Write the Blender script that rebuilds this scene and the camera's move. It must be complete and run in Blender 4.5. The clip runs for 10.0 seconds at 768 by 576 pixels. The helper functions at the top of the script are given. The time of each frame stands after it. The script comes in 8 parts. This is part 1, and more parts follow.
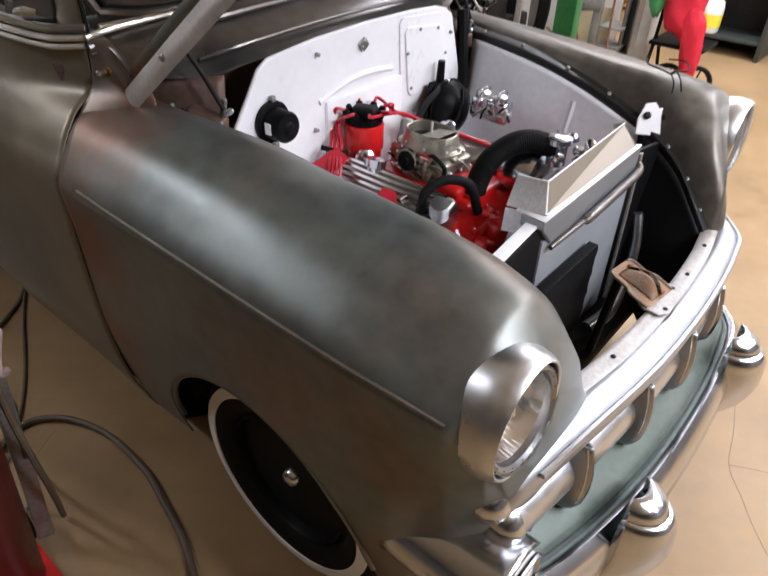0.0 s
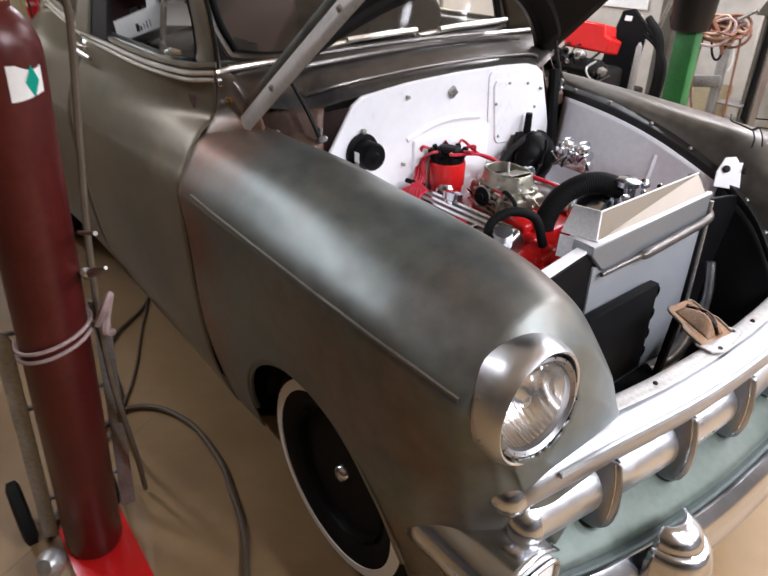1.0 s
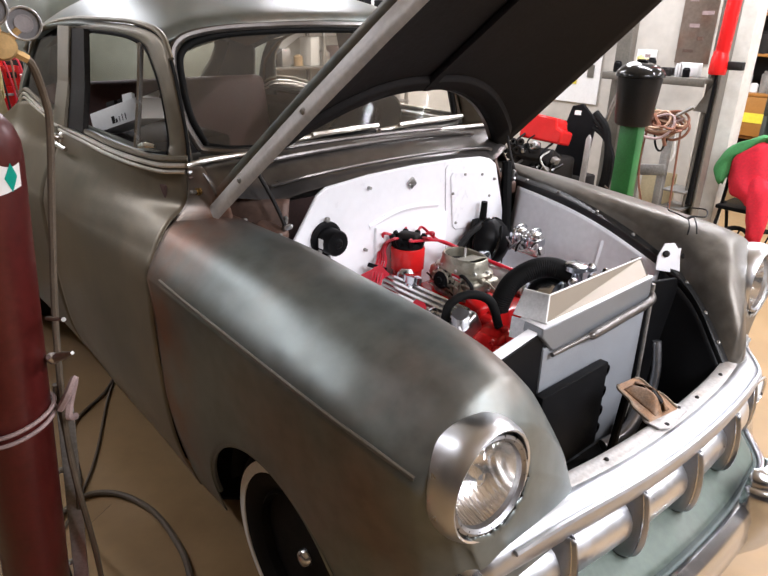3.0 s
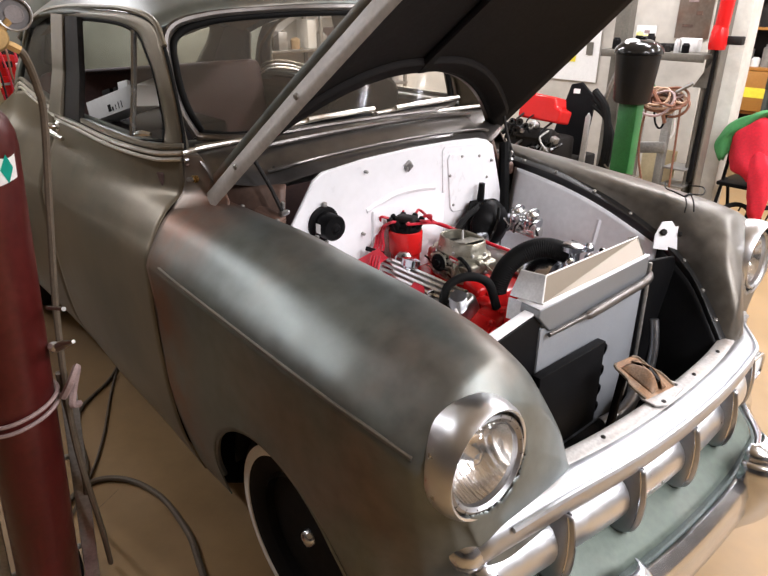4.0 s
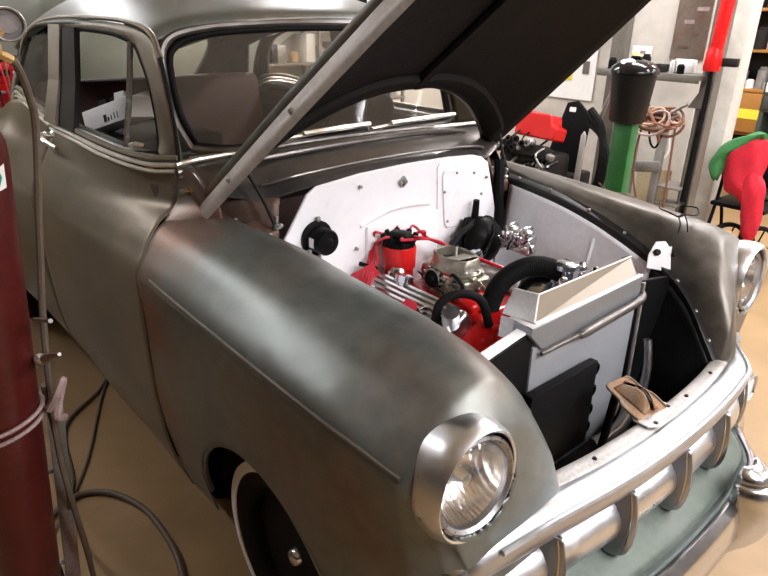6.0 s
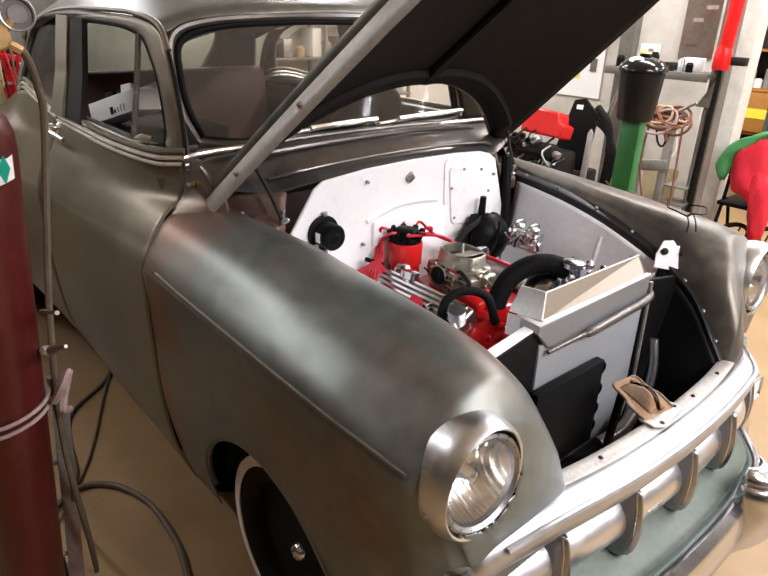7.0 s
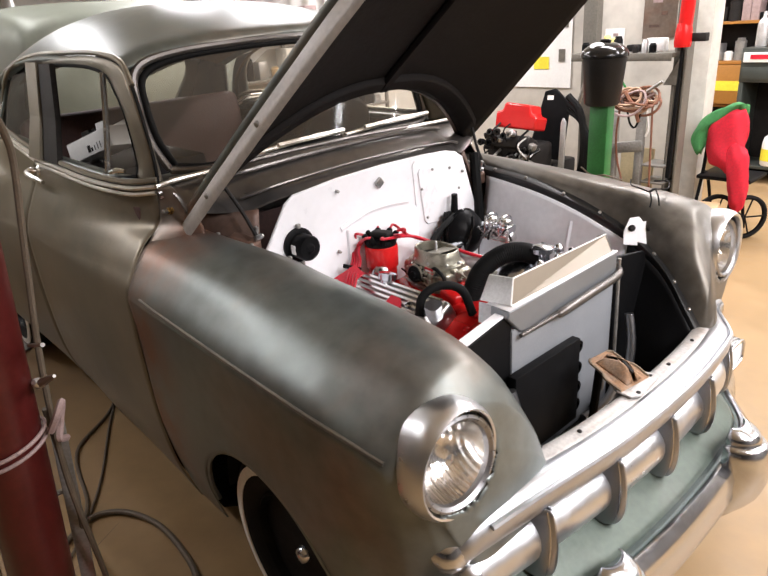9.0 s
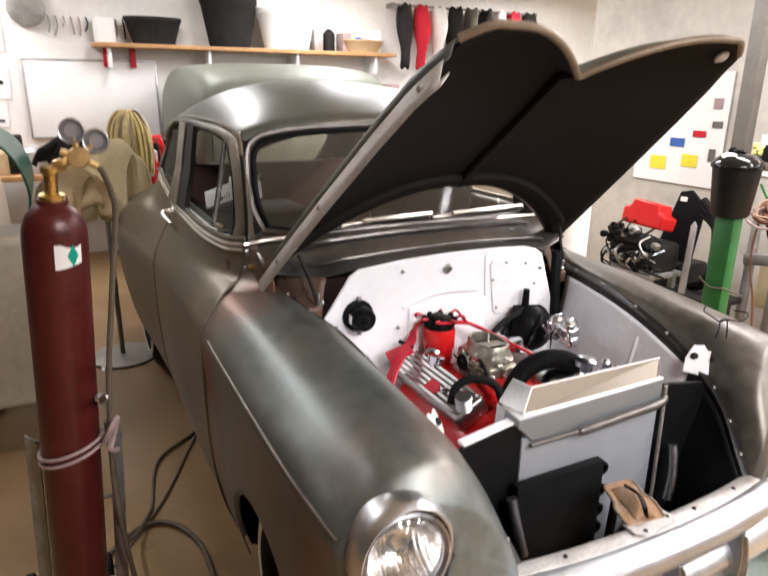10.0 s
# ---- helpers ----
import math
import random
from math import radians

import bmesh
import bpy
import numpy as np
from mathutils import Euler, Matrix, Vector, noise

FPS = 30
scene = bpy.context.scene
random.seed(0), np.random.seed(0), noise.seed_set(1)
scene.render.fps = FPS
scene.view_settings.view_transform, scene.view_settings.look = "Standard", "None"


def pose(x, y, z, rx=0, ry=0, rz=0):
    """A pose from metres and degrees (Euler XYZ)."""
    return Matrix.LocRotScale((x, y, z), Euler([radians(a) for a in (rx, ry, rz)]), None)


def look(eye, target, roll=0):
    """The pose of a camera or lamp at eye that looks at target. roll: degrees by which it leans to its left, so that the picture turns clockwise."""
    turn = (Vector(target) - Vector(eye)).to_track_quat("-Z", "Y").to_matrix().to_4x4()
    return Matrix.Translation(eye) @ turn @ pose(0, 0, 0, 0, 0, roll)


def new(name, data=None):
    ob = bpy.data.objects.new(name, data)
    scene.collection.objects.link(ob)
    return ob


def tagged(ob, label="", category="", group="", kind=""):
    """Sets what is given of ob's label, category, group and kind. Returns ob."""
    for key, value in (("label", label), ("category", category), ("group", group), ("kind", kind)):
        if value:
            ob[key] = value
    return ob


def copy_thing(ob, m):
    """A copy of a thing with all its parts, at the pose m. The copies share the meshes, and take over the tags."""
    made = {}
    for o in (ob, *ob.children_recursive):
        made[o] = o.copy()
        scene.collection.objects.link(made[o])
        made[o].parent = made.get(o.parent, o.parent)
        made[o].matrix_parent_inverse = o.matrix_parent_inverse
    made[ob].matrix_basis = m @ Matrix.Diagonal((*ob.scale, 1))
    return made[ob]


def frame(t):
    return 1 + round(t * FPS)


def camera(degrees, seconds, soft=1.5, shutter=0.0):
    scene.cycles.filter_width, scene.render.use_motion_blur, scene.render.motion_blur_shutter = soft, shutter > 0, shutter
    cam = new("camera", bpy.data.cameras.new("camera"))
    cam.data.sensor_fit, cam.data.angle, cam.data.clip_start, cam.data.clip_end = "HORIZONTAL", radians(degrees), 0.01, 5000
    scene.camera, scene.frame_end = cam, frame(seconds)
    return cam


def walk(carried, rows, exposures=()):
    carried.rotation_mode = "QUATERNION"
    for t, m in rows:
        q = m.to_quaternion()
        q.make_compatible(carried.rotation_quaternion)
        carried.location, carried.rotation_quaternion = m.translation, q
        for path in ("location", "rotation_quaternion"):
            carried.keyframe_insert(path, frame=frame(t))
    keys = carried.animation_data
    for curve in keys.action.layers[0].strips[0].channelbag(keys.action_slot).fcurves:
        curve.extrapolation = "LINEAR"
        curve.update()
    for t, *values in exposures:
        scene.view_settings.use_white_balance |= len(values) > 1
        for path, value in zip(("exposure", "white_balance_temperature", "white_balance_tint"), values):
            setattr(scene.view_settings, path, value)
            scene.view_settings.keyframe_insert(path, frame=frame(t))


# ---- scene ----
cam = camera(62.0, 10.0, shutter=0.5)
PATH = [
    (0, (0.87, -1.417, 1.643), (-0.154, -0.172, 0.458), 1.4),
    (0.5, (0.944, -1.461, 1.629), (-0.154, -0.177, 0.558), 1.7),
    (1, (1.106, -1.462, 1.593), (-0.255, -0.388, 0.596), 0.3),
    (1.5, (1.187, -1.456, 1.624), (-0.246, -0.388, 0.727), -2.0),
    (2, (1.175, -1.473, 1.634), (-0.266, -0.356, 0.813), -0.6),
    (2.5, (1.17, -1.476, 1.638), (-0.254, -0.298, 0.872), 0.4),
    (2.7, (1.159, -1.48, 1.634), (-0.242, -0.279, 0.866), 1.2),
    (3.8, (1.186, -1.472, 1.638), (-0.179, -0.262, 0.818), 0.2),
    (4, (1.181, -1.473, 1.64), (-0.197, -0.283, 0.813), 0.0),
    (4.5, (1.18, -1.46, 1.643), (-0.206, -0.275, 0.82), 0.2),
    (5, (1.178, -1.455, 1.643), (-0.213, -0.265, 0.836), 0.3),
    (5.5, (1.179, -1.457, 1.643), (-0.208, -0.249, 0.858), 0.8),
    (7, (1.165, -1.463, 1.64), (-0.217, -0.26, 0.839), 1.7),
    (7.5, (1.164, -1.469, 1.635), (-0.232, -0.284, 0.832), 1.8),
    (8, (1.164, -1.471, 1.637), (-0.219, -0.289, 0.806), 1.8),
    (8.5, (1.182, -1.473, 1.632), (-0.172, -0.223, 0.854), -0.7),
    (9, (1.266, -1.443, 1.641), (-0.134, -0.242, 0.868), -4.4),
    (9.5, (1.412, -1.368, 1.643), (-0.17, -0.35, 0.962), 0.9),
    (10, (1.502, -1.241, 1.745), (-0.197, -0.37, 1.148), 0.7),
]
walk(cam, [(t, look(eye, target, roll)) for t, eye, target, roll in PATH],
     [(0, -0.16, 6050, 10), (1, -0.02, 6050, 10), (2.5, 0.03, 6100, 10), (4, 0.0, 6400, 10), (8, 0.04, 6550, 10), (9.5, 0.08, 6550, 10), (10, 0.04, 6550, 10)])

# ---- world and light ----
FLOOR = -0.05
CEIL = 3.05
world = bpy.data.worlds.new("world")
world.use_nodes = True
world.node_tree.nodes["Background"].inputs[0].default_value = (0.9, 0.95, 1.0, 1)
world.node_tree.nodes["Background"].inputs[1].default_value = 0.02
scene.world = world


# ---- materials ----
def mat(name, color, rough=0.5, metal=0.0, var=0.12, scale=6.0, bump=0.0, bscale=60.0, rvar=0.1, tint=None, tscale=2.0, tamount=0.0,
        emit=0.0, trans=0.0, coat=0.0, ior=1.45):
    """A painted, bare or worn surface: two scales of noise on colour and roughness, a fine bump."""
    m = bpy.data.materials.new(name)
    m.use_nodes = True
    nt = m.node_tree
    b = nt.nodes["Principled BSDF"]
    tc = nt.nodes.new("ShaderNodeTexCoord")

    def noise_node(sc, detail=4.0):
        n = nt.nodes.new("ShaderNodeTexNoise")
        n.inputs["Scale"].default_value = sc
        n.inputs["Detail"].default_value = detail
        nt.links.new(tc.outputs["Object"], n.inputs["Vector"])
        return n

    n1 = noise_node(scale)
    n2 = noise_node(scale * 9, 3.0)
    add = nt.nodes.new("ShaderNodeMath")
    add.operation = "ADD"
    nt.links.new(n1.outputs["Fac"], add.inputs[0])
    nt.links.new(n2.outputs["Fac"], add.inputs[1])
    mr = nt.nodes.new("ShaderNodeMapRange")
    mr.inputs["From Min"].default_value, mr.inputs["From Max"].default_value = 0.7, 1.3
    mr.inputs["To Min"].default_value, mr.inputs["To Max"].default_value = 1 - var, 1 + var
    nt.links.new(add.outputs[0], mr.inputs["Value"])
    sc = nt.nodes.new("ShaderNodeVectorMath")
    sc.operation = "SCALE"
    nt.links.new(mr.outputs["Result"], sc.inputs["Scale"])
    if tint and tamount:
        mix = nt.nodes.new("ShaderNodeMix")
        mix.data_type = "RGBA"
        mix.inputs["A"].default_value, mix.inputs["B"].default_value = (*color, 1), (*tint, 1)
        n3 = noise_node(tscale, 6.0)
        mr3 = nt.nodes.new("ShaderNodeMapRange")
        mr3.inputs["From Min"].default_value, mr3.inputs["From Max"].default_value = 0.5, 0.72
        mr3.inputs["To Max"].default_value = tamount
        nt.links.new(n3.outputs["Fac"], mr3.inputs["Value"])
        nt.links.new(mr3.outputs["Result"], mix.inputs["Factor"])
        nt.links.new(mix.outputs["Result"], sc.inputs[0])
    else:
        sc.inputs[0].default_value = color
    nt.links.new(sc.outputs[0], b.inputs["Base Color"])
    mr2 = nt.nodes.new("ShaderNodeMapRange")
    mr2.inputs["From Min"].default_value, mr2.inputs["From Max"].default_value = 0.7, 1.3
    mr2.inputs["To Min"].default_value, mr2.inputs["To Max"].default_value = max(0.02, rough * (1 - rvar)), min(1, rough * (1 + rvar))
    nt.links.new(add.outputs[0], mr2.inputs["Value"])
    nt.links.new(mr2.outputs["Result"], b.inputs["Roughness"])
    b.inputs["Metallic"].default_value = metal
    b.inputs["IOR"].default_value = ior
    b.inputs["Coat Weight"].default_value = coat
    b.inputs["Transmission Weight"].default_value = trans
    if emit:
        b.inputs["Emission Color"].default_value = (*color, 1)
        b.inputs["Emission Strength"].default_value = emit
    if bump:
        n4 = noise_node(bscale, 5.0)
        bp = nt.nodes.new("ShaderNodeBump")
        bp.inputs["Strength"].default_value = bump
        bp.inputs["Distance"].default_value = 0.002
        nt.links.new(n4.outputs["Fac"], bp.inputs["Height"])
        nt.links.new(bp.outputs[0], b.inputs["Normal"])
    return m


M = dict(
    body=mat("bare_steel", (0.178, 0.199, 0.190), 0.40, 0.66, 0.22, 2.2, 0.03, 140, 0.18, (0.215, 0.168, 0.128), 2.1, 0.8),
    door_steel=mat("brown_bare_steel", (0.205, 0.180, 0.136), 0.42, 0.62, 0.18, 1.8, 0.03, 140, 0.14, (0.105, 0.112, 0.098), 1.5, 0.8),
    lip_brown=mat("brown_hood_edge", (0.19, 0.145, 0.10), 0.5, 0.3, 0.2, 9, 0.08, 70),
    edge=mat("crease_highlight_steel", (0.24, 0.228, 0.205), 0.38, 0.8, 0.15, 12, 0.0, 60),
    body_in=mat("black_underside", (0.009, 0.0075, 0.007), 0.75, 0, 0.3, 8, 0.2, 90, ior=1.25),
    flange=mat("black_flange", (0.012, 0.012, 0.012), 0.5, 0, 0.3, 20, 0.1, 80),
    cowl=mat("dark_primer", (0.135, 0.125, 0.118), 0.30, 0.75, 0.2, 2.5, 0.0, 60, 0.1),
    white=mat("white_gloss", (0.88, 0.88, 0.90), 0.3, 0, 0.03, 4, 0.03, 30),
    offwhite=mat("white_inner", (0.86, 0.87, 0.90), 0.35, 0, 0.06, 5, 0.05, 30),
    cream=mat("cream_lip", (0.40, 0.385, 0.37), 0.45, 0.3, 0.25, 12, 0.15, 70, 0.2, (0.30, 0.22, 0.16), 14, 0.5),
    chrome=mat("old_chrome", (0.62, 0.645, 0.69), 0.19, 1.0, 0.05, 6, 0.0, 40, 0.3),
    bezel=mat("satin_chrome", (0.70, 0.72, 0.75), 0.33, 1.0, 0.04, 5, 0.0, 40, 0.25),
    dullchrome=mat("dull_chrome", (0.50, 0.515, 0.54), 0.42, 1.0, 0.06, 5, 0.0, 90, 0.2, (0.42, 0.39, 0.36), 6, 0.25),
    chrome2=mat("pitted_chrome", (0.34, 0.345, 0.36), 0.36, 1.0, 0.06, 8, 0.0, 70, 0.2),
    alu=mat("brushed_aluminium", (0.40, 0.39, 0.38), 0.30, 1.0, 0.02, 3, 0.0, 200, 0.04),
    alu_dull=mat("dull_aluminium", (0.55, 0.55, 0.55), 0.45, 0.9, 0.2, 16, 0.15, 90, 0.3),
    tank=mat("grey_tank", (0.25, 0.265, 0.28), 0.45, 0.6, 0.05, 6, 0.03, 120),
    railgrey=mat("light_grey_edge", (0.46, 0.44, 0.42), 0.45, 0.2, 0.15, 8, 0.08, 60),
    polished=mat("polished_fins", (0.80, 0.80, 0.79), 0.22, 1.0, 0.04, 10, 0.0, 60, 0.2),
    trim=mat("dull_trim", (0.50, 0.49, 0.47), 0.25, 1.0, 0.06, 4, 0.0, 60, 0.2),
    shroud=mat("satin_shroud", (0.25, 0.212, 0.165), 0.45, 0.45, 0.03, 4, 0.0, 60, 0.05),
    dusty=mat("dusty_primer_steel", (0.13, 0.115, 0.095), 0.42, 0.55, 0.25, 3.0, 0.06, 90, 0.2, (0.21, 0.21, 0.20), 1.8, 0.8),
    cowlrust=mat("rust_brown_cowl", (0.20, 0.155, 0.125), 0.40, 0.6, 0.2, 5, 0.05, 70, 0.2, (0.20, 0.11, 0.075), 6, 0.7),
    primer_brown=mat("brown_primer", (0.13, 0.075, 0.055), 0.5, 0.1, 0.25, 7, 0.08, 70, 0.2, (0.09, 0.075, 0.065), 5, 0.7),
    beige=mat("beige_paint", (0.46, 0.41, 0.33), 0.45, 0, 0.12, 3, 0.03, 50),
    bin=mat("black_bin", (0.010, 0.010, 0.011), 0.38, 0, 0.2, 12, 0.03, 60, ior=1.3),
    cream_sheet=mat("cream_sheet", (0.62, 0.52, 0.32), 0.6, 0, 0.1, 6),
    pale_yellow=mat("pale_yellow_cloth", (0.70, 0.62, 0.22), 0.8, 0, 0.2, 14, 0.2, 60),
    cabinet=mat("cabinet_paint", (0.045, 0.052, 0.046), 0.45, 0.1, 0.15, 6, 0.05, 60),
    gloss=mat("gloss_black", (0.008, 0.008, 0.008), 0.16, 0, 0.2, 12),
    rad=mat("radiator_face", (0.26, 0.275, 0.295), 0.5, 0.2, 0.06, 20, 0.05, 200),
    red=mat("engine_red", (0.60, 0.014, 0.014), 0.22, 0, 0.05, 20, 0.02, 60, 0.1),
    redlead=mat("red_lead", (0.52, 0.012, 0.03), 0.4, 0, 0.1, 20),
    black=mat("black_plastic", (0.006, 0.006, 0.0065), 0.5, 0, 0.3, 20, 0.05, 60, ior=1.18),
    satin=mat("satin_black", (0.006, 0.006, 0.0065), 0.42, 0, 0.2, 12, 0.05, 60, ior=1.18),
    rubber=mat("rubber", (0.006, 0.006, 0.006), 0.7, 0, 0.3, 25, 0.15, 120, ior=1.25),
    whitewall=mat("whitewall", (0.84, 0.83, 0.80), 0.55, 0, 0.08, 20, 0.05, 100),
    carb=mat("olive_cast", (0.33, 0.315, 0.255), 0.36, 0.75, 0.22, 40, 0.3, 120, 0.3),
    rust=mat("rusty_bracket", (0.27, 0.155, 0.085), 0.65, 0.2, 0.35, 22, 0.3, 90, 0.2, (0.40, 0.34, 0.28), 16, 0.6),
    green_panel=mat("grey_green_primer", (0.085, 0.108, 0.09), 0.42, 0.3, 0.2, 5, 0.1, 60, 0.2, (0.13, 0.14, 0.125), 4, 0.8),
    concrete=mat("tan_concrete", (0.30, 0.197, 0.098), 0.42, 0, 0.10, 1.5, 0.12, 40, 0.25, (0.21, 0.135, 0.068), 1.1, 0.7),
    wall=mat("white_wall", (0.78, 0.77, 0.73), 0.6, 0, 0.05, 1.5, 0.05, 40),
    oldwhite=mat("old_white_paint", (0.60, 0.58, 0.53), 0.5, 0, 0.10, 3, 0.05, 40, 0.1, (0.42, 0.39, 0.34), 4, 0.6),
    # dull wall grey, darkened further for the shade behind the press
    greywall=mat("grey_beige_wall", (0.55, 0.52, 0.465), 0.6, 0, 0.10, 1.5, 0.05, 40, 0.1, (0.30, 0.28, 0.25), 2.5, 0.6),
    ceiling=mat("cream_ceiling", (0.80, 0.77, 0.68), 0.7, 0, 0.04, 1.0),
    maroon=mat("maroon_cylinder", (0.075, 0.009, 0.008), 0.36, 0.1, 0.2, 6, 0.05, 60, 0.2, (0.11, 0.022, 0.018), 5, 0.5),
    steel=mat("grey_steel", (0.30, 0.29, 0.27), 0.45, 0.6, 0.25, 10, 0.15, 70, 0.3),
    greypaint=mat("grey_paint", (0.135, 0.125, 0.105), 0.5, 0.0, 0.2, 8, 0.1, 60),
    green=mat("green_paint", (0.02, 0.125, 0.03), 0.4, 0, 0.2, 10, 0.1, 60),
    teal=mat("teal_print", (0.0, 0.30, 0.22), 0.4, 0, 0.05, 10),
    paper=mat("paper", (0.82, 0.82, 0.80), 0.6, 0, 0.04, 6),
    pale_brass=mat("pale_brass", (0.62, 0.42, 0.19), 0.48, 0.7, 0.12, 30, 0.05, 120),
    gauge_grey=mat("gauge_grey", (0.20, 0.195, 0.20), 0.5, 0.3, 0.1, 20),
    gauge_face=mat("gauge_face", (0.30, 0.28, 0.285), 0.45, 0.1, 0.12, 40),
    belt_chrome=mat("belt_chrome", (0.82, 0.80, 0.76), 0.36, 1.0, 0.08, 14, 0.0, 60, 0.2),
    brass=mat("brass", (0.65, 0.44, 0.16), 0.3, 1.0, 0.2, 20, 0.1, 90, 0.3),
    wood=mat("shelf_wood", (0.45, 0.24, 0.10), 0.55, 0, 0.25, 9, 0.1, 60),
    cardboard=mat("cardboard", (0.45, 0.32, 0.18), 0.75, 0, 0.12, 8, 0.05, 60),
    cloth_red=mat("red_cloth", (0.52, 0.012, 0.03), 0.8, 0, 0.2, 8, 0.3, 60),
    cloth_green=mat("green_cloth", (0.05, 0.22, 0.07), 0.8, 0, 0.2, 8, 0.3, 60),
    dark=mat("dark_stuff", (0.018, 0.016, 0.015), 0.6, 0, 0.4, 10, 0.2, 60, ior=1.25),
    yellow=mat("yellow_print", (0.80, 0.68, 0.05), 0.5, 0, 0.1, 10),
    orange=mat("orange_cabinet", (0.36, 0.16, 0.03), 0.5, 0, 0.1, 6),
    blue=mat("blue_print", (0.04, 0.12, 0.40), 0.5, 0, 0.1, 10),
    skin_tan=mat("tan_leather", (0.40, 0.30, 0.19), 0.6, 0, 0.3, 10, 0.2, 50),
    seat=mat("seat_brown", (0.085, 0.045, 0.04), 0.7, 0, 0.25, 8, 0.2, 60),
    headliner=mat("headliner", (0.22, 0.18, 0.13), 0.8, 0, 0.12, 5, 0.1, 60),
    carbody2=mat("grey_green_body", (0.13, 0.14, 0.112), 0.5, 0.2, 0.12, 2, 0.05, 40),
    lens=mat("lamp_lens", (0.95, 0.95, 0.93), 0.08, 0, 0.02, 20, 0.5, 45, 0.2, trans=0.9),
    reflector=mat("lamp_reflector", (0.9, 0.89, 0.88), 0.16, 1.0, 0.0, 20, 0, 20, 0.0),
    dimwall=mat("unseen_dark_wall", (0.13, 0.12, 0.11), 0.7, 0, 0.12, 1.0, 0.05, 30),
    deepgreen=mat("deep_green_paint", (0.012, 0.085, 0.05), 0.35, 0, 0.15, 4, 0.03, 50),
    hose_tan=mat("tan_hose", (0.42, 0.27, 0.18), 0.55, 0, 0.2, 20),
    straw=mat("straw", (0.48, 0.38, 0.17), 0.8, 0, 0.3, 30, 0.3, 80),
    tube=mat("tube_glow", (1.0, 0.985, 0.98), 0.4, 0, 0.0, 2, emit=9.0),
    enamel=mat("white_enamel", (0.82, 0.82, 0.80), 0.4, 0, 0.03, 5),
    strap=mat("pale_strap", (0.34, 0.25, 0.24), 0.8, 0, 0.2, 30, 0.3, 120),
    hose_brown=mat("brown_hose", (0.20, 0.085, 0.05), 0.55, 0, 0.2, 20),
    rubber_cable=mat("grey_cable", (0.11, 0.085, 0.06), 0.6, 0, 0.2, 20),
)


def glass_mat(name, color, fac, haze=0.0, film=(0.50, 0.45, 0.38), rough=0.04):
    """Thin clear glass: mostly seen through, with a mirror sheen; a diffuse film stands for dust and hazy reflection.
    """
    m = bpy.data.materials.new(name)
    m.use_nodes = True
    nt = m.node_tree
    nt.nodes.remove(nt.nodes["Principled BSDF"])
    out = nt.nodes["Material Output"]
    tr = nt.nodes.new("ShaderNodeBsdfTransparent")
    tr.inputs[0].default_value = (*color, 1)
    gl = nt.nodes.new("ShaderNodeBsdfGlossy")
    gl.inputs["Roughness"].default_value = rough
    mx = nt.nodes.new("ShaderNodeMixShader")
    mx.inputs[0].default_value = fac
    nt.links.new(tr.outputs[0], mx.inputs[1])
    nt.links.new(gl.outputs[0], mx.inputs[2])
    dd = nt.nodes.new("ShaderNodeBsdfDiffuse")
    dd.inputs[0].default_value = (*film, 1)
    md = nt.nodes.new("ShaderNodeMixShader")
    md.inputs[0].default_value = haze
    nt.links.new(mx.outputs[0], md.inputs[1])
    nt.links.new(dd.outputs[0], md.inputs[2])
    nt.links.new(md.outputs[0], out.inputs[0])
    return m


M["glass"] = glass_mat("window_glass", (0.80, 0.77, 0.71), 0.01, 0.13)
# pale film in the colour brightens the headlight lens
M["lampglass"] = glass_mat("lamp_glass", (0.96, 0.96, 0.95), 0.09, 0.03, (0.86, 0.85, 0.82), 0.08)

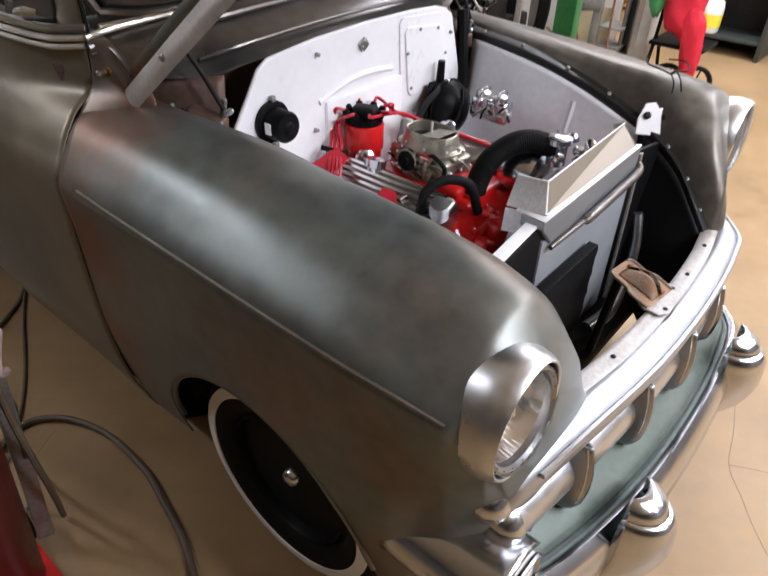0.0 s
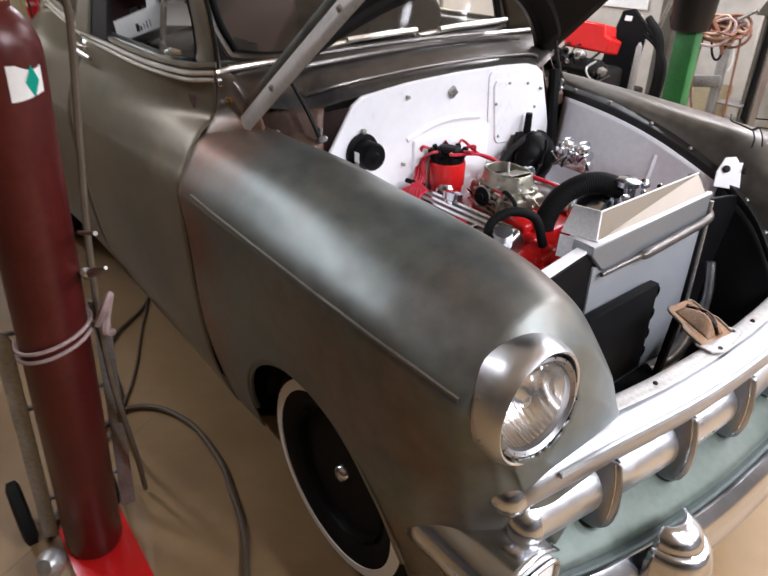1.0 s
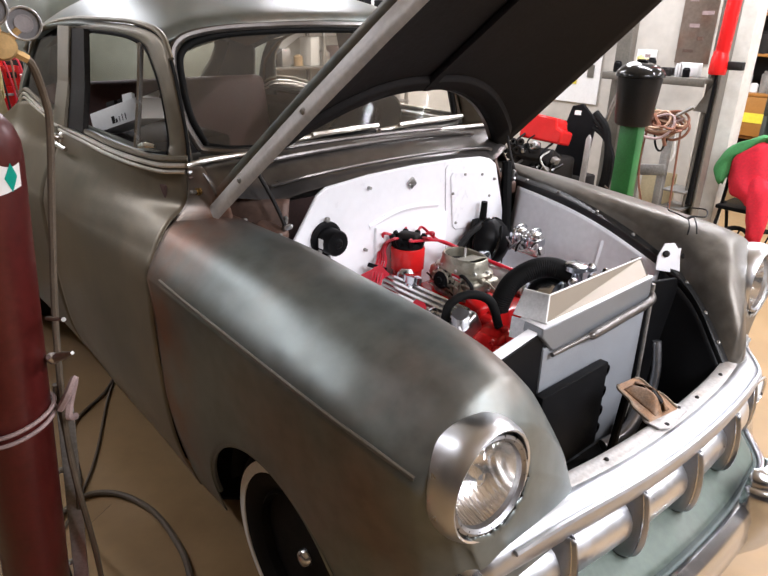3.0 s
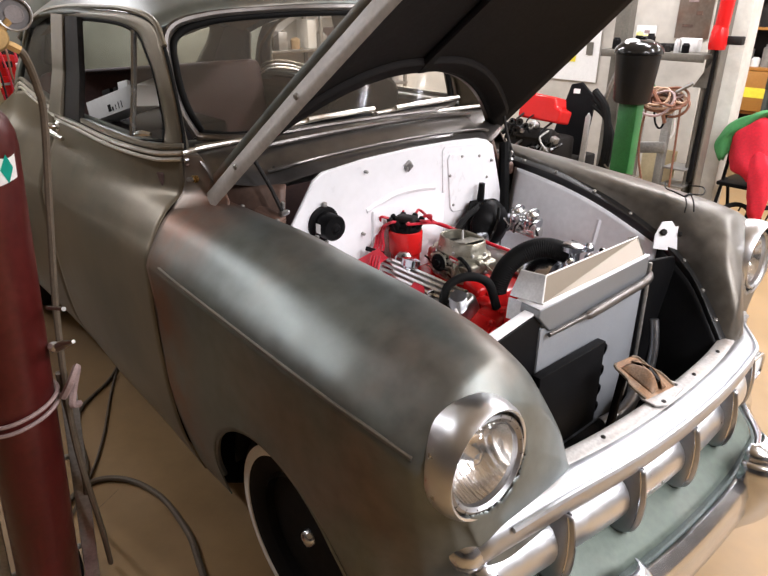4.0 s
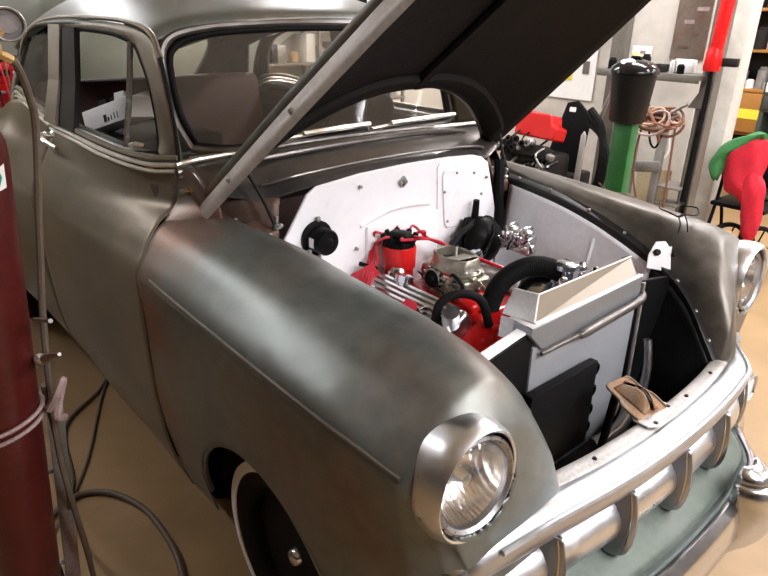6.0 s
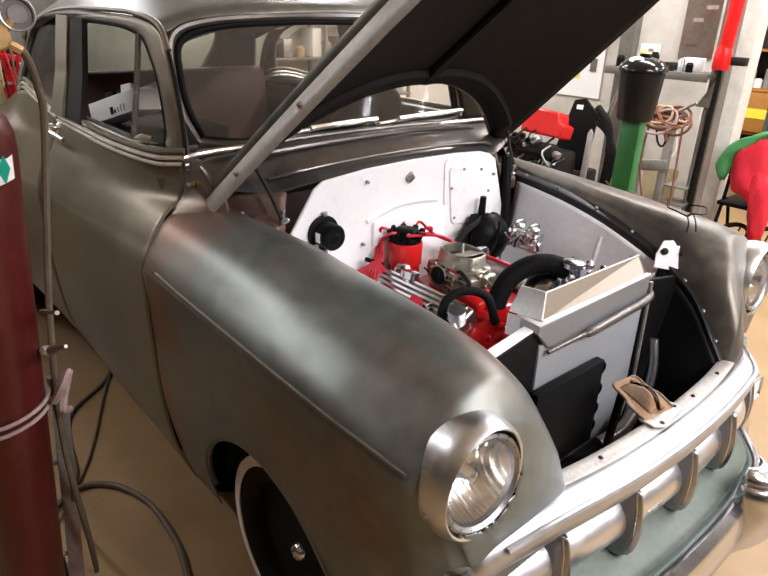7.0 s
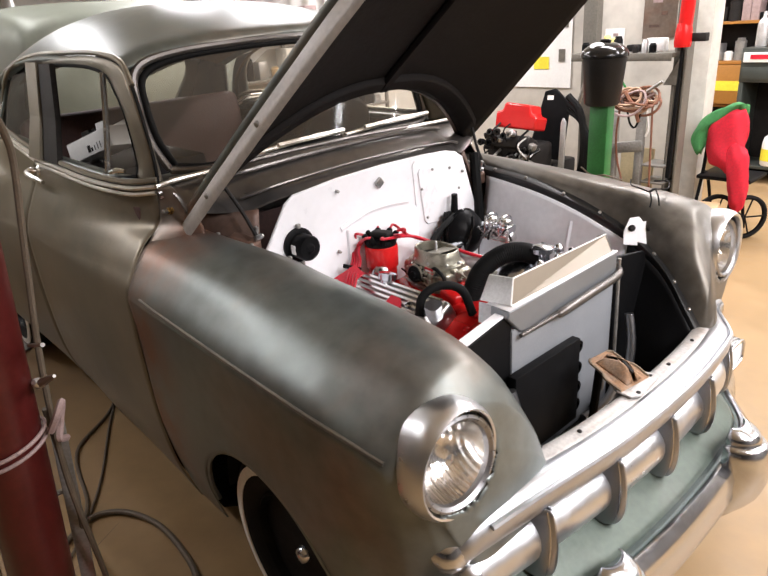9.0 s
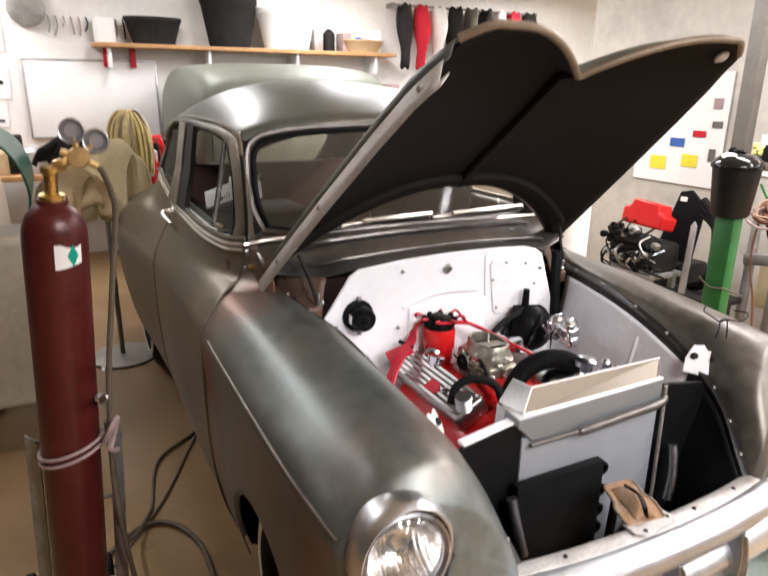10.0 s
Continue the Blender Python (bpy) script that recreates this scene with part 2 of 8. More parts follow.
# rusty stain at the rear end of the fenders and a smaller one beside the headlights
nt = M["body"].node_tree
spot = next(n for n in nt.nodes if n.type == "VECT_MATH")
under = spot.inputs[0].links[0].from_socket
tcb = nt.nodes.new("ShaderNodeTexCoord")
sep = nt.nodes.new("ShaderNodeSeparateXYZ")
nt.links.new(tcb.outputs["Object"], sep.inputs[0])
wob = nt.nodes.new("ShaderNodeTexNoise")
wob.inputs["Scale"].default_value, wob.inputs["Detail"].default_value = 5.0, 5.0
nt.links.new(tcb.outputs["Object"], wob.inputs["Vector"])
for mid, half, amount in ((-0.52, 0.26, 1.0), (0.42, 0.18, 0.45)):
    d = nt.nodes.new("ShaderNodeMath")
    d.operation = "SUBTRACT"
    d.inputs[1].default_value = mid
    nt.links.new(sep.outputs[0], d.inputs[0])
    ab = nt.nodes.new("ShaderNodeMath")
    ab.operation = "ABSOLUTE"
    nt.links.new(d.outputs[0], ab.inputs[0])
    fade = nt.nodes.new("ShaderNodeMapRange")
    fade.interpolation_type = "SMOOTHSTEP"
    fade.inputs["From Max"].default_value = half
    fade.inputs["To Min"].default_value, fade.inputs["To Max"].default_value = amount, 0.0
    nt.links.new(ab.outputs[0], fade.inputs["Value"])
    patchy = nt.nodes.new("ShaderNodeMapRange")
    patchy.inputs["From Min"].default_value, patchy.inputs["From Max"].default_value = 0.35, 0.65
    nt.links.new(wob.outputs["Fac"], patchy.inputs["Value"])
    mul = nt.nodes.new("ShaderNodeMath")
    mul.operation = "MULTIPLY"
    nt.links.new(fade.outputs["Result"], mul.inputs[0])
    nt.links.new(patchy.outputs["Result"], mul.inputs[1])
    stain = nt.nodes.new("ShaderNodeMix")
    stain.data_type = "RGBA"
    stain.inputs["B"].default_value = (0.20, 0.098, 0.062, 1)
    nt.links.new(mul.outputs[0], stain.inputs["Factor"])
    nt.links.new(under, stain.inputs["A"])
    under = stain.outputs["Result"]
nt.links.new(under, spot.inputs[0])

# upright flutes of the headlight, as fine relief
nt = M["reflector"].node_tree
wave = nt.nodes.new("ShaderNodeTexWave")
wave.bands_direction = "Y"
wave.inputs["Scale"].default_value = 32
wave.inputs["Distortion"].default_value = 0.6
coord = nt.nodes.new("ShaderNodeTexCoord")
nt.links.new(coord.outputs["Object"], wave.inputs["Vector"])
relief = nt.nodes.new("ShaderNodeBump")
relief.inputs["Strength"].default_value, relief.inputs["Distance"].default_value = 0.14, 0.004
nt.links.new(wave.outputs["Fac"], relief.inputs["Height"])
nt.links.new(relief.outputs[0], nt.nodes["Principled BSDF"].inputs["Normal"])


# ---- mesh tools ----
def empty(name, at=(0, 0, 0)):
    ob = new(name)
    ob.location = at
    ob.empty_display_size = 0.1
    return ob


def part(name, bm, material, parent=None, label="", smooth=True, solid=0.0, bevel=0.0, angle=40):
    """Links a bmesh as one mesh object under a thing or a part."""
    me = bpy.data.meshes.new(name)
    bm.normal_update()
    bm.to_mesh(me)
    bm.free()
    for mt in material if isinstance(material, (list, tuple)) else (material,):
        me.materials.append(mt)
    ob = new(name, me)
    if smooth:
        me.shade_smooth()
        me.set_sharp_from_angle(angle=radians(angle))
    if parent:
        ob.parent = parent
        p, base = parent, Matrix()
        while p:
            base = (p.matrix_parent_inverse @ p.matrix_basis if p.parent else p.matrix_basis) @ base
            p = p.parent
        ob.matrix_parent_inverse = base.inverted()
    if solid:
        md = ob.modifiers.new("thick", "SOLIDIFY")
        md.thickness, md.offset = solid, -1
    if bevel:
        md = ob.modifiers.new("round", "BEVEL")
        md.width, md.segments, md.limit_method = bevel, 2, "ANGLE"
    if label:
        tagged(ob, label)
    return ob


def curve_pts(pts, n):
    """Catmull-Rom through the points, n samples."""
    p = np.array(pts, float)
    q = np.vstack([2 * p[0] - p[1], p, 2 * p[-1] - p[-2]])
    out = []
    for u in np.linspace(0, len(p) - 1, n):
        i = min(int(u), len(p) - 2)
        f = u - i
        a, b, c, d = q[i : i + 4]
        out.append(0.5 * (2 * b + (c - a) * f + (2 * a - 5 * b + 4 * c - d) * f * f + (3 * b - a - 3 * c + d) * f**3))
    return np.array(out)


def grid_bm(g, close_v=False, close_u=False, mi=0):
    """Quads over an array of points [u][v][3]."""
    bm = bmesh.new()
    vs = [[bm.verts.new(p) for p in row] for row in g]
    nu, nv = len(vs), len(vs[0])
    for a in range(nu if close_u else nu - 1):
        for b in range(nv if close_v else nv - 1):
            f = bm.faces.new((vs[a][b], vs[(a + 1) % nu][b], vs[(a + 1) % nu][(b + 1) % nv], vs[a][(b + 1) % nv]))
            f.material_index = mi
    return bm


def surf(ctrl, nu, nv):
    """A smooth grid through a control grid."""
    rows = np.array([curve_pts(r, nv) for r in ctrl])
    return np.array([curve_pts(rows[:, j], nu) for j in range(nv)]).transpose(1, 0, 2)


def box_bm(sx, sy, sz, at=(0, 0, 0), m=None, bevel=0.0, seg=2, bm=None):
    bm = bm or bmesh.new()
    r = bmesh.ops.create_cube(bm, size=1)
    vs = r["verts"]
    bmesh.ops.scale(bm, vec=(sx, sy, sz), verts=vs)
    if bevel:
        es = list({e for v in vs for e in v.link_edges})
        r = bmesh.ops.bevel(bm, geom=es, offset=bevel, segments=seg, affect="EDGES", profile=0.5)
        vs = list({v for f in r["faces"] for v in f.verts} | {v for v in vs if v.is_valid})
    bmesh.ops.transform(bm, matrix=Matrix.Translation(at) @ (m or Matrix()), verts=vs)
    return bm


def tube_bm(pts, r, seg=10, cap=True, n=None, bm=None, radii=None, ribs=0.0):
    """A round tube along a smooth line."""
    bm = bm or bmesh.new()
    c = curve_pts(pts, n or max(2, (len(pts) - 1) * 8)) if len(pts) > 2 or n else np.array(pts, float)
    k = len(c)
    tang = np.gradient(c, axis=0)
    up = Vector((0, 0, 1)) if abs(Vector(tang[0]).normalized().z) < 0.9 else Vector((1, 0, 0))
    side = up.cross(Vector(tang[0])).normalized()
    rings = []
    for i in range(k):
        t = Vector(tang[i]).normalized()
        side = (side - t * side.dot(t)).normalized()
        w = t.cross(side)
        rr = (np.interp(i / max(1, k - 1), np.linspace(0, 1, len(radii)), radii) if radii else r) + (ribs if i % 2 else 0)
        rings.append([bm.verts.new(Vector(c[i]) + (side * math.cos(a) + w * math.sin(a)) * rr) for a in np.linspace(0, 2 * math.pi, seg, endpoint=False)])
    for a, b in zip(rings, rings[1:]):
        for j in range(seg):
            bm.faces.new((a[j], a[(j + 1) % seg], b[(j + 1) % seg], b[j]))
    if cap:
        bm.faces.new(rings[0][::-1])
        bm.faces.new(rings[-1])
    return bm


def lathe_bm(profile, seg=32, m=None, bm=None, cap=True):
    """Turns a profile of (radius, height) round z."""
    bm = bm or bmesh.new()
    m = m or Matrix()
    rings = []
    for r, h in profile:
        rings.append([bm.verts.new(m @ Vector((max(r, 1e-4) * math.cos(a), max(r, 1e-4) * math.sin(a), h))) for a in np.linspace(0, 2 * math.pi, seg, endpoint=False)])
    for a, b in zip(rings, rings[1:]):
        for j in range(seg):
            bm.faces.new((a[j], a[(j + 1) % seg], b[(j + 1) % seg], b[j]))
    if cap:
        bm.faces.new(rings[0][::-1])
        bm.faces.new(rings[-1])
    return bm


def aim(at, direction, roll=0):
    """A pose at a place whose z axis points along the direction."""
    q = Vector(direction).to_track_quat("Z", "Y")
    return Matrix.Translation(at) @ q.to_matrix().to_4x4() @ pose(0, 0, 0, 0, 0, roll)


def poly_bm(outline, thick, m=None, bm=None):
    """A flat plate: an outline in x, y, made thick along z."""
    bm = bm or bmesh.new()
    m = m or Matrix()
    lo = [bm.verts.new(m @ Vector((x, y, 0))) for x, y in outline]
    hi = [bm.verts.new(m @ Vector((x, y, thick))) for x, y in outline]
    n = len(lo)
    bm.faces.new(lo[::-1])
    bm.faces.new(hi)
    for i in range(n):
        bm.faces.new((lo[i], lo[(i + 1) % n], hi[(i + 1) % n], hi[i]))
    return bm


# ---- the room ----
def wall(name, sx, sy, sz, at, material, label):
    return tagged(part(name, box_bm(sx, sy, sz, at), material, smooth=False), label, kind="structure")


X0, X1, Y0, Y1 = -6.2, 5.6, -7.5, 6.6
wall("floor", X1 - X0 + 0.4, Y1 - Y0 + 0.4, 0.1, ((X0 + X1) / 2, (Y0 + Y1) / 2, FLOOR - 0.05), M["concrete"], "tan stained concrete workshop floor")
wall("ceiling", X1 - X0 + 0.4, Y1 - Y0 + 0.4, 0.1, ((X0 + X1) / 2, (Y0 + Y1) / 2, CEIL + 0.05), M["ceiling"], "cream painted workshop ceiling")
wall("wall_west", 0.2, Y1 - Y0, CEIL - FLOOR, (X0 - 0.1, (Y0 + Y1) / 2, (CEIL + FLOOR) / 2), M["wall"], "white painted workshop back wall")
# east and south walls are out of view, coloured dark to cut fill light
wall("wall_east", 0.2, Y1 - Y0, CEIL - FLOOR, (X1 + 0.1, (Y0 + Y1) / 2, (CEIL + FLOOR) / 2), M["dimwall"], "plain dark wall out of view, closing the room")
wall("wall_south", X1 - X0 + 0.4, 0.2, CEIL - FLOOR, ((X0 + X1) / 2, Y0 - 0.1, (CEIL + FLOOR) / 2), M["dimwall"], "plain dark wall out of view, closing the room")
wall("wall_north", X1 - X0 + 0.4, 0.2, CEIL - FLOOR, ((X0 + X1) / 2, Y1 + 0.1, (CEIL + FLOOR) / 2), M["wall"], "plain white workshop wall")


def ceiling_light():
    e = empty("ceiling_light", (0, 0, 0))
    part("housing", box_bm(1.25, 0.20, 0.05, (0, 0, -0.025), bevel=0.01), M["enamel"], e)
    for y in (-0.05, 0.05):
        part("lamp_tube", tube_bm([(-0.6, y, -0.075), (0.6, y, -0.075)], 0.019, 10), M["tube"], e)
    return tagged(e, "unseen white two-tube fluorescent ceiling light, switched on", "ceiling light", "ceiling lights")


first = ceiling_light()
# lamps stand out of view, added where highlights and brightness call for them
spots = [(-4.3, -0.2, 32), (-2.2, -2.25, 31), (-5.5, -2.2, 50)] + [(x, 1.6, 64) for x in (-4.8, -3.1)] + [(x, 2.5, 64) for x in (-0.6, 1.4, 3.4)] + [(x, 4.5, 64) for x in (-4.8, -3.1, -0.6, 1.4, 3.4)] + [(2.8, -0.35, 84), (2.6, 0.6, 64), (4.4, 0.6, 64)]
for n, (x, y, watts) in enumerate(spots):
    m = pose(x, y, CEIL)
    if n == 0:
        first.matrix_basis = m
    else:
        copy_thing(first, m)
    ld = bpy.data.lights.new("tube_light", "AREA")
    ld.shape, ld.size, ld.size_y, ld.energy, ld.color = "RECTANGLE", 1.2, 0.16, watts, (0.985, 0.96, 1.0)
    lo = new("tube_light", ld)
    lo.matrix_basis = pose(x, y, CEIL - 0.11)


# hairline cracks in the concrete
floor_ob = bpy.data.objects["floor"]
for pts in ([(0.80, 0.75), (0.857, 0.531), (0.889, 0.369), (0.959, 0.263), (1.032, 0.158), (1.15, 0.02)], [(0.889, 0.369), (1.0, 0.42), (1.2, 0.46), (1.5, 0.62)], [(-0.9, -1.0), (-0.75, -1.25), (-0.5, -1.6), (-0.45, -2.2)]):
    part("floor_crack", tube_bm([(x, y, FLOOR - 0.0005) for x, y in pts], 0.0011, 5, n=40), M["rubber_cable"], floor_ob)

# ---- the car ----
car = tagged(empty("classic_car", (0, 0, FLOOR)), "bare grey steel 1950s sedan hood open over a red engine", "car")

# fender: stations along x; per station |y|, z of eleven profile points from the hood opening over the crown to the sill
FENDER = [
    (-0.60, [(0.60, 1.05), (0.615, 1.078), (0.64, 1.09), (0.69, 1.085), (0.77, 1.05), (0.825, 0.995), (0.862, 0.945), (0.868, 0.88), (0.87, 0.6), (0.85, 0.35), (0.80, 0.18)]),
    (-0.38, [(0.57, 1.03), (0.585, 1.063), (0.61, 1.078), (0.66, 1.08), (0.755, 1.05), (0.822, 0.99), (0.862, 0.938), (0.866, 0.88), (0.868, 0.6), (0.85, 0.35), (0.80, 0.18)]),
    (-0.15, [(0.54, 1.01), (0.555, 1.048), (0.58, 1.064), (0.63, 1.07), (0.74, 1.045), (0.82, 0.98), (0.862, 0.93), (0.864, 0.87), (0.866, 0.6), (0.85, 0.35), (0.80, 0.18)]),
    (0.10, [(0.515, 0.96), (0.53, 0.998), (0.55, 1.033), (0.60, 1.055), (0.72, 1.035), (0.815, 0.97), (0.86, 0.92), (0.862, 0.86), (0.862, 0.6), (0.85, 0.35), (0.80, 0.18)]),
    (0.30, [(0.49, 0.89), (0.505, 0.935), (0.535, 1.005), (0.595, 1.045), (0.71, 1.025), (0.81, 0.96), (0.856, 0.912), (0.857, 0.855), (0.855, 0.6), (0.84, 0.38), (0.79, 0.22)]),
    (0.42, [(0.470, 0.81), (0.478, 0.865), (0.512, 0.970), (0.60, 1.032), (0.71, 1.015), (0.80, 0.95), (0.848, 0.905), (0.849, 0.845), (0.84, 0.6), (0.82, 0.42), (0.77, 0.28)]),
    (0.52, [(0.435, 0.71), (0.436, 0.765), (0.490, 0.903), (0.592, 1.000), (0.71, 0.995), (0.79, 0.94), (0.834, 0.89), (0.836, 0.82), (0.81, 0.6), (0.78, 0.46), (0.72, 0.36)]),
    (0.575, [(0.420, 0.665), (0.418, 0.70), (0.464, 0.805), (0.568, 0.91), (0.68, 0.95), (0.755, 0.93), (0.79, 0.87), (0.80, 0.79), (0.78, 0.62), (0.75, 0.50), (0.69, 0.42)]),
    (0.60, [(0.425, 0.655), (0.424, 0.68), (0.478, 0.748), (0.585, 0.82), (0.66, 0.85), (0.72, 0.84), (0.75, 0.80), (0.76, 0.74), (0.74, 0.62), (0.71, 0.52), (0.66, 0.45)]),
]

for _, p in FENDER:
    p[5], p[6] = (p[5][0], p[5][1] - 0.004), (p[6][0], p[6][1] - 0.008)


def seam(z):
    """Where the fender ends and the door begins, by height."""
    return float(np.interp(z, [0.2, 0.5, 0.85, 0.95, 1.0, 1.05, 1.09, 1.22], [-0.52, -0.545, -0.56, -0.585, -0.602, -0.617, -0.632, -0.637]))


ARCH_X, ARCH_Z, ARCH_R = 0.015, 0.275, 0.35


def fender(s):
    xs = np.array([f[0] for f in FENDER])
    base = curve_pts([(x, 0, 0) for x in xs], 90)[:, 0]
    extra = [ARCH_X + d * (ARCH_R - e) for d in (-1, 1) for e in (-0.002, 0.001, 0.004, 0.01, 0.02, 0.035, 0.055)]
    cols = np.sort(np.r_[base, extra])
    idx = np.interp(cols, xs, np.arange(len(xs)))
    prof = np.array([p for _, p in FENDER])  # station, k, 2
    fine = np.array([curve_pts(p, 61) for p in prof])
    g = []
    for x, u in zip(cols, idx):
        i = min(int(u), len(xs) - 2)
        q = [fine[max(0, min(len(xs) - 1, i + d))] for d in (-1, 0, 1, 2)]
        f = u - i
        row = 0.5 * (2 * q[1] + (q[2] - q[0]) * f + (2 * q[0] - 5 * q[1] + 4 * q[2] - q[3]) * f * f + (3 * q[1] - q[0] - 3 * q[2] + q[3]) * f**3)
        # below the crease the side follows one smooth section, down to the sill or the wheel opening
        d, k = x - ARCH_X, 42
        y0, z0 = row[k]
        zb = ARCH_Z + math.sqrt(ARCH_R**2 - d * d) if abs(d) < ARCH_R else float(np.interp(x, [0.36, 0.60], [0.20, 0.44]))
        tuck = lambda z: -0.07 * max(0.0, (0.62 - z) / 0.44) ** 2
        for j in range(k, 61):
            w = (j - k) / (60 - k)
            z = z0 + (zb - z0) * w
            row[j] = (y0 + tuck(z) - tuck(z0) + (row[60, 0] - 0.80) * w * float(np.interp(x, [0.37, 0.46], [0, 1])), z)
        g.append([(x if x > -0.38 else -0.38 + (x + 0.38) / -0.22 * (seam(z) + 0.38), s * y, z) for y, z in row])
    a, b = np.array(g[-1][0]), np.array(g[-1][-1])
    edge = [np.array(p) for p in g[-1]]
    for k in range(1, 25):
        w = k / 24
        g.append([tuple(p * (1 - w) + (a + (b - a) * q / 60) * w + np.array((0.016 * math.sin(w * math.pi / 2), 0, 0))) for q, p in enumerate(edge)])
    bm = grid_bm(g if s < 0 else [r[::-1] for r in g])
    # round opening for the headlight
    bmesh.ops.delete(bm, geom=[v for v in bm.verts if v.co.x > 0.5 and math.hypot(abs(v.co.y) - 0.718, v.co.z - 0.858) < 0.095], context="VERTS")
    return part("front_fender", bm, [M["body"] if s < 0 else M["dusty"]], car, "bare grey steel front fender with rusty stains", solid=0.004, angle=75)


for s in (-1, 1):
    fd = fender(s)
    # rolled lip of the wheel opening
    ang = np.linspace(radians(2), radians(178), 40)
    part("wheel_arch_lip", tube_bm([(ARCH_X + ARCH_R * math.cos(a), s * (np.interp(ARCH_Z + ARCH_R * math.sin(a), [0.18, 0.35, 0.5, 0.62, 0.9], [0.795, 0.84, 0.86, 0.864, 0.864]) - 0.006), ARCH_Z + ARCH_R * math.sin(a)) for a in ang], 0.008, 6, n=60), M["body"], fd)
    # crease along the fender, its catch of light painted as a paler strip
    part("crease", tube_bm([(max(x, -0.50), s * (p[6][0] + 0.002), p[6][1] + 0.004) for x, p in FENDER[:7]], 0.0052, 8, n=50), M["edge"], fd, "pale line along the fender crease, painted as its highlight")
    # black screw flange along the hood opening
    fl = [(x, s * p[1][0], p[1][1]) for x, p in FENDER[:8]]
    a = curve_pts(fl, 60)
    bmf = grid_bm([[(x, y + s * 0.004, z + 0.002), (x, y - s * 0.026, z - 0.010), (x, y - s * 0.030, z - 0.035)] for x, y, z in a])
    fo = part("fender_flange", bmf, M["flange"], fd, "black screw flange along the hood opening", solid=0.003)
    for k in range(4, 58, 6):
        x, y, z = a[k]
        part("flange_bolt", lathe_bm([(0.007, 0), (0.007, 0.005), (0.004, 0.008)], 8, aim((x, y - s * 0.014, z - 0.004), (0, -s * 0.4, 1))), M["steel"], fo)

for s in (-1, 1):
    wh = [[(ARCH_X + (ARCH_R + 0.03) * math.cos(a), s * y, ARCH_Z + (ARCH_R + 0.03) * math.sin(a)) for a in np.linspace(radians(2), radians(178), 30)] for y in (0.765, 0.7, 0.5, 0.48)]
    part("wheelhouse", grid_bm(wh), M["body_in"], car, solid=0.004)
    part("wheelhouse_back", lathe_bm([(0.0, 0), (ARCH_R + 0.03, 0.0), (ARCH_R + 0.03, 0.006)], 40, aim((ARCH_X, s * 0.48, ARCH_Z), (0, s, 0))), M["body_in"], car)
# inner fender panels of the engine bay
for s in (-1, 1):
    rows = []
    for x, p in FENDER[:8]:
        y, z = p[1]
        rows.append([(x, s * (y - 0.03), z - 0.03), (x, s * (y - 0.05), z - 0.10), (x, s * (y - 0.10), z - 0.25), (x, s * (y - 0.13), z - 0.42), (x, s * (y - 0.14), 0.40)])
    white_rows = []
    for x in (-0.37, -0.25, -0.1, 0.05, 0.18, 0.30):
        ey, ez = (float(np.interp(x, [f[0] for f in FENDER], [f[1][1][c] for f in FENDER])) for c in (0, 1))
        white_rows.append([(x, s * (ey - d), z) for d, z in ((0.030, ez - 0.03), (0.042, ez - 0.10), (0.065, ez - 0.22), (0.10, 0.55), (0.11, 0.36))])
    ip = part("inner_fender", grid_bm(surf(white_rows, 20, 16)), M["offwhite"], car, "smooth white-painted inner fender panel", solid=0.004)
    part("pressed_rib", tube_bm([(0.06, s * 0.502, 0.93), (0.055, s * 0.478, 0.80), (0.05, s * 0.445, 0.6)], 0.014, 8), M["offwhite"], ip)
    part("splash_panel", grid_bm(surf([r for r in rows[4:]], 24, 12)), M["satin"], car, "black splash panel under the fender", solid=0.004)

# firewall, with the access plate and the pressed bead
fw = part("firewall", poly_bm([(-0.52, 0.35), (-0.50, 1.00), (-0.405, 1.140), (-0.37, 1.160), (-0.2, 1.176), (0.0, 1.182), (0.2, 1.180), (0.33, 1.172), (0.385, 1.158), (0.42, 1.135), (0.50, 0.90), (0.52, 0.35)], 0.012, Matrix(((0, 0, 1, -0.392), (1, 0, 0, 0), (0, 1, 0, 0), (0, 0, 0, 1)))), M["white"], car, "glossy white firewall", bevel=0.005)
FWM = Matrix(((0, 0, 1, -0.380), (1, 0, 0, 0), (0, 1, 0, 0), (0, 0, 0, 1)))
part("side_panel", poly_bm([(0.167, 0.80), (0.143, 1.150), (0.155, 1.165), (0.375, 1.150), (0.41, 1.125), (0.475, 0.86), (0.47, 0.80)], 0.004, FWM), M["white"], fw, bevel=0.0015)
part("access_plate", poly_bm([(0.205, 0.918), (0.190, 0.935), (0.166, 1.118), (0.178, 1.136), (0.345, 1.116), (0.365, 1.098), (0.404, 0.915), (0.392, 0.898)], 0.009, FWM), M["white"], fw, "white access plate held by screws", bevel=0.003)
for y, z in ((0.239, 1.120), (0.332, 1.108), (0.180, 1.058), (0.382, 1.020), (0.204, 0.945), (0.407, 1.080), (-0.205, 1.135), (-0.03, 1.12), (-0.22, 0.93), (-0.4, 0.9)):
    part("screw", lathe_bm([(0.0055, 0), (0.0055, 0.012), (0.003, 0.014)], 8, aim((-0.380, y, z), (1, 0, 0))), M["steel"], fw)
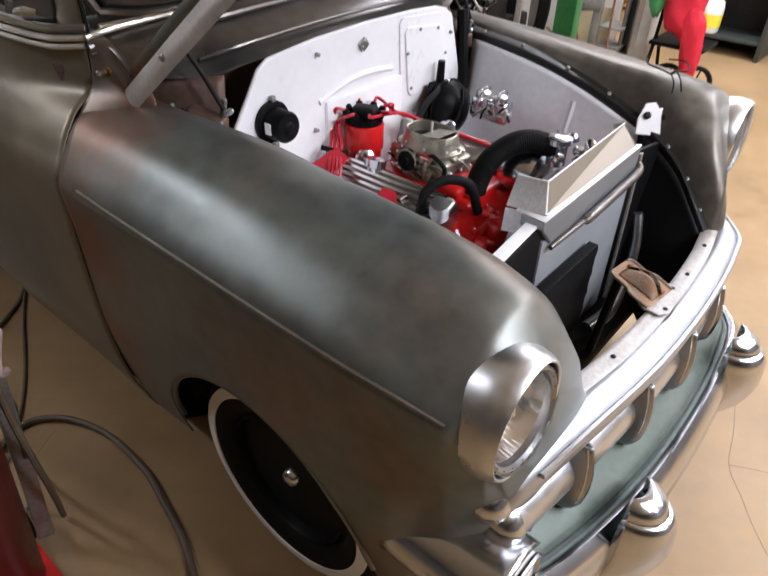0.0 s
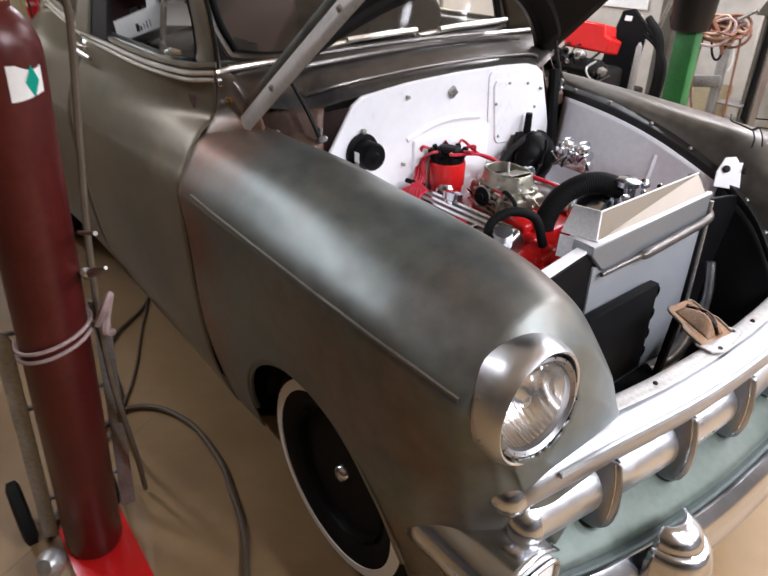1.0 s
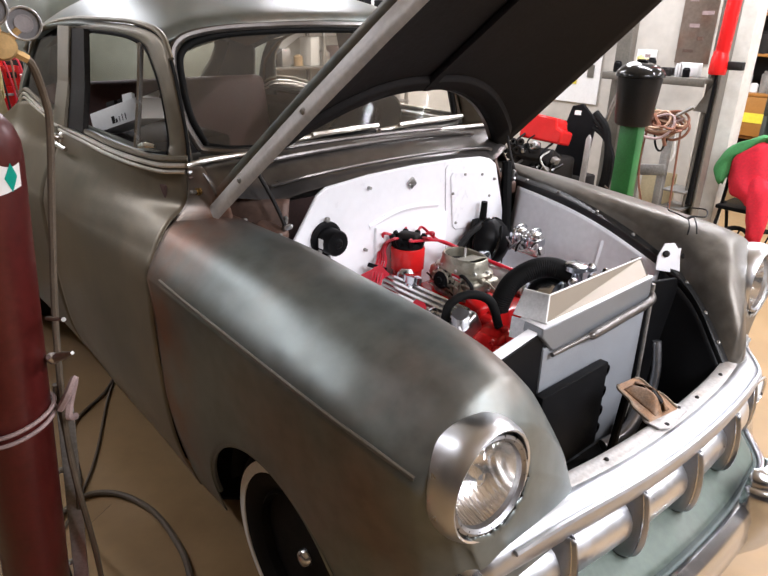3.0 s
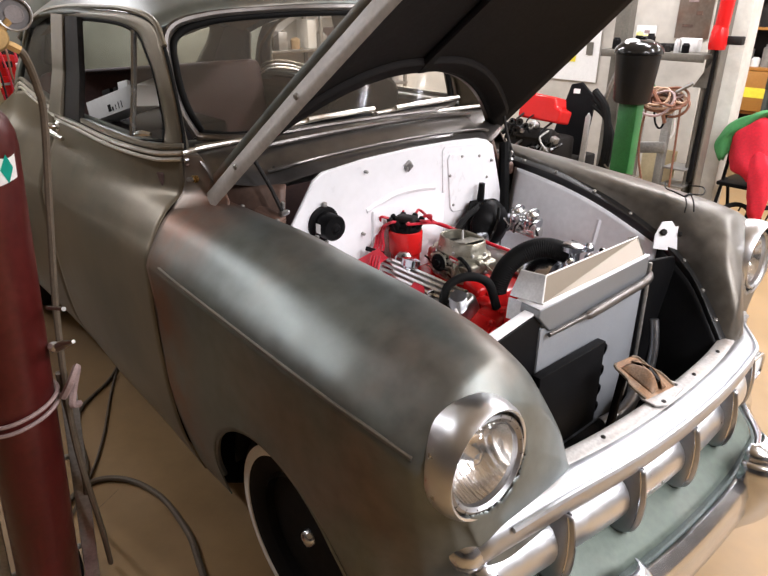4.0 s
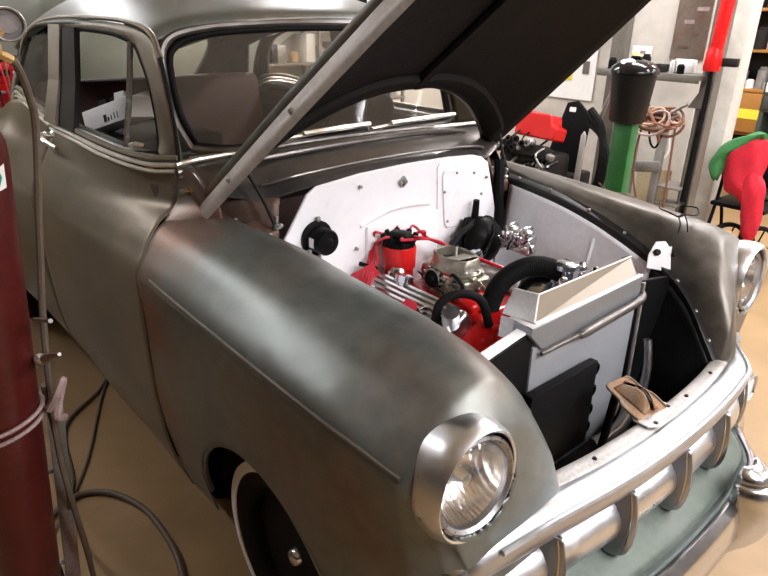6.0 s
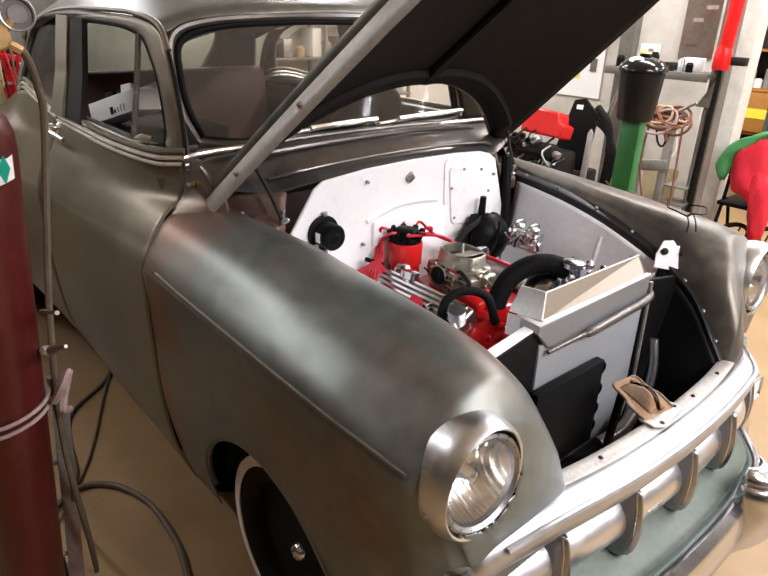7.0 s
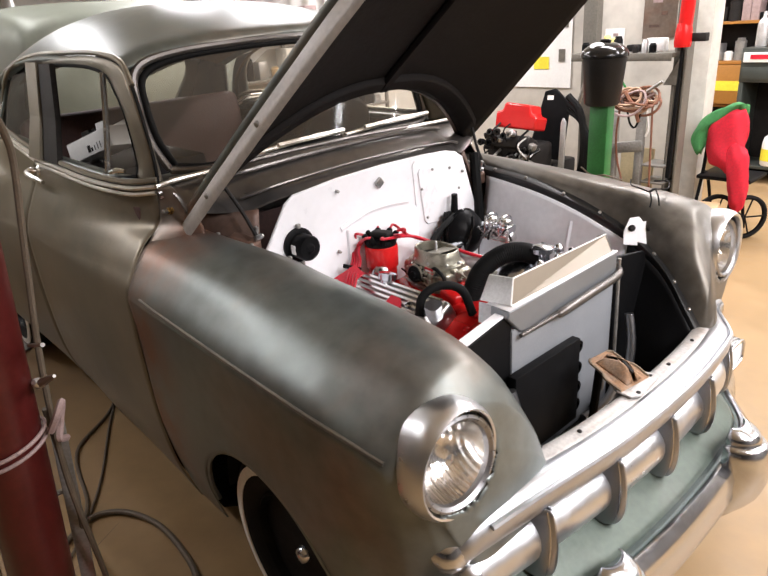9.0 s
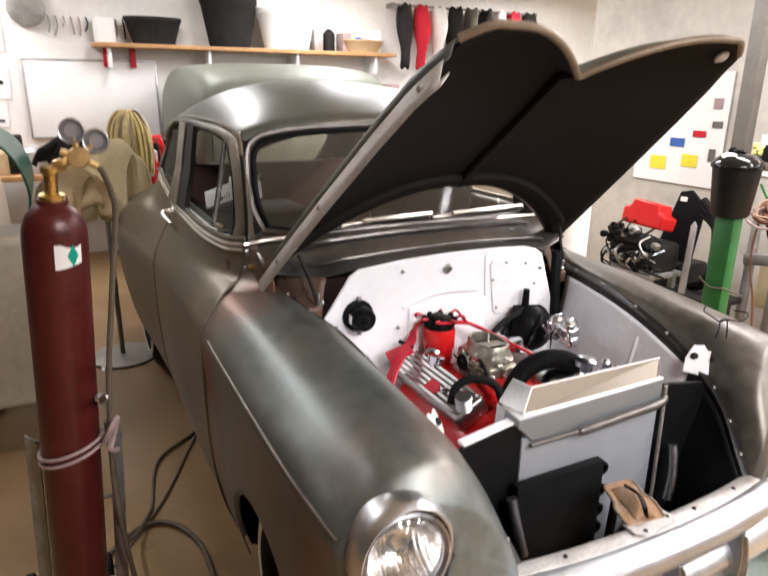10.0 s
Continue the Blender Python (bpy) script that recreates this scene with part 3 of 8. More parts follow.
part("bead", tube_bm([(-0.386, -0.20, 1.002), (-0.384, -0.134, 1.022), (-0.384, -0.069, 1.037), (-0.384, 0.021, 1.038), (-0.386, 0.116, 1.027)], 0.012, 8, n=30), M["white"], fw)
part("clip", box_bm(0.012, 0.03, 0.03, (-0.375, -0.02, 1.125), pose(0, 0, 0, 35, 0, 0), 0.004), M["alu"], fw)
part("raised_panel", box_bm(0.02, 0.34, 0.28, (-0.378, -0.01, 0.86), None, 0.012), M["white"], fw)

# heater blower on the firewall
bl = part("blower_flange", lathe_bm([(0.056, 0), (0.056, 0.008), (0.046, 0.012)], 32, aim((-0.378, -0.378, 1.0), (1, 0, 0))), M["satin"], car, "black heater blower motor on the firewall")
part("blower_motor", lathe_bm([(0.041, 0.01), (0.041, 0.060), (0.037, 0.066), (0.017, 0.067), (0.010, 0.074), (0, 0.074)], 32, aim((-0.378, -0.378, 1.0), (1, 0, 0))), M["satin"], bl)
part("blower_label", box_bm(0.022, 0.003, 0.030, (-0.345, -0.4188, 1.0), pose(0, 0, 0, 0, 0, 0), 0.001), M["paper"], bl)
for dz in (-0.062, 0.062):
    part("blower_lug", box_bm(0.014, 0.014, 0.016, (-0.37, -0.375, 1.0 + dz), None, 0.004), M["steel"], bl)

# cowl panel between the firewall and the windscreen
cw = []
for y, xf, zf, xb, zb in ((-0.66, -0.52, 1.14, -0.74, 1.20), (-0.5, -0.45, 1.12, -0.74, 1.21), (-0.4, -0.40, 1.145, -0.73, 1.215), (-0.2, -0.385, 1.160, -0.70, 1.225), (0, -0.383, 1.164, -0.68, 1.23),
                      (0.2, -0.385, 1.160, -0.70, 1.225), (0.4, -0.40, 1.145, -0.73, 1.215), (0.5, -0.45, 1.12, -0.74, 1.21), (0.66, -0.52, 1.14, -0.74, 1.20)):
    cw.append([(xf - 0.010, y, zf + 0.005), (xf - 0.010, y, zf + 0.012), (xf + 0.25 * (xb - xf), y, zf + 0.045 + 0.1 * (zb - zf)), (xf + 0.6 * (xb - xf), y, zf + 0.04 + 0.6 * (zb - zf)), (xb, y, zb)])
part("cowl_panel", grid_bm(surf(cw, 40, 16)), M["cowl"], car, "dark unpainted cowl panel", solid=0.004)
for f, dz, r in ((0.10, 0.036, 0.006), (0.45, 0.052, 0.008), (0.80, 0.028, 0.009)):
    part("cowl_ridge", tube_bm([(xf + f * (xb - xf), y, zf + dz + f * (zb - zf)) for y, xf, zf, xb, zb in ((-0.5, -0.45, 1.12, -0.74, 1.21), (-0.4, -0.40, 1.145, -0.73, 1.215), (-0.2, -0.385, 1.160, -0.70, 1.225), (0, -0.383, 1.164, -0.68, 1.23), (0.2, -0.385, 1.160, -0.70, 1.225), (0.4, -0.40, 1.145, -0.73, 1.215), (0.5, -0.45, 1.12, -0.74, 1.21))], r, 8, n=50), M["cowl"], car)
for s in (-1, 1):
    cs = [[(-0.40, s * 0.50, 0.40), (-0.40, s * 0.50, 0.9), (-0.41, s * 0.49, 1.06), (-0.43, s * 0.47, 1.13)], [(-0.46, s * 0.57, 0.40), (-0.46, s * 0.57, 0.9), (-0.47, s * 0.56, 1.05), (-0.49, s * 0.55, 1.13)], [(-0.56, s * 0.61, 0.40), (-0.56, s * 0.61, 0.9), (-0.57, s * 0.61, 1.07), (-0.58, s * 0.61, 1.14)]]
    part("cowl_side_inner", grid_bm(surf(cs, 10, 10)), M["primer_brown"], car, solid=0.004)
    # outer cowl corner: a hollow that runs from the fender crown up to the belt
    co = [[(-0.45, s * 0.665, 1.071), (-0.485, s * 0.632, 1.095), (-0.52, s * 0.632, 1.135), (-0.575, s * 0.645, 1.185), (-0.605, s * 0.652, 1.214)],
          [(-0.535, s * 0.742, 1.057), (-0.555, s * 0.690, 1.090), (-0.572, s * 0.668, 1.125), (-0.600, s * 0.666, 1.18), (-0.618, s * 0.668, 1.217)],
          [(-0.621, s * 0.792, 1.030), (-0.629, s * 0.735, 1.078), (-0.633, s * 0.704, 1.112), (-0.634, s * 0.693, 1.16), (-0.636, s * 0.690, 1.219)]]
    part("cowl_corner", grid_bm(surf(co, 16, 20)), M["body"], car, "brownish bare steel cowl corner", solid=0.003)
    part("cowl_top", grid_bm(surf([[(-0.605, s * 0.652, 1.213), (-0.618, s * 0.668, 1.216), (-0.636, s * 0.690, 1.218)], [(-0.645, s * 0.645, 1.218), (-0.65, s * 0.665, 1.219), (-0.66, s * 0.69, 1.218)], [(-0.70, s * 0.64, 1.222), (-0.71, s * 0.66, 1.22), (-0.72, s * 0.69, 1.212)]], 8, 8)), M["body"], car, solid=0.004)
    for dz, dx, r, m0 in ((0.0, 0.0, 0.008, "belt_chrome"), (-0.021, 0.006, 0.007, "dullchrome"), (-0.036, 0.010, 0.005, "primer_brown")):
        part("cowl_moulding", tube_bm([(-0.634 + dx, s * 0.692, 1.222 + dz), (-0.634 + dx, s * 0.672, 1.225 + dz), (-0.640 + dx, s * 0.64, 1.227 + dz), (-0.655 + dx, s * 0.59, 1.226 + dz), (-0.668 + dx, s * 0.50, 1.225 + dz), (-0.660 + dx, s * 0.36, 1.229 + dz), (-0.650 + dx, s * 0.18, 1.233 + dz), (-0.646 + dx, s * 0.004, 1.234 + dz)], r, 8, n=60), M[m0], car)
    part("pillar_bolt", lathe_bm([(0.012, 0), (0.012, 0.02), (0.006, 0.03)], 6, aim((-0.602, s * 0.668, 1.147), (0.5, s, 0.2))), M["brass"], car, "short brass stud with a nut")
    part("pillar_bolt", lathe_bm([(0.007, 0), (0.007, 0.045), (0.004, 0.048)], 8, aim((-0.602, s * 0.668, 1.147), (0.5, s, 0.2))), M["steel"], car)

# body side behind the fender: belt to sill; stations of x and |y|, z
SIDE = [
    (-0.615, [(0.690, 1.222), (0.693, 1.155), (0.706, 1.10), (0.766, 1.060), (0.824, 0.993), (0.866, 0.90), (0.87, 0.6), (0.85, 0.35), (0.80, 0.18)]),
    (-0.90, [(0.748, 1.215), (0.752, 1.150), (0.768, 1.095), (0.805, 1.045), (0.842, 0.98), (0.867, 0.89), (0.87, 0.6), (0.85, 0.35), (0.79, 0.18)]),
    (-1.30, [(0.757, 1.215), (0.775, 1.14), (0.805, 1.08), (0.84, 1.01), (0.86, 0.95), (0.868, 0.88), (0.868, 0.6), (0.845, 0.35), (0.79, 0.18)]),
    (-1.65, [(0.755, 1.22), (0.775, 1.14), (0.805, 1.08), (0.84, 1.01), (0.86, 0.95), (0.868, 0.88), (0.865, 0.6), (0.84, 0.35), (0.78, 0.18)]),
    (-2.10, [(0.735, 1.255), (0.765, 1.14), (0.80, 1.08), (0.84, 1.01), (0.875, 0.95), (0.90, 0.88), (0.90, 0.6), (0.86, 0.35), (0.78, 0.18)]),
    (-2.60, [(0.69, 1.20), (0.74, 1.13), (0.82, 1.08), (0.885, 1.00), (0.92, 0.93), (0.935, 0.86), (0.93, 0.6), (0.88, 0.35), (0.78, 0.20)]),
    (-3.10, [(0.62, 1.10), (0.68, 1.08), (0.77, 1.04), (0.85, 0.97), (0.89, 0.90), (0.91, 0.82), (0.90, 0.6), (0.85, 0.40), (0.76, 0.28)]),
    (-3.60, [(0.50, 0.95), (0.56, 0.94), (0.64, 0.91), (0.71, 0.85), (0.75, 0.78), (0.76, 0.70), (0.75, 0.55), (0.72, 0.45), (0.66, 0.38)]),
]


def side_surface(x0, x1, n):
    xs = np.array([f[0] for f in SIDE])[::-1]
    ctrl = np.array([[(x, y, z) for y, z in p] for x, p in SIDE])
    fine = surf(ctrl, 200, 50)
    want = np.linspace(x0, x1, n)
    fx = fine[:, 0, 0][::-1]
    out = []
    for x in want:
        out.append([[x, *(np.interp(x, fx, fine[::-1, j, c]) for c in (1, 2))] for j in range(50)])
    return np.array(out)


def body_side(s):
    for name, x0, x1, lab in (("door", -0.622, -1.648, "bare grey steel car door"), ("quarter_panel", -1.656, -3.6, "bare grey steel rear quarter panel")):
        g = side_surface(x0, x1, 40)
        if name == "door":
            for r in g:
                for p in r:
                    if p[0] > -0.9:
                        p[0] = -0.9 + (p[0] + 0.9) / 0.278 * (seam(p[2]) - 0.003 + 0.9)
        g[:, :, 1] *= s
        if s < 0:
            g = g[::-1]
        ob = part(name, grid_bm(g), M["door_steel"], car, lab, solid=0.004)
        if name == "door":
            # handle with its two mounts
            h = part("door_handle", tube_bm([(-1.635, s * 0.800, 1.178), (-1.60, s * 0.818, 1.176), (-1.53, s * 0.822, 1.170), (-1.42, s * 0.812, 1.160)], 0.010, 10, radii=[0.009, 0.012, 0.011, 0.008]), M["polished"], ob, "chrome door handle")
            part("handle_mount", lathe_bm([(0.026, 0), (0.024, 0.006), (0.014, 0.012), (0.012, 0.04), (0.007, 0.046)], 18, aim((-1.615, s * 0.768, 1.172), (0, s, 0.25))), M["polished"], ob)
    # belt moulding: two bright ridges on a brown pressed ledge, and a plain ridge under the glass
    belt = [(-0.637, 0.692, 1.213), (-0.665, 0.706, 1.210), (-0.737, 0.738, 1.204), (-0.90, 0.760, 1.202), (-1.115, 0.766, 1.201), (-1.41, 0.762, 1.206), (-1.652, 0.760, 1.208)]
    rear = [(-1.658, 0.760, 1.224), (-1.90, 0.748, 1.244), (-2.10, 0.738, 1.262), (-2.25, 0.725, 1.272), (-2.40, 0.705, 1.262), (-2.52, 0.70, 1.225)]
    for out, dz, r, mtl in ((0.002, -0.010, 0.0065, "belt_chrome"), (-0.001, 0.009, 0.0075, "belt_chrome"), (-0.010, 0.027, 0.010, "door_steel")):
        part("belt_moulding", tube_bm([(x, s * (y + out), z + dz) for x, y, z in belt], r, 8, n=60), M[mtl], car, "bright belt moulding under the side glass" if dz == 0.009 else "")
        part("belt_moulding", tube_bm([(x, s * (y + out), z + dz - 0.006) for x, y, z in rear], r, 8, n=40), M[mtl], car)
    # dark sill under the body
    part("sill", grid_bm([[(x, s * 0.785, 0.19), (x, s * 0.70, 0.14), (x, s * 0.60, 0.13)] for x in (-0.40, -1.0, -2.0, -2.4)]), M["body_in"], car, solid=0.01)


for s in (-1, 1):
    body_side(s)
part("trunk_lid", grid_bm(surf([[(x, y, z - 0.12 * (abs(y) / w) ** 2) for y in np.linspace(-w, w, 7)] for x, w, z in ((-2.75, 0.64, 1.22), (-3.0, 0.64, 1.17), (-3.3, 0.58, 1.07), (-3.6, 0.50, 0.95), (-3.72, 0.46, 0.80), (-3.74, 0.46, 0.5))], 24, 24)), M["body"], car, "rounded bare steel trunk lid", solid=0.004)
part("floor_pan", box_bm(3.9, 1.40, 0.03, (-1.7, 0, 0.22), None, 0.005), M["body_in"], car)

# roof
ROOF = [
    (-0.93, 0.55, 1.545, 1.605), (-1.00, 0.60, 1.555, 1.655), (-1.15, 0.64, 1.57, 1.71), (-1.5, 0.665, 1.58, 1.75), (-1.9, 0.665, 1.565, 1.755), (-2.25, 0.65, 1.52, 1.72), (-2.5, 0.635, 1.45, 1.65),
]
rr = []
for back, up, wide in ((0.0, 0.014, 1.0), (0.045, 0.048, 1.03)):
    row = []
    for a in np.linspace(-1, 1, 15):
        yy = 0.60 * math.sin(a * math.pi / 2)
        xe, ze = np.interp(abs(yy), [0, 0.22, 0.45, 0.615], [-0.83, -0.84, -0.865, -0.885]), np.interp(abs(yy), [0, 0.22, 0.45, 0.615], [1.592, 1.588, 1.57, 1.535])
        row.append((xe - back, yy * wide, ze + up * (1 - 0.6 * abs(a) ** 3)))
    rr.append(row)
for x, w, ze, zc in ROOF[2:]:
    rr.append([(x, w * math.sin(a * math.pi / 2), ze + (zc - ze) * (1 - abs(math.sin(a * math.pi / 2)) ** 2.6)) for a in np.linspace(-1, 1, 15)])
part("roof", grid_bm(surf(rr, 40, 60)), M["body"], car, "rounded bare steel roof", solid=0.02)
# rear deck with the oval rear window opening
for s in (-1, 1):
    part("rear_pillar", grid_bm(surf([[(-2.5, s * 0.30, 1.625), (-2.5, s * 0.45, 1.595), (-2.5, s * 0.58, 1.52), (-2.5, s * 0.635, 1.45)], [(-2.68, s * 0.46, 1.45), (-2.66, s * 0.54, 1.42), (-2.62, s * 0.62, 1.36), (-2.58, s * 0.66, 1.30)], [(-2.80, s * 0.40, 1.24), (-2.78, s * 0.52, 1.22), (-2.72, s * 0.64, 1.20), (-2.65, s * 0.70, 1.17)]], 16, 16)), M["body"], car, "bare steel rear roof pillar", solid=0.03)
part("rear_header", grid_bm(surf([[(-2.48, y, 1.655 - 0.12 * (y / 0.5) ** 2) for y in np.linspace(-0.5, 0.5, 7)], [(-2.58, y, 1.585 - 0.10 * (y / 0.5) ** 2) for y in np.linspace(-0.5, 0.5, 7)]], 5, 16)), M["body"], car, solid=0.02)
part("rear_shelf", grid_bm(surf([[(-2.35, y, 1.13) for y in np.linspace(-0.6, 0.6, 5)], [(-2.85, y, 1.20) for y in np.linspace(-0.6, 0.6, 5)]], 4, 8)), M["dark"], car, solid=0.02)
part("rear_window", grid_bm(surf([[(-2.56, y, 1.58 - 0.1 * (y / 0.5) ** 2) for y in np.linspace(-0.5, 0.5, 5)], [(-2.80, y, 1.22) for y in np.linspace(-0.5, 0.5, 5)]], 6, 10)), M["glass"], car, "clear curved rear window").visible_shadow = False

# windscreen with frame and pillars
WS = []
for y, xb, zb, xt, zt in ((-0.588, -0.752, 1.226, -0.882, 1.540), (-0.45, -0.72, 1.232, -0.865, 1.57), (-0.22, -0.69, 1.238, -0.84, 1.588), (0, -0.68, 1.24, -0.83, 1.592), (0.22, -0.69, 1.238, -0.84, 1.588), (0.45, -0.72, 1.232, -0.865, 1.57), (0.588, -0.752, 1.226, -0.882, 1.540)):
    WS.append([(xb + (xt - xb) * f, y, zb + (zt - zb) * f) for f in (0, 0.33, 0.66, 1)])
wso = part("windscreen", grid_bm(surf(WS, 30, 12)), M["glass"], car, "clear curved one-piece windscreen")
wso.visible_shadow = False
rim = [r[0] for r in WS] + [WS[-1][1], WS[-1][2]] + [r[3] for r in WS[::-1]] + [WS[0][2], WS[0][1], WS[0][0]]
def soften(a, b, c):
    return tuple(0.64 * q + 0.18 * p + 0.18 * r for p, q, r in zip(a, b, c))


for i, (p, q) in {0: (1, -2), 6: (5, 7), 9: (8, 10), 15: (14, 16)}.items():
    rim[i] = soften(rim[p], rim[i], rim[q])
rim[-1] = rim[0]
part("screen_seal", tube_bm(rim, 0.0115, 10, n=140), M["rubber"], wso, "black rubber windscreen seal")
part("screen_surround", tube_bm([(x + 0.004, y * 1.045, z + (0.018 if z > 1.5 else -0.006)) for x, y, z in rim], 0.013, 8, n=120), M["cowl"], wso, "dark steel edge round the windscreen")
part("screen_moulding", tube_bm([(r[0][0] + 0.022, r[0][1] * 1.03, r[0][2] - 0.018) for r in WS], 0.013, 8, n=50), M["belt_chrome"], car, "chrome moulding under the windscreen")
for s in (-1, 1):
    # screen pillar: lower end, middle, upper end
    pil = [[(-0.742, s * 0.622, 1.215), (-0.69, s * 0.652, 1.222), (-0.66, s * 0.674, 1.222), (-0.642, s * 0.683, 1.215)],
           [(-0.790, s * 0.618, 1.36), (-0.740, s * 0.642, 1.365), (-0.707, s * 0.657, 1.365), (-0.694, s * 0.662, 1.36)],
           [(-0.868, s * 0.613, 1.50), (-0.825, s * 0.633, 1.505), (-0.788, s * 0.643, 1.505), (-0.769, s * 0.648, 1.50)],
           [(-0.93, s * 0.590, 1.575), (-0.905, s * 0.612, 1.588), (-0.875, s * 0.630, 1.583), (-0.855, s * 0.640, 1.575)]]
    part("screen_pillar", grid_bm(surf(pil, 24, 10)), M["door_steel"], car, "bare steel windscreen pillar", solid=0.015)
    # door window frame: a broad flat band round the glass
    band = [[(-0.640, 0.687, 1.226), (-0.685, 0.705, 1.232), (-0.727, 0.708, 1.246)], [(-0.660, 0.677, 1.293), (-0.705, 0.690, 1.290), (-0.741, 0.692, 1.286)], [(-0.700, 0.667, 1.388), (-0.745, 0.680, 1.405), (-0.790, 0.680, 1.420)],
            [(-0.762, 0.655, 1.500), (-0.815, 0.668, 1.498), (-0.868, 0.668, 1.502)], [(-0.835, 0.648, 1.568), (-0.880, 0.660, 1.555), (-0.930, 0.662, 1.543)], [(-1.00, 0.655, 1.597), (-1.02, 0.665, 1.582), (-1.05, 0.666, 1.566)],
            [(-1.28, 0.657, 1.603), (-1.28, 0.667, 1.590), (-1.28, 0.667, 1.574)], [(-1.62, 0.660, 1.600), (-1.62, 0.669, 1.588), (-1.62, 0.669, 1.574)]]
    band = [[(x, s * y, z) for x, y, z in r] for r in band]
    part("door_frame", grid_bm(surf(band, 50, 8)), M["door_steel"], car, "broad bare steel door window frame", solid=0.016)
    part("drip_rail", tube_bm([(r[0][0] + 0.006, r[0][1] - s * 0.003, r[0][2] + 0.010) for r in band[3:]] + [(-1.9, s * 0.668, 1.585), (-2.2, s * 0.66, 1.52), (-2.42, s * 0.66, 1.38), (-2.50, s * 0.69, 1.25)], 0.009, 8, n=80), M["door_steel"], car)
    part("frame_gap_seal", tube_bm([(r[0][0] + 0.004, r[0][1] - s * 0.004, r[0][2]) for r in band[:6]], 0.006, 6, n=50), M["rubber"], car)
    part("door_frame_seal", tube_bm([(r[2][0] - 0.004, r[2][1] - s * 0.004, r[2][2] - 0.003) for r in band], 0.008, 6, n=50), M["rubber"], car)
    part("window_seal", tube_bm([(-0.727, s * 0.706, 1.246), (-0.80, s * 0.735, 1.236), (-0.94, s * 0.742, 1.232), (-1.36, s * 0.745, 1.230)], 0.007, 6, n=30), M["rubber"], car)
    part("window_post", grid_bm([[(-1.335, s * 0.748, 1.222), (-1.375, s * 0.703, 1.38), (-1.40, s * 0.668, 1.575)], [(-1.50, s * 0.750, 1.222), (-1.535, s * 0.703, 1.38), (-1.54, s * 0.668, 1.575)]]), M["dark"], car, "dark weathered rear post of the side glass", smooth=False, solid=0.02)
    part("door_pillar", grid_bm([[(-1.512, s * 0.757, 1.222), (-1.545, s * 0.706, 1.38), (-1.55, s * 0.669, 1.58)], [(-1.66, s * 0.757, 1.222), (-1.68, s * 0.706, 1.38), (-1.69, s * 0.669, 1.58)]]), M["door_steel"], car, "bare steel door pillar", smooth=False, solid=0.025)
    for xq in (-1.506, -1.672):
        part("pillar_seal", tube_bm([(xq, s * 0.760, 1.226), (xq - 0.03, s * 0.709, 1.38), (xq - 0.036, s * 0.672, 1.575)], 0.006, 6, n=20), M["rubber"], car)
    part("vent_window_post", tube_bm([(-0.896, s * 0.738, 1.236), (-0.925, s * 0.695, 1.40), (-0.945, s * 0.664, 1.548)], 0.010, 6, n=16), M["trim"], car)
    vg = part("vent_window", grid_bm([[(-0.735, s * 0.706, 1.245), (-0.896, s * 0.738, 1.236)], [(-0.79, s * 0.68, 1.41), (-0.925, s * 0.695, 1.40)], [(-0.90, s * 0.664, 1.53), (-0.945, s * 0.664, 1.548)]]), M["glass"], car, "clear triangular vent window")
    vg.visible_shadow = False
    part("vent_latch", tube_bm([(-0.765, s * 0.728, 1.262), (-0.80, s * 0.742, 1.262), (-0.835, s * 0.748, 1.255)], 0.008, 8, radii=[0.006, 0.010, 0.008]), M["polished"], vg)
    part("window_ledge", grid_bm([[(-0.66, s * 0.690, 1.222), (-0.70, s * 0.66, 1.215)], [(-0.75, s * 0.735, 1.222), (-0.78, s * 0.68, 1.215)], [(-0.90, s * 0.752, 1.222), (-0.90, s * 0.70, 1.212)], [(-1.6, s * 0.752, 1.222), (-1.6, s * 0.70, 1.212)], [(-2.1, s * 0.728, 1.252), (-2.1, s * 0.68, 1.24)], [(-2.4, s * 0.70, 1.245), (-2.4, s * 0.66, 1.235)]]), M["body"], car, solid=0.02)
    qg = part("quarter_window", grid_bm([[(-1.64, s * 0.745, 1.20), (-1.64, s * 0.672, 1.55)], [(-2.05, s * 0.735, 1.20), (-2.05, s * 0.665, 1.53)], [(-2.38, s * 0.71, 1.20), (-2.30, s * 0.66, 1.42)]]), M["glass"], car, "clear quarter window")
    qg.visible_shadow = False
    part("quarter_pillar", grid_bm(surf([[(-2.22, s * 0.655, 1.52), (-2.33, s * 0.665, 1.42), (-2.40, s * 0.70, 1.30), (-2.42, s * 0.72, 1.18)], [(-2.36, s * 0.645, 1.50), (-2.44, s * 0.652, 1.42), (-2.54, s * 0.68, 1.30), (-2.60, s * 0.70, 1.17)]], 6, 14)), M["body"], car, "bare steel quarter pillar", solid=0.02)

# interior seen through the glass
part("headliner", grid_bm(surf([[(x, y, z - 0.03 - 0.12 * (y / 0.6) ** 2) for y in np.linspace(-0.56, 0.56, 7)] for x, z in ((-1.05, 1.62), (-1.5, 1.71), (-2.0, 1.71), (-2.45, 1.6))], 14, 20)), M["headliner"], car, "tan cloth headliner")
part("dashboard", box_bm(0.16, 1.20, 0.20, (-0.86, 0, 1.10), None, 0.04), M["cowl"], car, "bare metal dashboard")
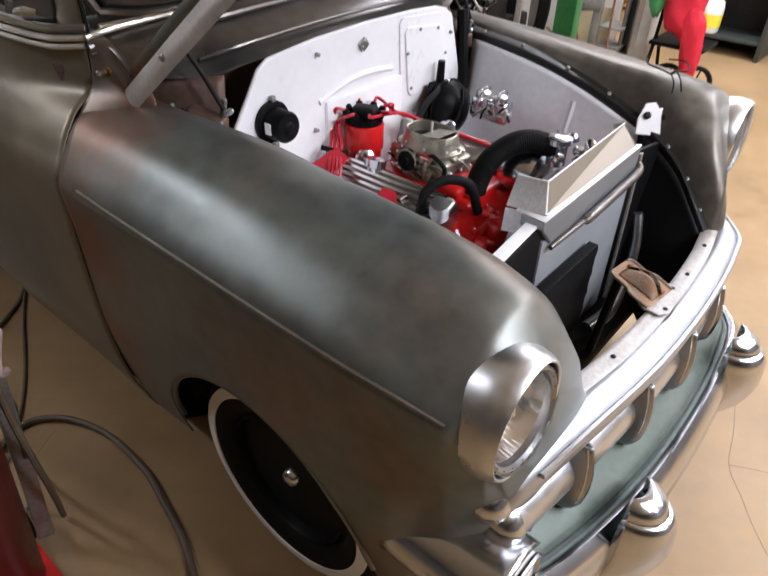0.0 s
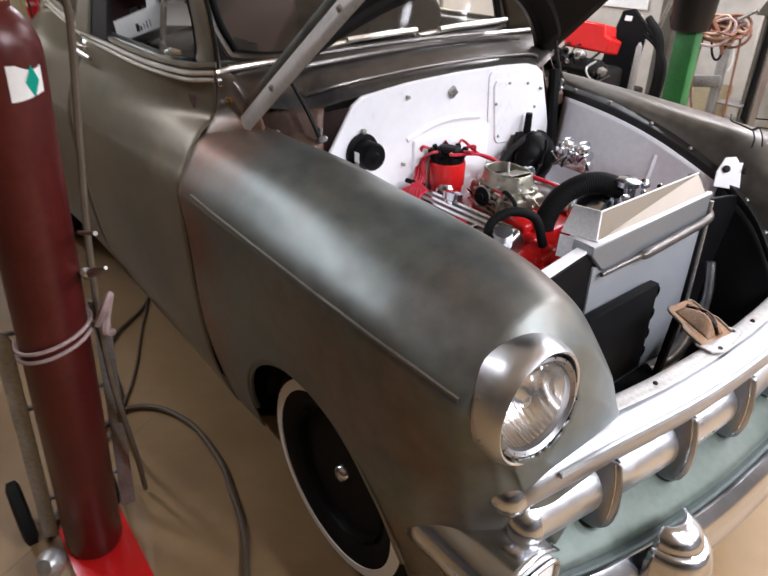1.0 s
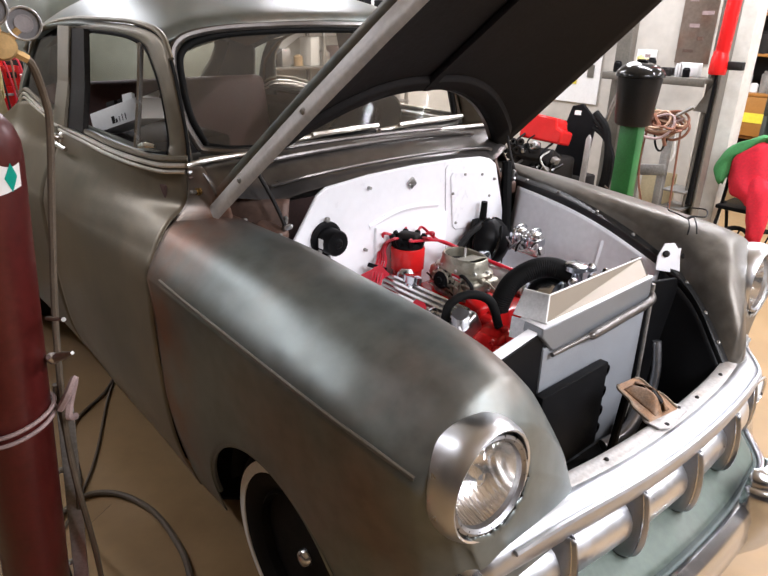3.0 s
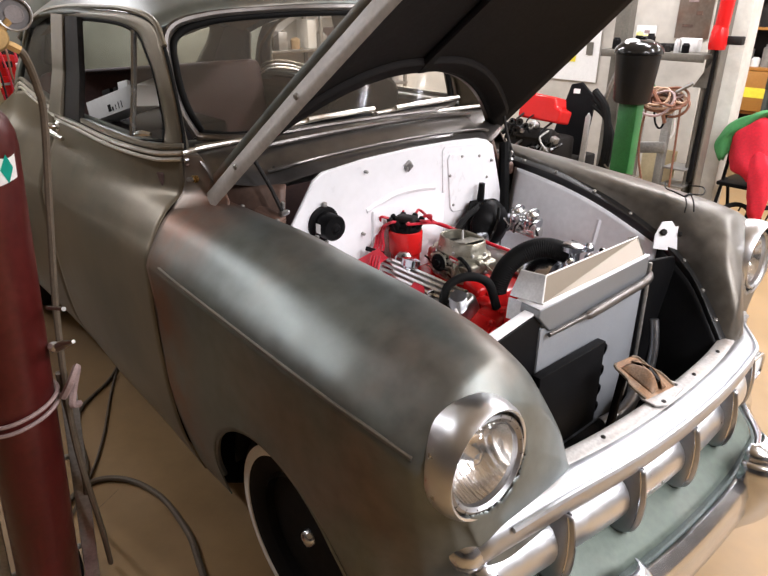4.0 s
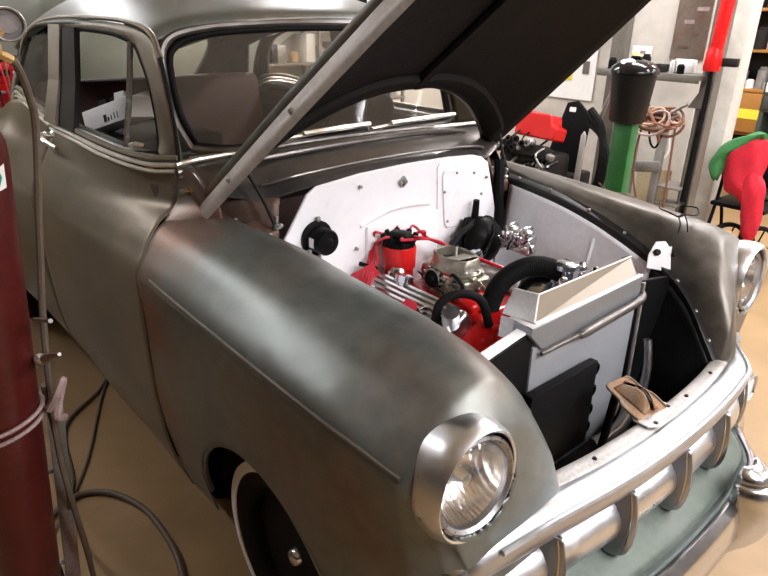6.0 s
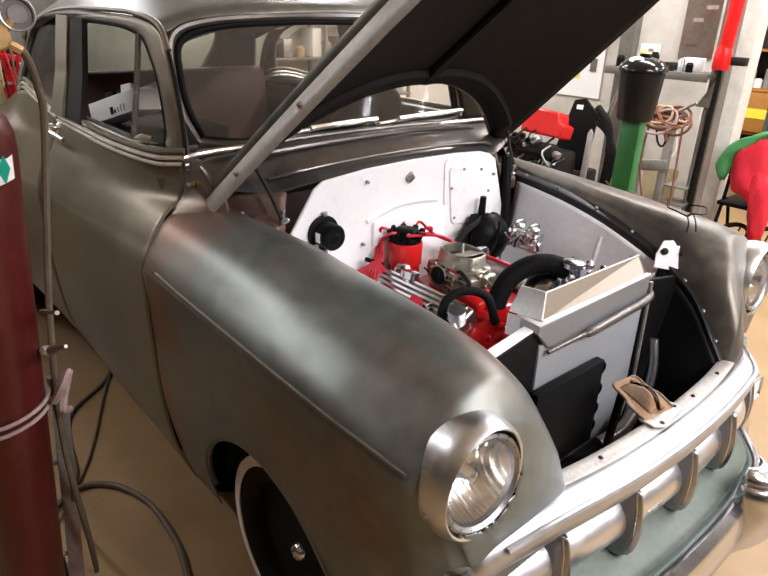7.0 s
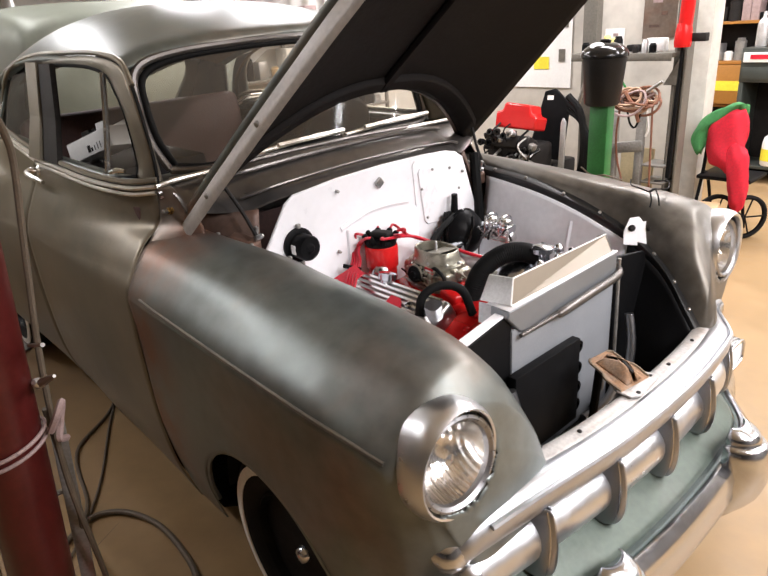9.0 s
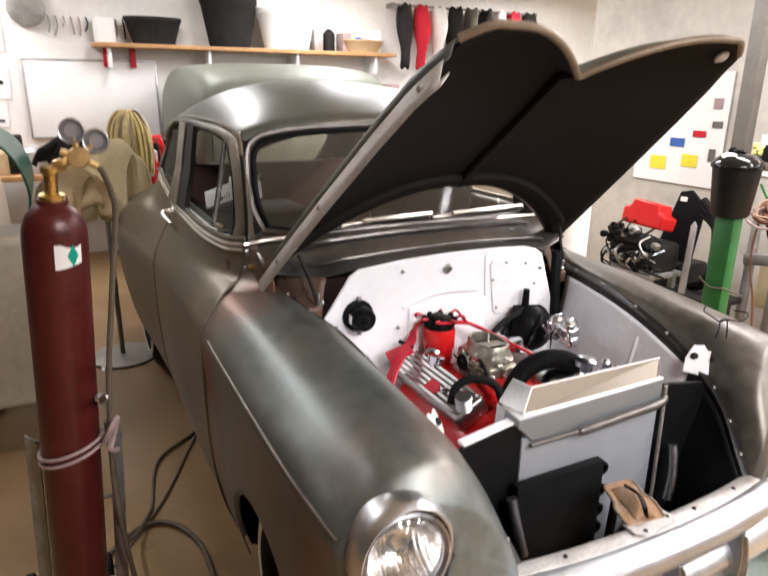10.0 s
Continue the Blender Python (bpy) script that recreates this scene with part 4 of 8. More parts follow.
sw = part("steering_wheel", lathe_bm([(0.195, -0.01), (0.205, 0), (0.195, 0.01), (0.185, 0)], 40, aim((-1.08, 0.34, 1.17), (-0.85, 0, 0.5))), M["dark"], car)
for x, z in ((-1.45, 0.80), (-2.35, 0.80)):
    part("seat_back", box_bm(0.16, 1.22, 0.50 if x > -2 else 0.74, (x, 0, z if x > -2 else z + 0.14), pose(0, 0, 0, 0, -12, 0), 0.05, 3), M["seat"], car, "worn brown bench seat back")
    part("seat_cushion", box_bm(0.50, 1.22, 0.18, (x + 0.30, 0, z - 0.32), None, 0.05, 3), M["seat"], car)
part("door_trim", box_bm(0.85, 0.02, 0.70, (-1.15, 0.74, 0.80), None, 0.005), M["seat"], car)
part("door_trim", box_bm(0.85, 0.02, 0.70, (-1.15, -0.72, 0.80), None, 0.005), M["seat"], car)

# ---- front of the car ----
HL = Vector((0.580, 0.718, 0.858))
for s in (-1, 1):
    c = Vector((HL.x, s * HL.y, HL.z))
    ax = Vector((1, s * 0.05, 0.10))
    m = aim(c, ax)
    bez = []
    for r, h, dz in ((0.104, -0.085, -0.010), (0.109, -0.06, -0.008), (0.113, -0.03, -0.004), (0.113, -0.005, -0.002), (0.109, 0.015, 0), (0.103, 0.026, 0), (0.099, 0.024, 0), (0.0965, 0.012, 0)):
        zt = 1.12 + 0.10 * min(1, max(0, (0.03 - h) / 0.1))
        bez.append([c + ax.normalized() * h + Vector((0, r * math.cos(a), r * (zt if math.sin(a) > 0 else 1.12) * math.sin(a) + dz)) for a in np.linspace(0, 2 * math.pi, 48, endpoint=False)])
    hl = part("headlight", grid_bm(bez if s > 0 else bez[::-1], close_v=True), M["bezel"], car, "round headlight in a deep chrome bezel", solid=0.003)
    m = m @ Matrix.Diagonal((1, 1, 1, 1))
    part("retaining_ring", lathe_bm([(0.099, 0.010), (0.098, 0.020), (0.092, 0.023), (0.085, 0.017), (0.084, 0.005)], 48, m, cap=False), M["chrome2"], hl)
    for k in range(18):
        a = 2 * math.pi * k / 18
        part("ring_notch", box_bm(0.0008, 0.010, 0.0015, (0, 0, 0), m @ pose(0, 0, 0.0215, 0, 0, math.degrees(a)) @ pose(0, 0.093, 0)), M["dark"], hl)
    part("reflector", lathe_bm([(0.086, 0.008), (0.081, -0.010), (0.072, -0.029), (0.060, -0.046), (0.045, -0.060), (0.028, -0.069), (0.012, -0.073), (0.0, -0.074)], 40, m, cap=False), M["reflector"], hl)
    part("lens", lathe_bm([(0.086, 0.012), (0.072, 0.024), (0.05, 0.033), (0.025, 0.038), (0.0, 0.040)], 40, m, cap=False), M["lampglass"], hl, "clear domed headlight glass").visible_shadow = False
    part("bulb_shield", lathe_bm([(0.0, 0.0), (0.012, -0.005), (0.016, -0.02), (0.016, -0.05)], 16, m), M["chrome"], hl)

# grille
grille = part("grille_top_bar", grid_bm([[(x + 0.042 * math.cos(a), y, z + 0.047 * math.sin(a)) for a in np.linspace(0, 2 * math.pi, 20, endpoint=False)] for x, y, z in curve_pts([(0.565, -0.74, 0.63), (0.585, -0.68, 0.655), (0.61, -0.5, 0.66), (0.64, -0.25, 0.66), (0.65, 0, 0.66), (0.64, 0.25, 0.66), (0.61, 0.5, 0.66), (0.585, 0.68, 0.655), (0.565, 0.74, 0.63)], 80)], close_v=True), M["dullchrome"], car, "heavy curved dull chrome grille bar")
part("grille_ridge", tube_bm([(0.585 + 0.045, -0.66, 0.685), (0.61 + 0.04, -0.5, 0.69), (0.64 + 0.04, -0.25, 0.69), (0.69, 0, 0.69), (0.68, 0.25, 0.69), (0.65, 0.5, 0.69), (0.63, 0.66, 0.685)], 0.007, 6, n=60), M["dullchrome"], grille)
mid = part("grille_centre_bar", grid_bm([[(x + 0.055 * math.cos(a), y, z + 0.062 * math.sin(a)) for a in np.linspace(0, 2 * math.pi, 20, endpoint=False)] for x, y, z in curve_pts([(0.575, -0.70, 0.54), (0.60, -0.5, 0.54), (0.625, -0.25, 0.54), (0.635, 0, 0.54), (0.625, 0.25, 0.54), (0.60, 0.5, 0.54), (0.575, 0.70, 0.54)], 60)], close_v=True), M["bezel"], car, "round chrome centre grille bar")
for y in (-0.50, -0.25, 0.0, 0.25, 0.50):
    x = np.interp(abs(y), [0, 0.25, 0.5], [0.635, 0.625, 0.60])
    tooth = []
    for z, w, d in ((0.645, 0.010, 0.065), (0.60, 0.014, 0.076), (0.55, 0.020, 0.082), (0.50, 0.026, 0.080), (0.465, 0.028, 0.070), (0.45, 0.02, 0.05)):
        tooth.append([(x - 0.01, y - w, z), (x + d * 0.7, y - w * 0.9, z), (x + d, y, z), (x + d * 0.7, y + w * 0.9, z), (x - 0.01, y + w, z)])
    part("grille_tooth", grid_bm(surf(tooth, 14, 12)), M["chrome2"], mid, "vertical chrome grille tooth", solid=0.004)
    for e in (-1, 1):
        part("tooth_edge", tube_bm([(x + d * 0.86, y + e * w * 0.55, z) for z, w, d in ((0.64, 0.010, 0.065), (0.60, 0.014, 0.076), (0.55, 0.020, 0.082), (0.50, 0.026, 0.080), (0.465, 0.028, 0.070))], 0.003, 6), M["chrome"], mid)
for s in (-1, 1):
    part("bar_end", lathe_bm([(0.050, -0.03), (0.050, 0.0), (0.043, 0.018), (0.025, 0.030), (0, 0.033)], 24, aim((0.562, s * 0.735, 0.628), (-0.1, s, -0.35))), M["chrome"], grille)
    part("bar_end", lathe_bm([(0.060, -0.02), (0.060, 0.0), (0.05, 0.018), (0.03, 0.028), (0, 0.030)], 24, aim((0.575, s * 0.70, 0.54), (-0.15, s, 0))), M["chrome"], mid)
lipc = [(0.555, -0.47, 0.695), (0.585, -0.25, 0.70), (0.595, 0, 0.70), (0.585, 0.25, 0.70), (0.555, 0.47, 0.695)]
lip = curve_pts(lipc, 50)
lipo = part("grille_lip", grid_bm([[(x - 0.006, y, z - 0.025), (x - 0.004, y, z), (x + 0.004, y, z + 0.004), (x + 0.03, y, z + 0.002), (x + 0.045, y, z - 0.01)] for x, y, z in lip]), M["cream"], car, "worn cream-painted ledge behind the grille", solid=0.004)
for k in (10, 22, 31, 40):
    part("ledge_screw", lathe_bm([(0.006, 0), (0.006, 0.006), (0.003, 0.009)], 8, aim(Vector(lip[k]) + Vector((0.016, 0, 0.003)), (0, 0, 1))), M["dark"], lipo)
part("valance", grid_bm(surf([[(x, y, z) for y, dx in ((-0.78, -0.12), (-0.5, -0.05), (-0.25, -0.012), (0, 0), (0.25, -0.012), (0.5, -0.05), (0.78, -0.12)) for x, z in [(x0 + dx, z0)]] for x0, z0 in ((0.58, 0.53), (0.61, 0.49), (0.67, 0.455), (0.715, 0.43), (0.742, 0.405), (0.75, 0.33))], 14, 40)), M["green_panel"], car, "grey-green primed splash panel over the bumper", solid=0.004)

# bumper with two guards and the lamp pods at its ends
BUMP = [(0.50, -0.93, 0.33), (0.61, -0.82, 0.33), (0.70, -0.6, 0.33), (0.755, -0.3, 0.33), (0.77, 0, 0.33), (0.755, 0.3, 0.33), (0.70, 0.6, 0.33), (0.61, 0.82, 0.33), (0.50, 0.93, 0.33)]
bp = curve_pts(BUMP, 70)
bsec = [(-0.03, 0.075), (0.0, 0.08), (0.02, 0.062), (0.03, 0.035), (0.028, 0.0), (0.032, -0.03), (0.02, -0.065), (-0.02, -0.08)]
bumper = part("bumper", grid_bm([[(x + dx, y, z + dz) for dx, dz in bsec] for x, y, z in bp]), M["chrome"], car, "curved chrome front bumper", solid=0.004)
for y in (-0.405, 0.285):
    g = [[(0.755 + d * math.cos(a), y + w * math.sin(a), z) for a in np.linspace(-math.pi * 0.5, math.pi * 0.5, 9)] for z, d, w in ((0.20, 0.02, 0.05), (0.27, 0.075, 0.068), (0.35, 0.100, 0.076), (0.42, 0.098, 0.078), (0.455, 0.085, 0.070), (0.462, 0.070, 0.060), (0.485, 0.060, 0.055), (0.505, 0.018, 0.035))]
    part("bumper_guard", grid_bm(surf(g, 20, 16)), M["chrome"], bumper, "rounded chrome bumper guard", solid=0.004)
for s in (-1, 1):
    pod = [[(x, s * y, z) for y, z in ((0.66, 0.50), (0.72, 0.53), (0.80, 0.51), (0.835, 0.46), (0.82, 0.41), (0.74, 0.39), (0.67, 0.42))] for x in (0.40, 0.50, 0.60, 0.66)]
    po = part("parking_lamp_pod", grid_bm(surf(pod, 12, 30), close_v=False), M["chrome"], car, "chrome parking lamp housing", solid=0.004)
    ov = [(s * (0.745 + 0.075 * math.copysign(abs(math.cos(a)) ** 0.6, math.cos(a))), 0.46 + 0.05 * math.copysign(abs(math.sin(a)) ** 0.6, math.sin(a))) for a in np.linspace(0, 2 * math.pi, 30, endpoint=False)]
    part("parking_lens", poly_bm(ov, 0.02, Matrix(((0, 0, 1, 0.645), (1, 0, 0, 0), (0, 1, 0, 0), (0, 0, 0, 1)))), M["paper"], po, "frosted white parking lamp lens", bevel=0.006)
    part("lamp_rim", tube_bm([(0.668, y, z) for y, z in ov + ov[:1]], 0.006, 6, n=60), M["chrome"], po)


def wheel(s, at):
    w = part("wheel", lathe_bm([(0.19, -0.07), (0.185, -0.03), (0.165, -0.015), (0.15, 0.0), (0.12, 0.018), (0.08, 0.022), (0.055, 0.03), (0.05, 0.034)], 40, aim(at, (0, s, 0))), M["satin"], car, "black steel wheel with a narrow whitewall tyre")
    m = aim(at, (0, s, 0))
    part("tyre", lathe_bm([(0.195, -0.09), (0.26, -0.105), (0.315, -0.09), (0.333, -0.05), (0.335, 0.0), (0.33, 0.05), (0.312, 0.083), (0.285, 0.098), (0.255, 0.100), (0.225, 0.093), (0.198, 0.075), (0.19, 0.06)], 56, m), M["rubber"], w, "black tyre")
    part("whitewall_band", lathe_bm([(0.291, 0.0955), (0.290, 0.1000), (0.260, 0.1035), (0.259, 0.098)], 56, m, cap=False), M["whitewall"], w, "narrow white tyre band")
    part("rim_edge", lathe_bm([(0.198, 0.05), (0.2, 0.078), (0.192, 0.085), (0.186, 0.07), (0.18, 0.0), (0.17, -0.02)], 48, m, cap=False), M["satin"], w)
    part("hub_cap", lathe_bm([(0.046, 0.02), (0.046, 0.045), (0.042, 0.050), (0.036, 0.050), (0.034, 0.058), (0.028, 0.060), (0.025, 0.072), (0.018, 0.08), (0.0, 0.083)], 24, m), M["chrome"], w, "small chrome hub cap")
    for k in range(5):
        a = 2 * math.pi * k / 5
        part("wheel_nut", lathe_bm([(0.011, 0.02), (0.011, 0.035), (0.005, 0.045)], 6, m @ pose(0.062 * math.cos(a), 0.062 * math.sin(a), 0)), M["alu_dull"], w)
    # wheel slots: dark plates laid on, their inner shade given as colour
    for k in range(8):
        a = 2 * math.pi * (k + 0.5) / 8
        part("wheel_slot", box_bm(0.03, 0.012, 0.004, (0, 0, 0), m @ pose(0.132 * math.cos(a), 0.132 * math.sin(a), 0.0135, 0, 0, math.degrees(a) + 90), 0.002), M["dark"], w)


# pulls the car's far front corner back to suit the camera's view
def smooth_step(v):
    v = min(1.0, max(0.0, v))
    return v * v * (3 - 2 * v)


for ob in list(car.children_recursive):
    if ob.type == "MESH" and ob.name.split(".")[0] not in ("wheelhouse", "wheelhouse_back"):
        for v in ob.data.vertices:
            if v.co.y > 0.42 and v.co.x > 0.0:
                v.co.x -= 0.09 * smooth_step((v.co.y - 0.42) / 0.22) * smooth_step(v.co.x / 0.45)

for s in (-1, 1):
    wheel(s, (0.042, s * 0.70, 0.278))
    wheel(s, (-2.85, s * 0.72, 0.285))

# hood, hinged at the cowl and open
HINGE, TILT = Vector((-0.625, 0, 1.085)), radians(40)
hs, hn = Vector((math.cos(TILT), 0, math.sin(TILT))), Vector((-math.sin(TILT), 0, math.cos(TILT)))
HW = ([0, 0.3, 0.6, 0.9, 1.05, 1.2, 1.3], [0.685, 0.645, 0.60, 0.55, 0.52, 0.47, 0.40])


def hood_pt(u, v, lower=0.0):
    """u 0..1 from the back edge to the front edge, v -1..1 across."""
    back = 0.40 * (1 - abs(v) ** 2.2)
    front = 1.06 + 0.19 * (1 - (1 - min(1.0, abs(v) / 0.8)) ** 2) - 0.10 * max(0.0, (abs(v) - 0.86) / 0.14) ** 2
    s = back + (front - back) * u
    y = v * np.interp(s, *HW)
    d = 0.115 * (1 - abs(v) ** 2.4) * np.interp(s, [0, 0.5, 1.3], [1.0, 0.95, 0.55])
    if abs(v) > 0.97:
        d -= 0.065 * (abs(v) - 0.97) / 0.03
    d -= 0.06 * max(0.0, (u - 0.9) / 0.1) ** 2 * (1 - abs(v) ** 5)
    return HINGE + hs * s + Vector((0, y, 0)) + hn * (d - lower)


vv = list(np.linspace(-0.97, 0.97, 41))
vv = [-0.985] + vv
uu = np.linspace(0, 1, 36)
hood = part("hood", grid_bm([[hood_pt(u, v) for v in vv] for u in uu]), M["body"], car, "open bare steel hood with a black underside", solid=0.003)
part("hood_underside", grid_bm([[hood_pt(u, v, 0.012) for v in vv[2:]] for u in np.linspace(0.015, 0.985, 36)]), M["body_in"], hood, "matt black hood underside", solid=-0.004)
part("hood_side_rail", grid_bm([[hood_pt(u, -0.985) + hn * 0.002, hood_pt(u, -0.998) - hn * 0.005, hood_pt(u, -1) - hn * 0.012, hood_pt(u, -0.985) - hn * 0.03] for u in np.linspace(0, 0.985, 30)]), M["railgrey"], hood, "light grey folded side edge", solid=0.004)
part("hood_far_edge", tube_bm([hood_pt(u, 0.97, 0.004) for u in np.linspace(0, 0.99, 30)], 0.006, 6, n=50), M["body_in"], hood)
part("hood_rubber_stop", lathe_bm([(0.020, 0), (0.020, 0.006), (0.012, 0.012), (0, 0.013)], 16, aim(hood_pt(0.93, 0.86, 0.016), -hn)), M["railgrey"], hood)
part("hood_rib", grid_bm([[hood_pt(u, -0.03, 0.016), hood_pt(u, -0.021, 0.03), hood_pt(u, 0.021, 0.03), hood_pt(u, 0.03, 0.016)] for u in np.linspace(0.05, 0.95, 24)]), M["body_in"], hood, solid=0.003)
part("hood_rear_brace", grid_bm([[hood_pt(0.02, v, 0.014), hood_pt(0.05, v, 0.03), hood_pt(0.11, v, 0.03), hood_pt(0.13, v, 0.014)] for v in np.linspace(-0.9, 0.9, 31)]), M["body_in"], hood, solid=0.003)
part("hood_front_lip", tube_bm([hood_pt(0.995, v, 0.004) for v in np.linspace(-0.96, 0.965, 41)], 0.010, 8, n=90), M["lip_brown"], hood, "rolled brown front edge of the hood")
for u in (0.22, 0.5, 0.93):
    part("hood_bolt", lathe_bm([(0.009, 0), (0.009, 0.006), (0.005, 0.010)], 8, aim(hood_pt(u, -0.992), (0, -1, 0))), M["steel"], hood)
for s in (-1, 1):
    h = part("hood_hinge", tube_bm([(-0.47, s * 0.565, 1.045), (-0.51, s * 0.567, 1.09), (-0.545, s * 0.57, 1.145)], 0.006, 8), M["dark"], car, "thin dark hood hinge linkage")
    part("hinge_link", tube_bm([(-0.365, s * 0.53, 1.075), (-0.41, s * 0.54, 1.145), (-0.45, s * 0.56, 1.215)], 0.006, 8), M["dark"], h)
    part("hinge_bracket", box_bm(0.10, 0.05, 0.055, (-0.425, s * 0.54, 1.035), pose(0, 0, 0, 8, 14, -s * 20), 0.012, 3), M["primer_brown"], h, "rusty brown hinge bracket")
    part("hinge_pivot", lathe_bm([(0.008, 0), (0.008, 0.016), (0.004, 0.022)], 10, aim((-0.375, s * 0.520, 1.062), (0.7, -s * 0.4, 0.4))), M["alu_dull"], h)
    part("hinge_arm", box_bm(0.014, 0.010, 0.05, (-0.378, s * 0.522, 1.075), pose(0, 0, 0, 0, 20, 0), 0.003), M["steel"], h)
# wipers on the windscreen
for y0, y1 in ((-0.30, 0.10), (0.10, 0.56)):
    wp = part("wiper_arm", tube_bm([(-0.665 - 0.02, y0 - 0.02, 1.245), (-0.67, (y0 + y1) / 2 - 0.05, 1.262), (-0.685, y1 - 0.12, 1.268)], 0.008, 8), M["belt_chrome"], car, "chrome windscreen wiper")
    part("wiper_blade", tube_bm([(-0.665, y0 + 0.08, 1.262), (-0.66, (y0 + y1) / 2 + 0.02, 1.268), (-0.70, y1, 1.262)], 0.010, 6), M["belt_chrome"], wp)
    part("wiper_pivot", lathe_bm([(0.016, 0), (0.014, 0.02), (0.008, 0.03)], 14, aim((-0.675, y0 - 0.02, 1.225), (0.4, 0, 1))), M["chrome"], wp)

# radiator, shroud, condenser and support
rad = part("radiator", box_bm(0.05, 0.50, 0.46, (0.345, -0.005, 0.655), None, 0.004), M["rad"], car, "grey-faced aluminium radiator")
XY = Matrix(((0, 0, 1, 0), (1, 0, 0, 0), (0, 1, 0, 0), (0, 0, 0, 1)))
part("radiator_tank", poly_bm([(-0.275, 0.948), (-0.278, 0.925), (-0.228, 0.874), (-0.21, 0.870), (0.245, 0.880), (0.245, 0.957)], 0.06, pose(0.316, 0, 0) @ XY), M["tank"], rad, "plain aluminium radiator top tank", bevel=0.004)
part("tank_bar", tube_bm([(0.382, -0.235, 0.868), (0.386, -0.09, 0.872), (0.390, -0.06, 0.874), (0.390, 0.1, 0.882), (0.388, 0.235, 0.890), (0.36, 0.262, 0.905)], 0.011, 10, radii=[0.006, 0.007, 0.013, 0.013, 0.013, 0.012]), M["cowl"], rad, "bent steel tube under the tank")
part("tank_top", grid_bm([[(0.376, -0.275, 0.950), (0.30, -0.27, 0.950)], [(0.376, 0.245, 0.9585), (0.30, 0.245, 0.9585)]]), M["white"], rad, solid=0.002)
part("shroud_face", grid_bm([[(0.364, -0.252, 0.9525), (0.334, -0.205, 1.005)], [(0.364, 0.235, 0.959), (0.290, 0.325, 0.972)]]), M["shroud"], rad, "satin folded aluminium shroud", smooth=False, solid=0.003)
part("shroud_end", grid_bm([[(0.364, 0.237, 0.960), (0.290, 0.327, 0.972)], [(0.30, 0.262, 0.945), (0.255, 0.335, 0.955)]]), M["steel"], rad, smooth=False, solid=0.003)
part("shroud_side", grid_bm([[(0.364, -0.254, 0.953), (0.334, -0.207, 1.005)], [(0.27, -0.259, 0.945), (0.262, -0.211, 0.999)]]), M["alu_dull"], rad, smooth=False, solid=0.003)
part("shroud_foot", grid_bm([[(0.36, -0.257, 0.950), (0.27, -0.262, 0.942)], [(0.352, -0.263, 0.895), (0.27, -0.266, 0.885)]]), M["alu_dull"], rad, smooth=False, solid=0.003)
# foot holes: thin dark discs stand for the shade inside
for k in range(2):
    part("foot_hole", lathe_bm([(0.006, 0), (0.006, 0.003)], 12, aim((0.315 - 0.03 * k, -0.254 + 0.003 * k, 0.905 - 0.012 * k), (0.15, -1, 0.1))), M["dark"], rad)
for e0, e1 in (((0.334, -0.205, 1.006), (0.290, 0.325, 0.973)), ((0.364, -0.253, 0.954), (0.334, -0.206, 1.006)), ((0.334, -0.207, 1.006), (0.262, -0.211, 1.0)), ((0.366, -0.253, 0.954), (0.374, 0.24, 0.961))):
    part("folded_edge", tube_bm([e0, e1], 0.0022, 6), M["enamel"], rad)
part("filler_neck", lathe_bm([(0.026, -0.03), (0.026, 0.03), (0.036, 0.032), (0.036, 0.046), (0.02, 0.052), (0, 0.052)], 24, aim((0.205, 0.105, 0.93), (0, 0, 1))), M["chrome"], rad, "chrome radiator cap")
for k, (dx, dy, dz) in enumerate(((0.05, 0.02, 0.0), (0.03, -0.05, -0.005), (-0.03, 0.05, 0.01), (0.07, -0.02, -0.01), (0.0, 0.09, 0.0), (0.06, 0.07, 0.005))):
    part("hose_clamp", lathe_bm([(0.012 + 0.003 * (k % 3), -0.012), (0.016, -0.004), (0.015, 0.006), (0.008, 0.014), (0, 0.015)], 12, aim((0.205 + dx, 0.105 + dy, 0.945 + dz), (0.5 - 0.2 * k, 0.3 * (k % 3) - 0.3, 0.8))), M["chrome"], rad)
part("shroud_fan_ring", lathe_bm([(0.20, 0), (0.20, 0.05), (0.196, 0.05), (0.196, 0.0)], 40, aim((0.24, 0, 0.72), (1, 0, 0)), cap=False), M["alu_dull"], rad, solid=0.003)
cond = part("condenser", box_bm(0.028, 0.30, 0.27, (0.392, -0.135, 0.635), None, 0.004), M["black"], car, "black condenser in front of the radiator")
for z in (0.735, 0.665, 0.60, 0.54):
    part("condenser_elbow", lathe_bm([(0.012, -0.008), (0.02, -0.006), (0.02, 0.006), (0.012, 0.008)], 14, aim((0.392, 0.022, z), (1, 0, 0)), cap=False), M["black"], cond, solid=0.004)
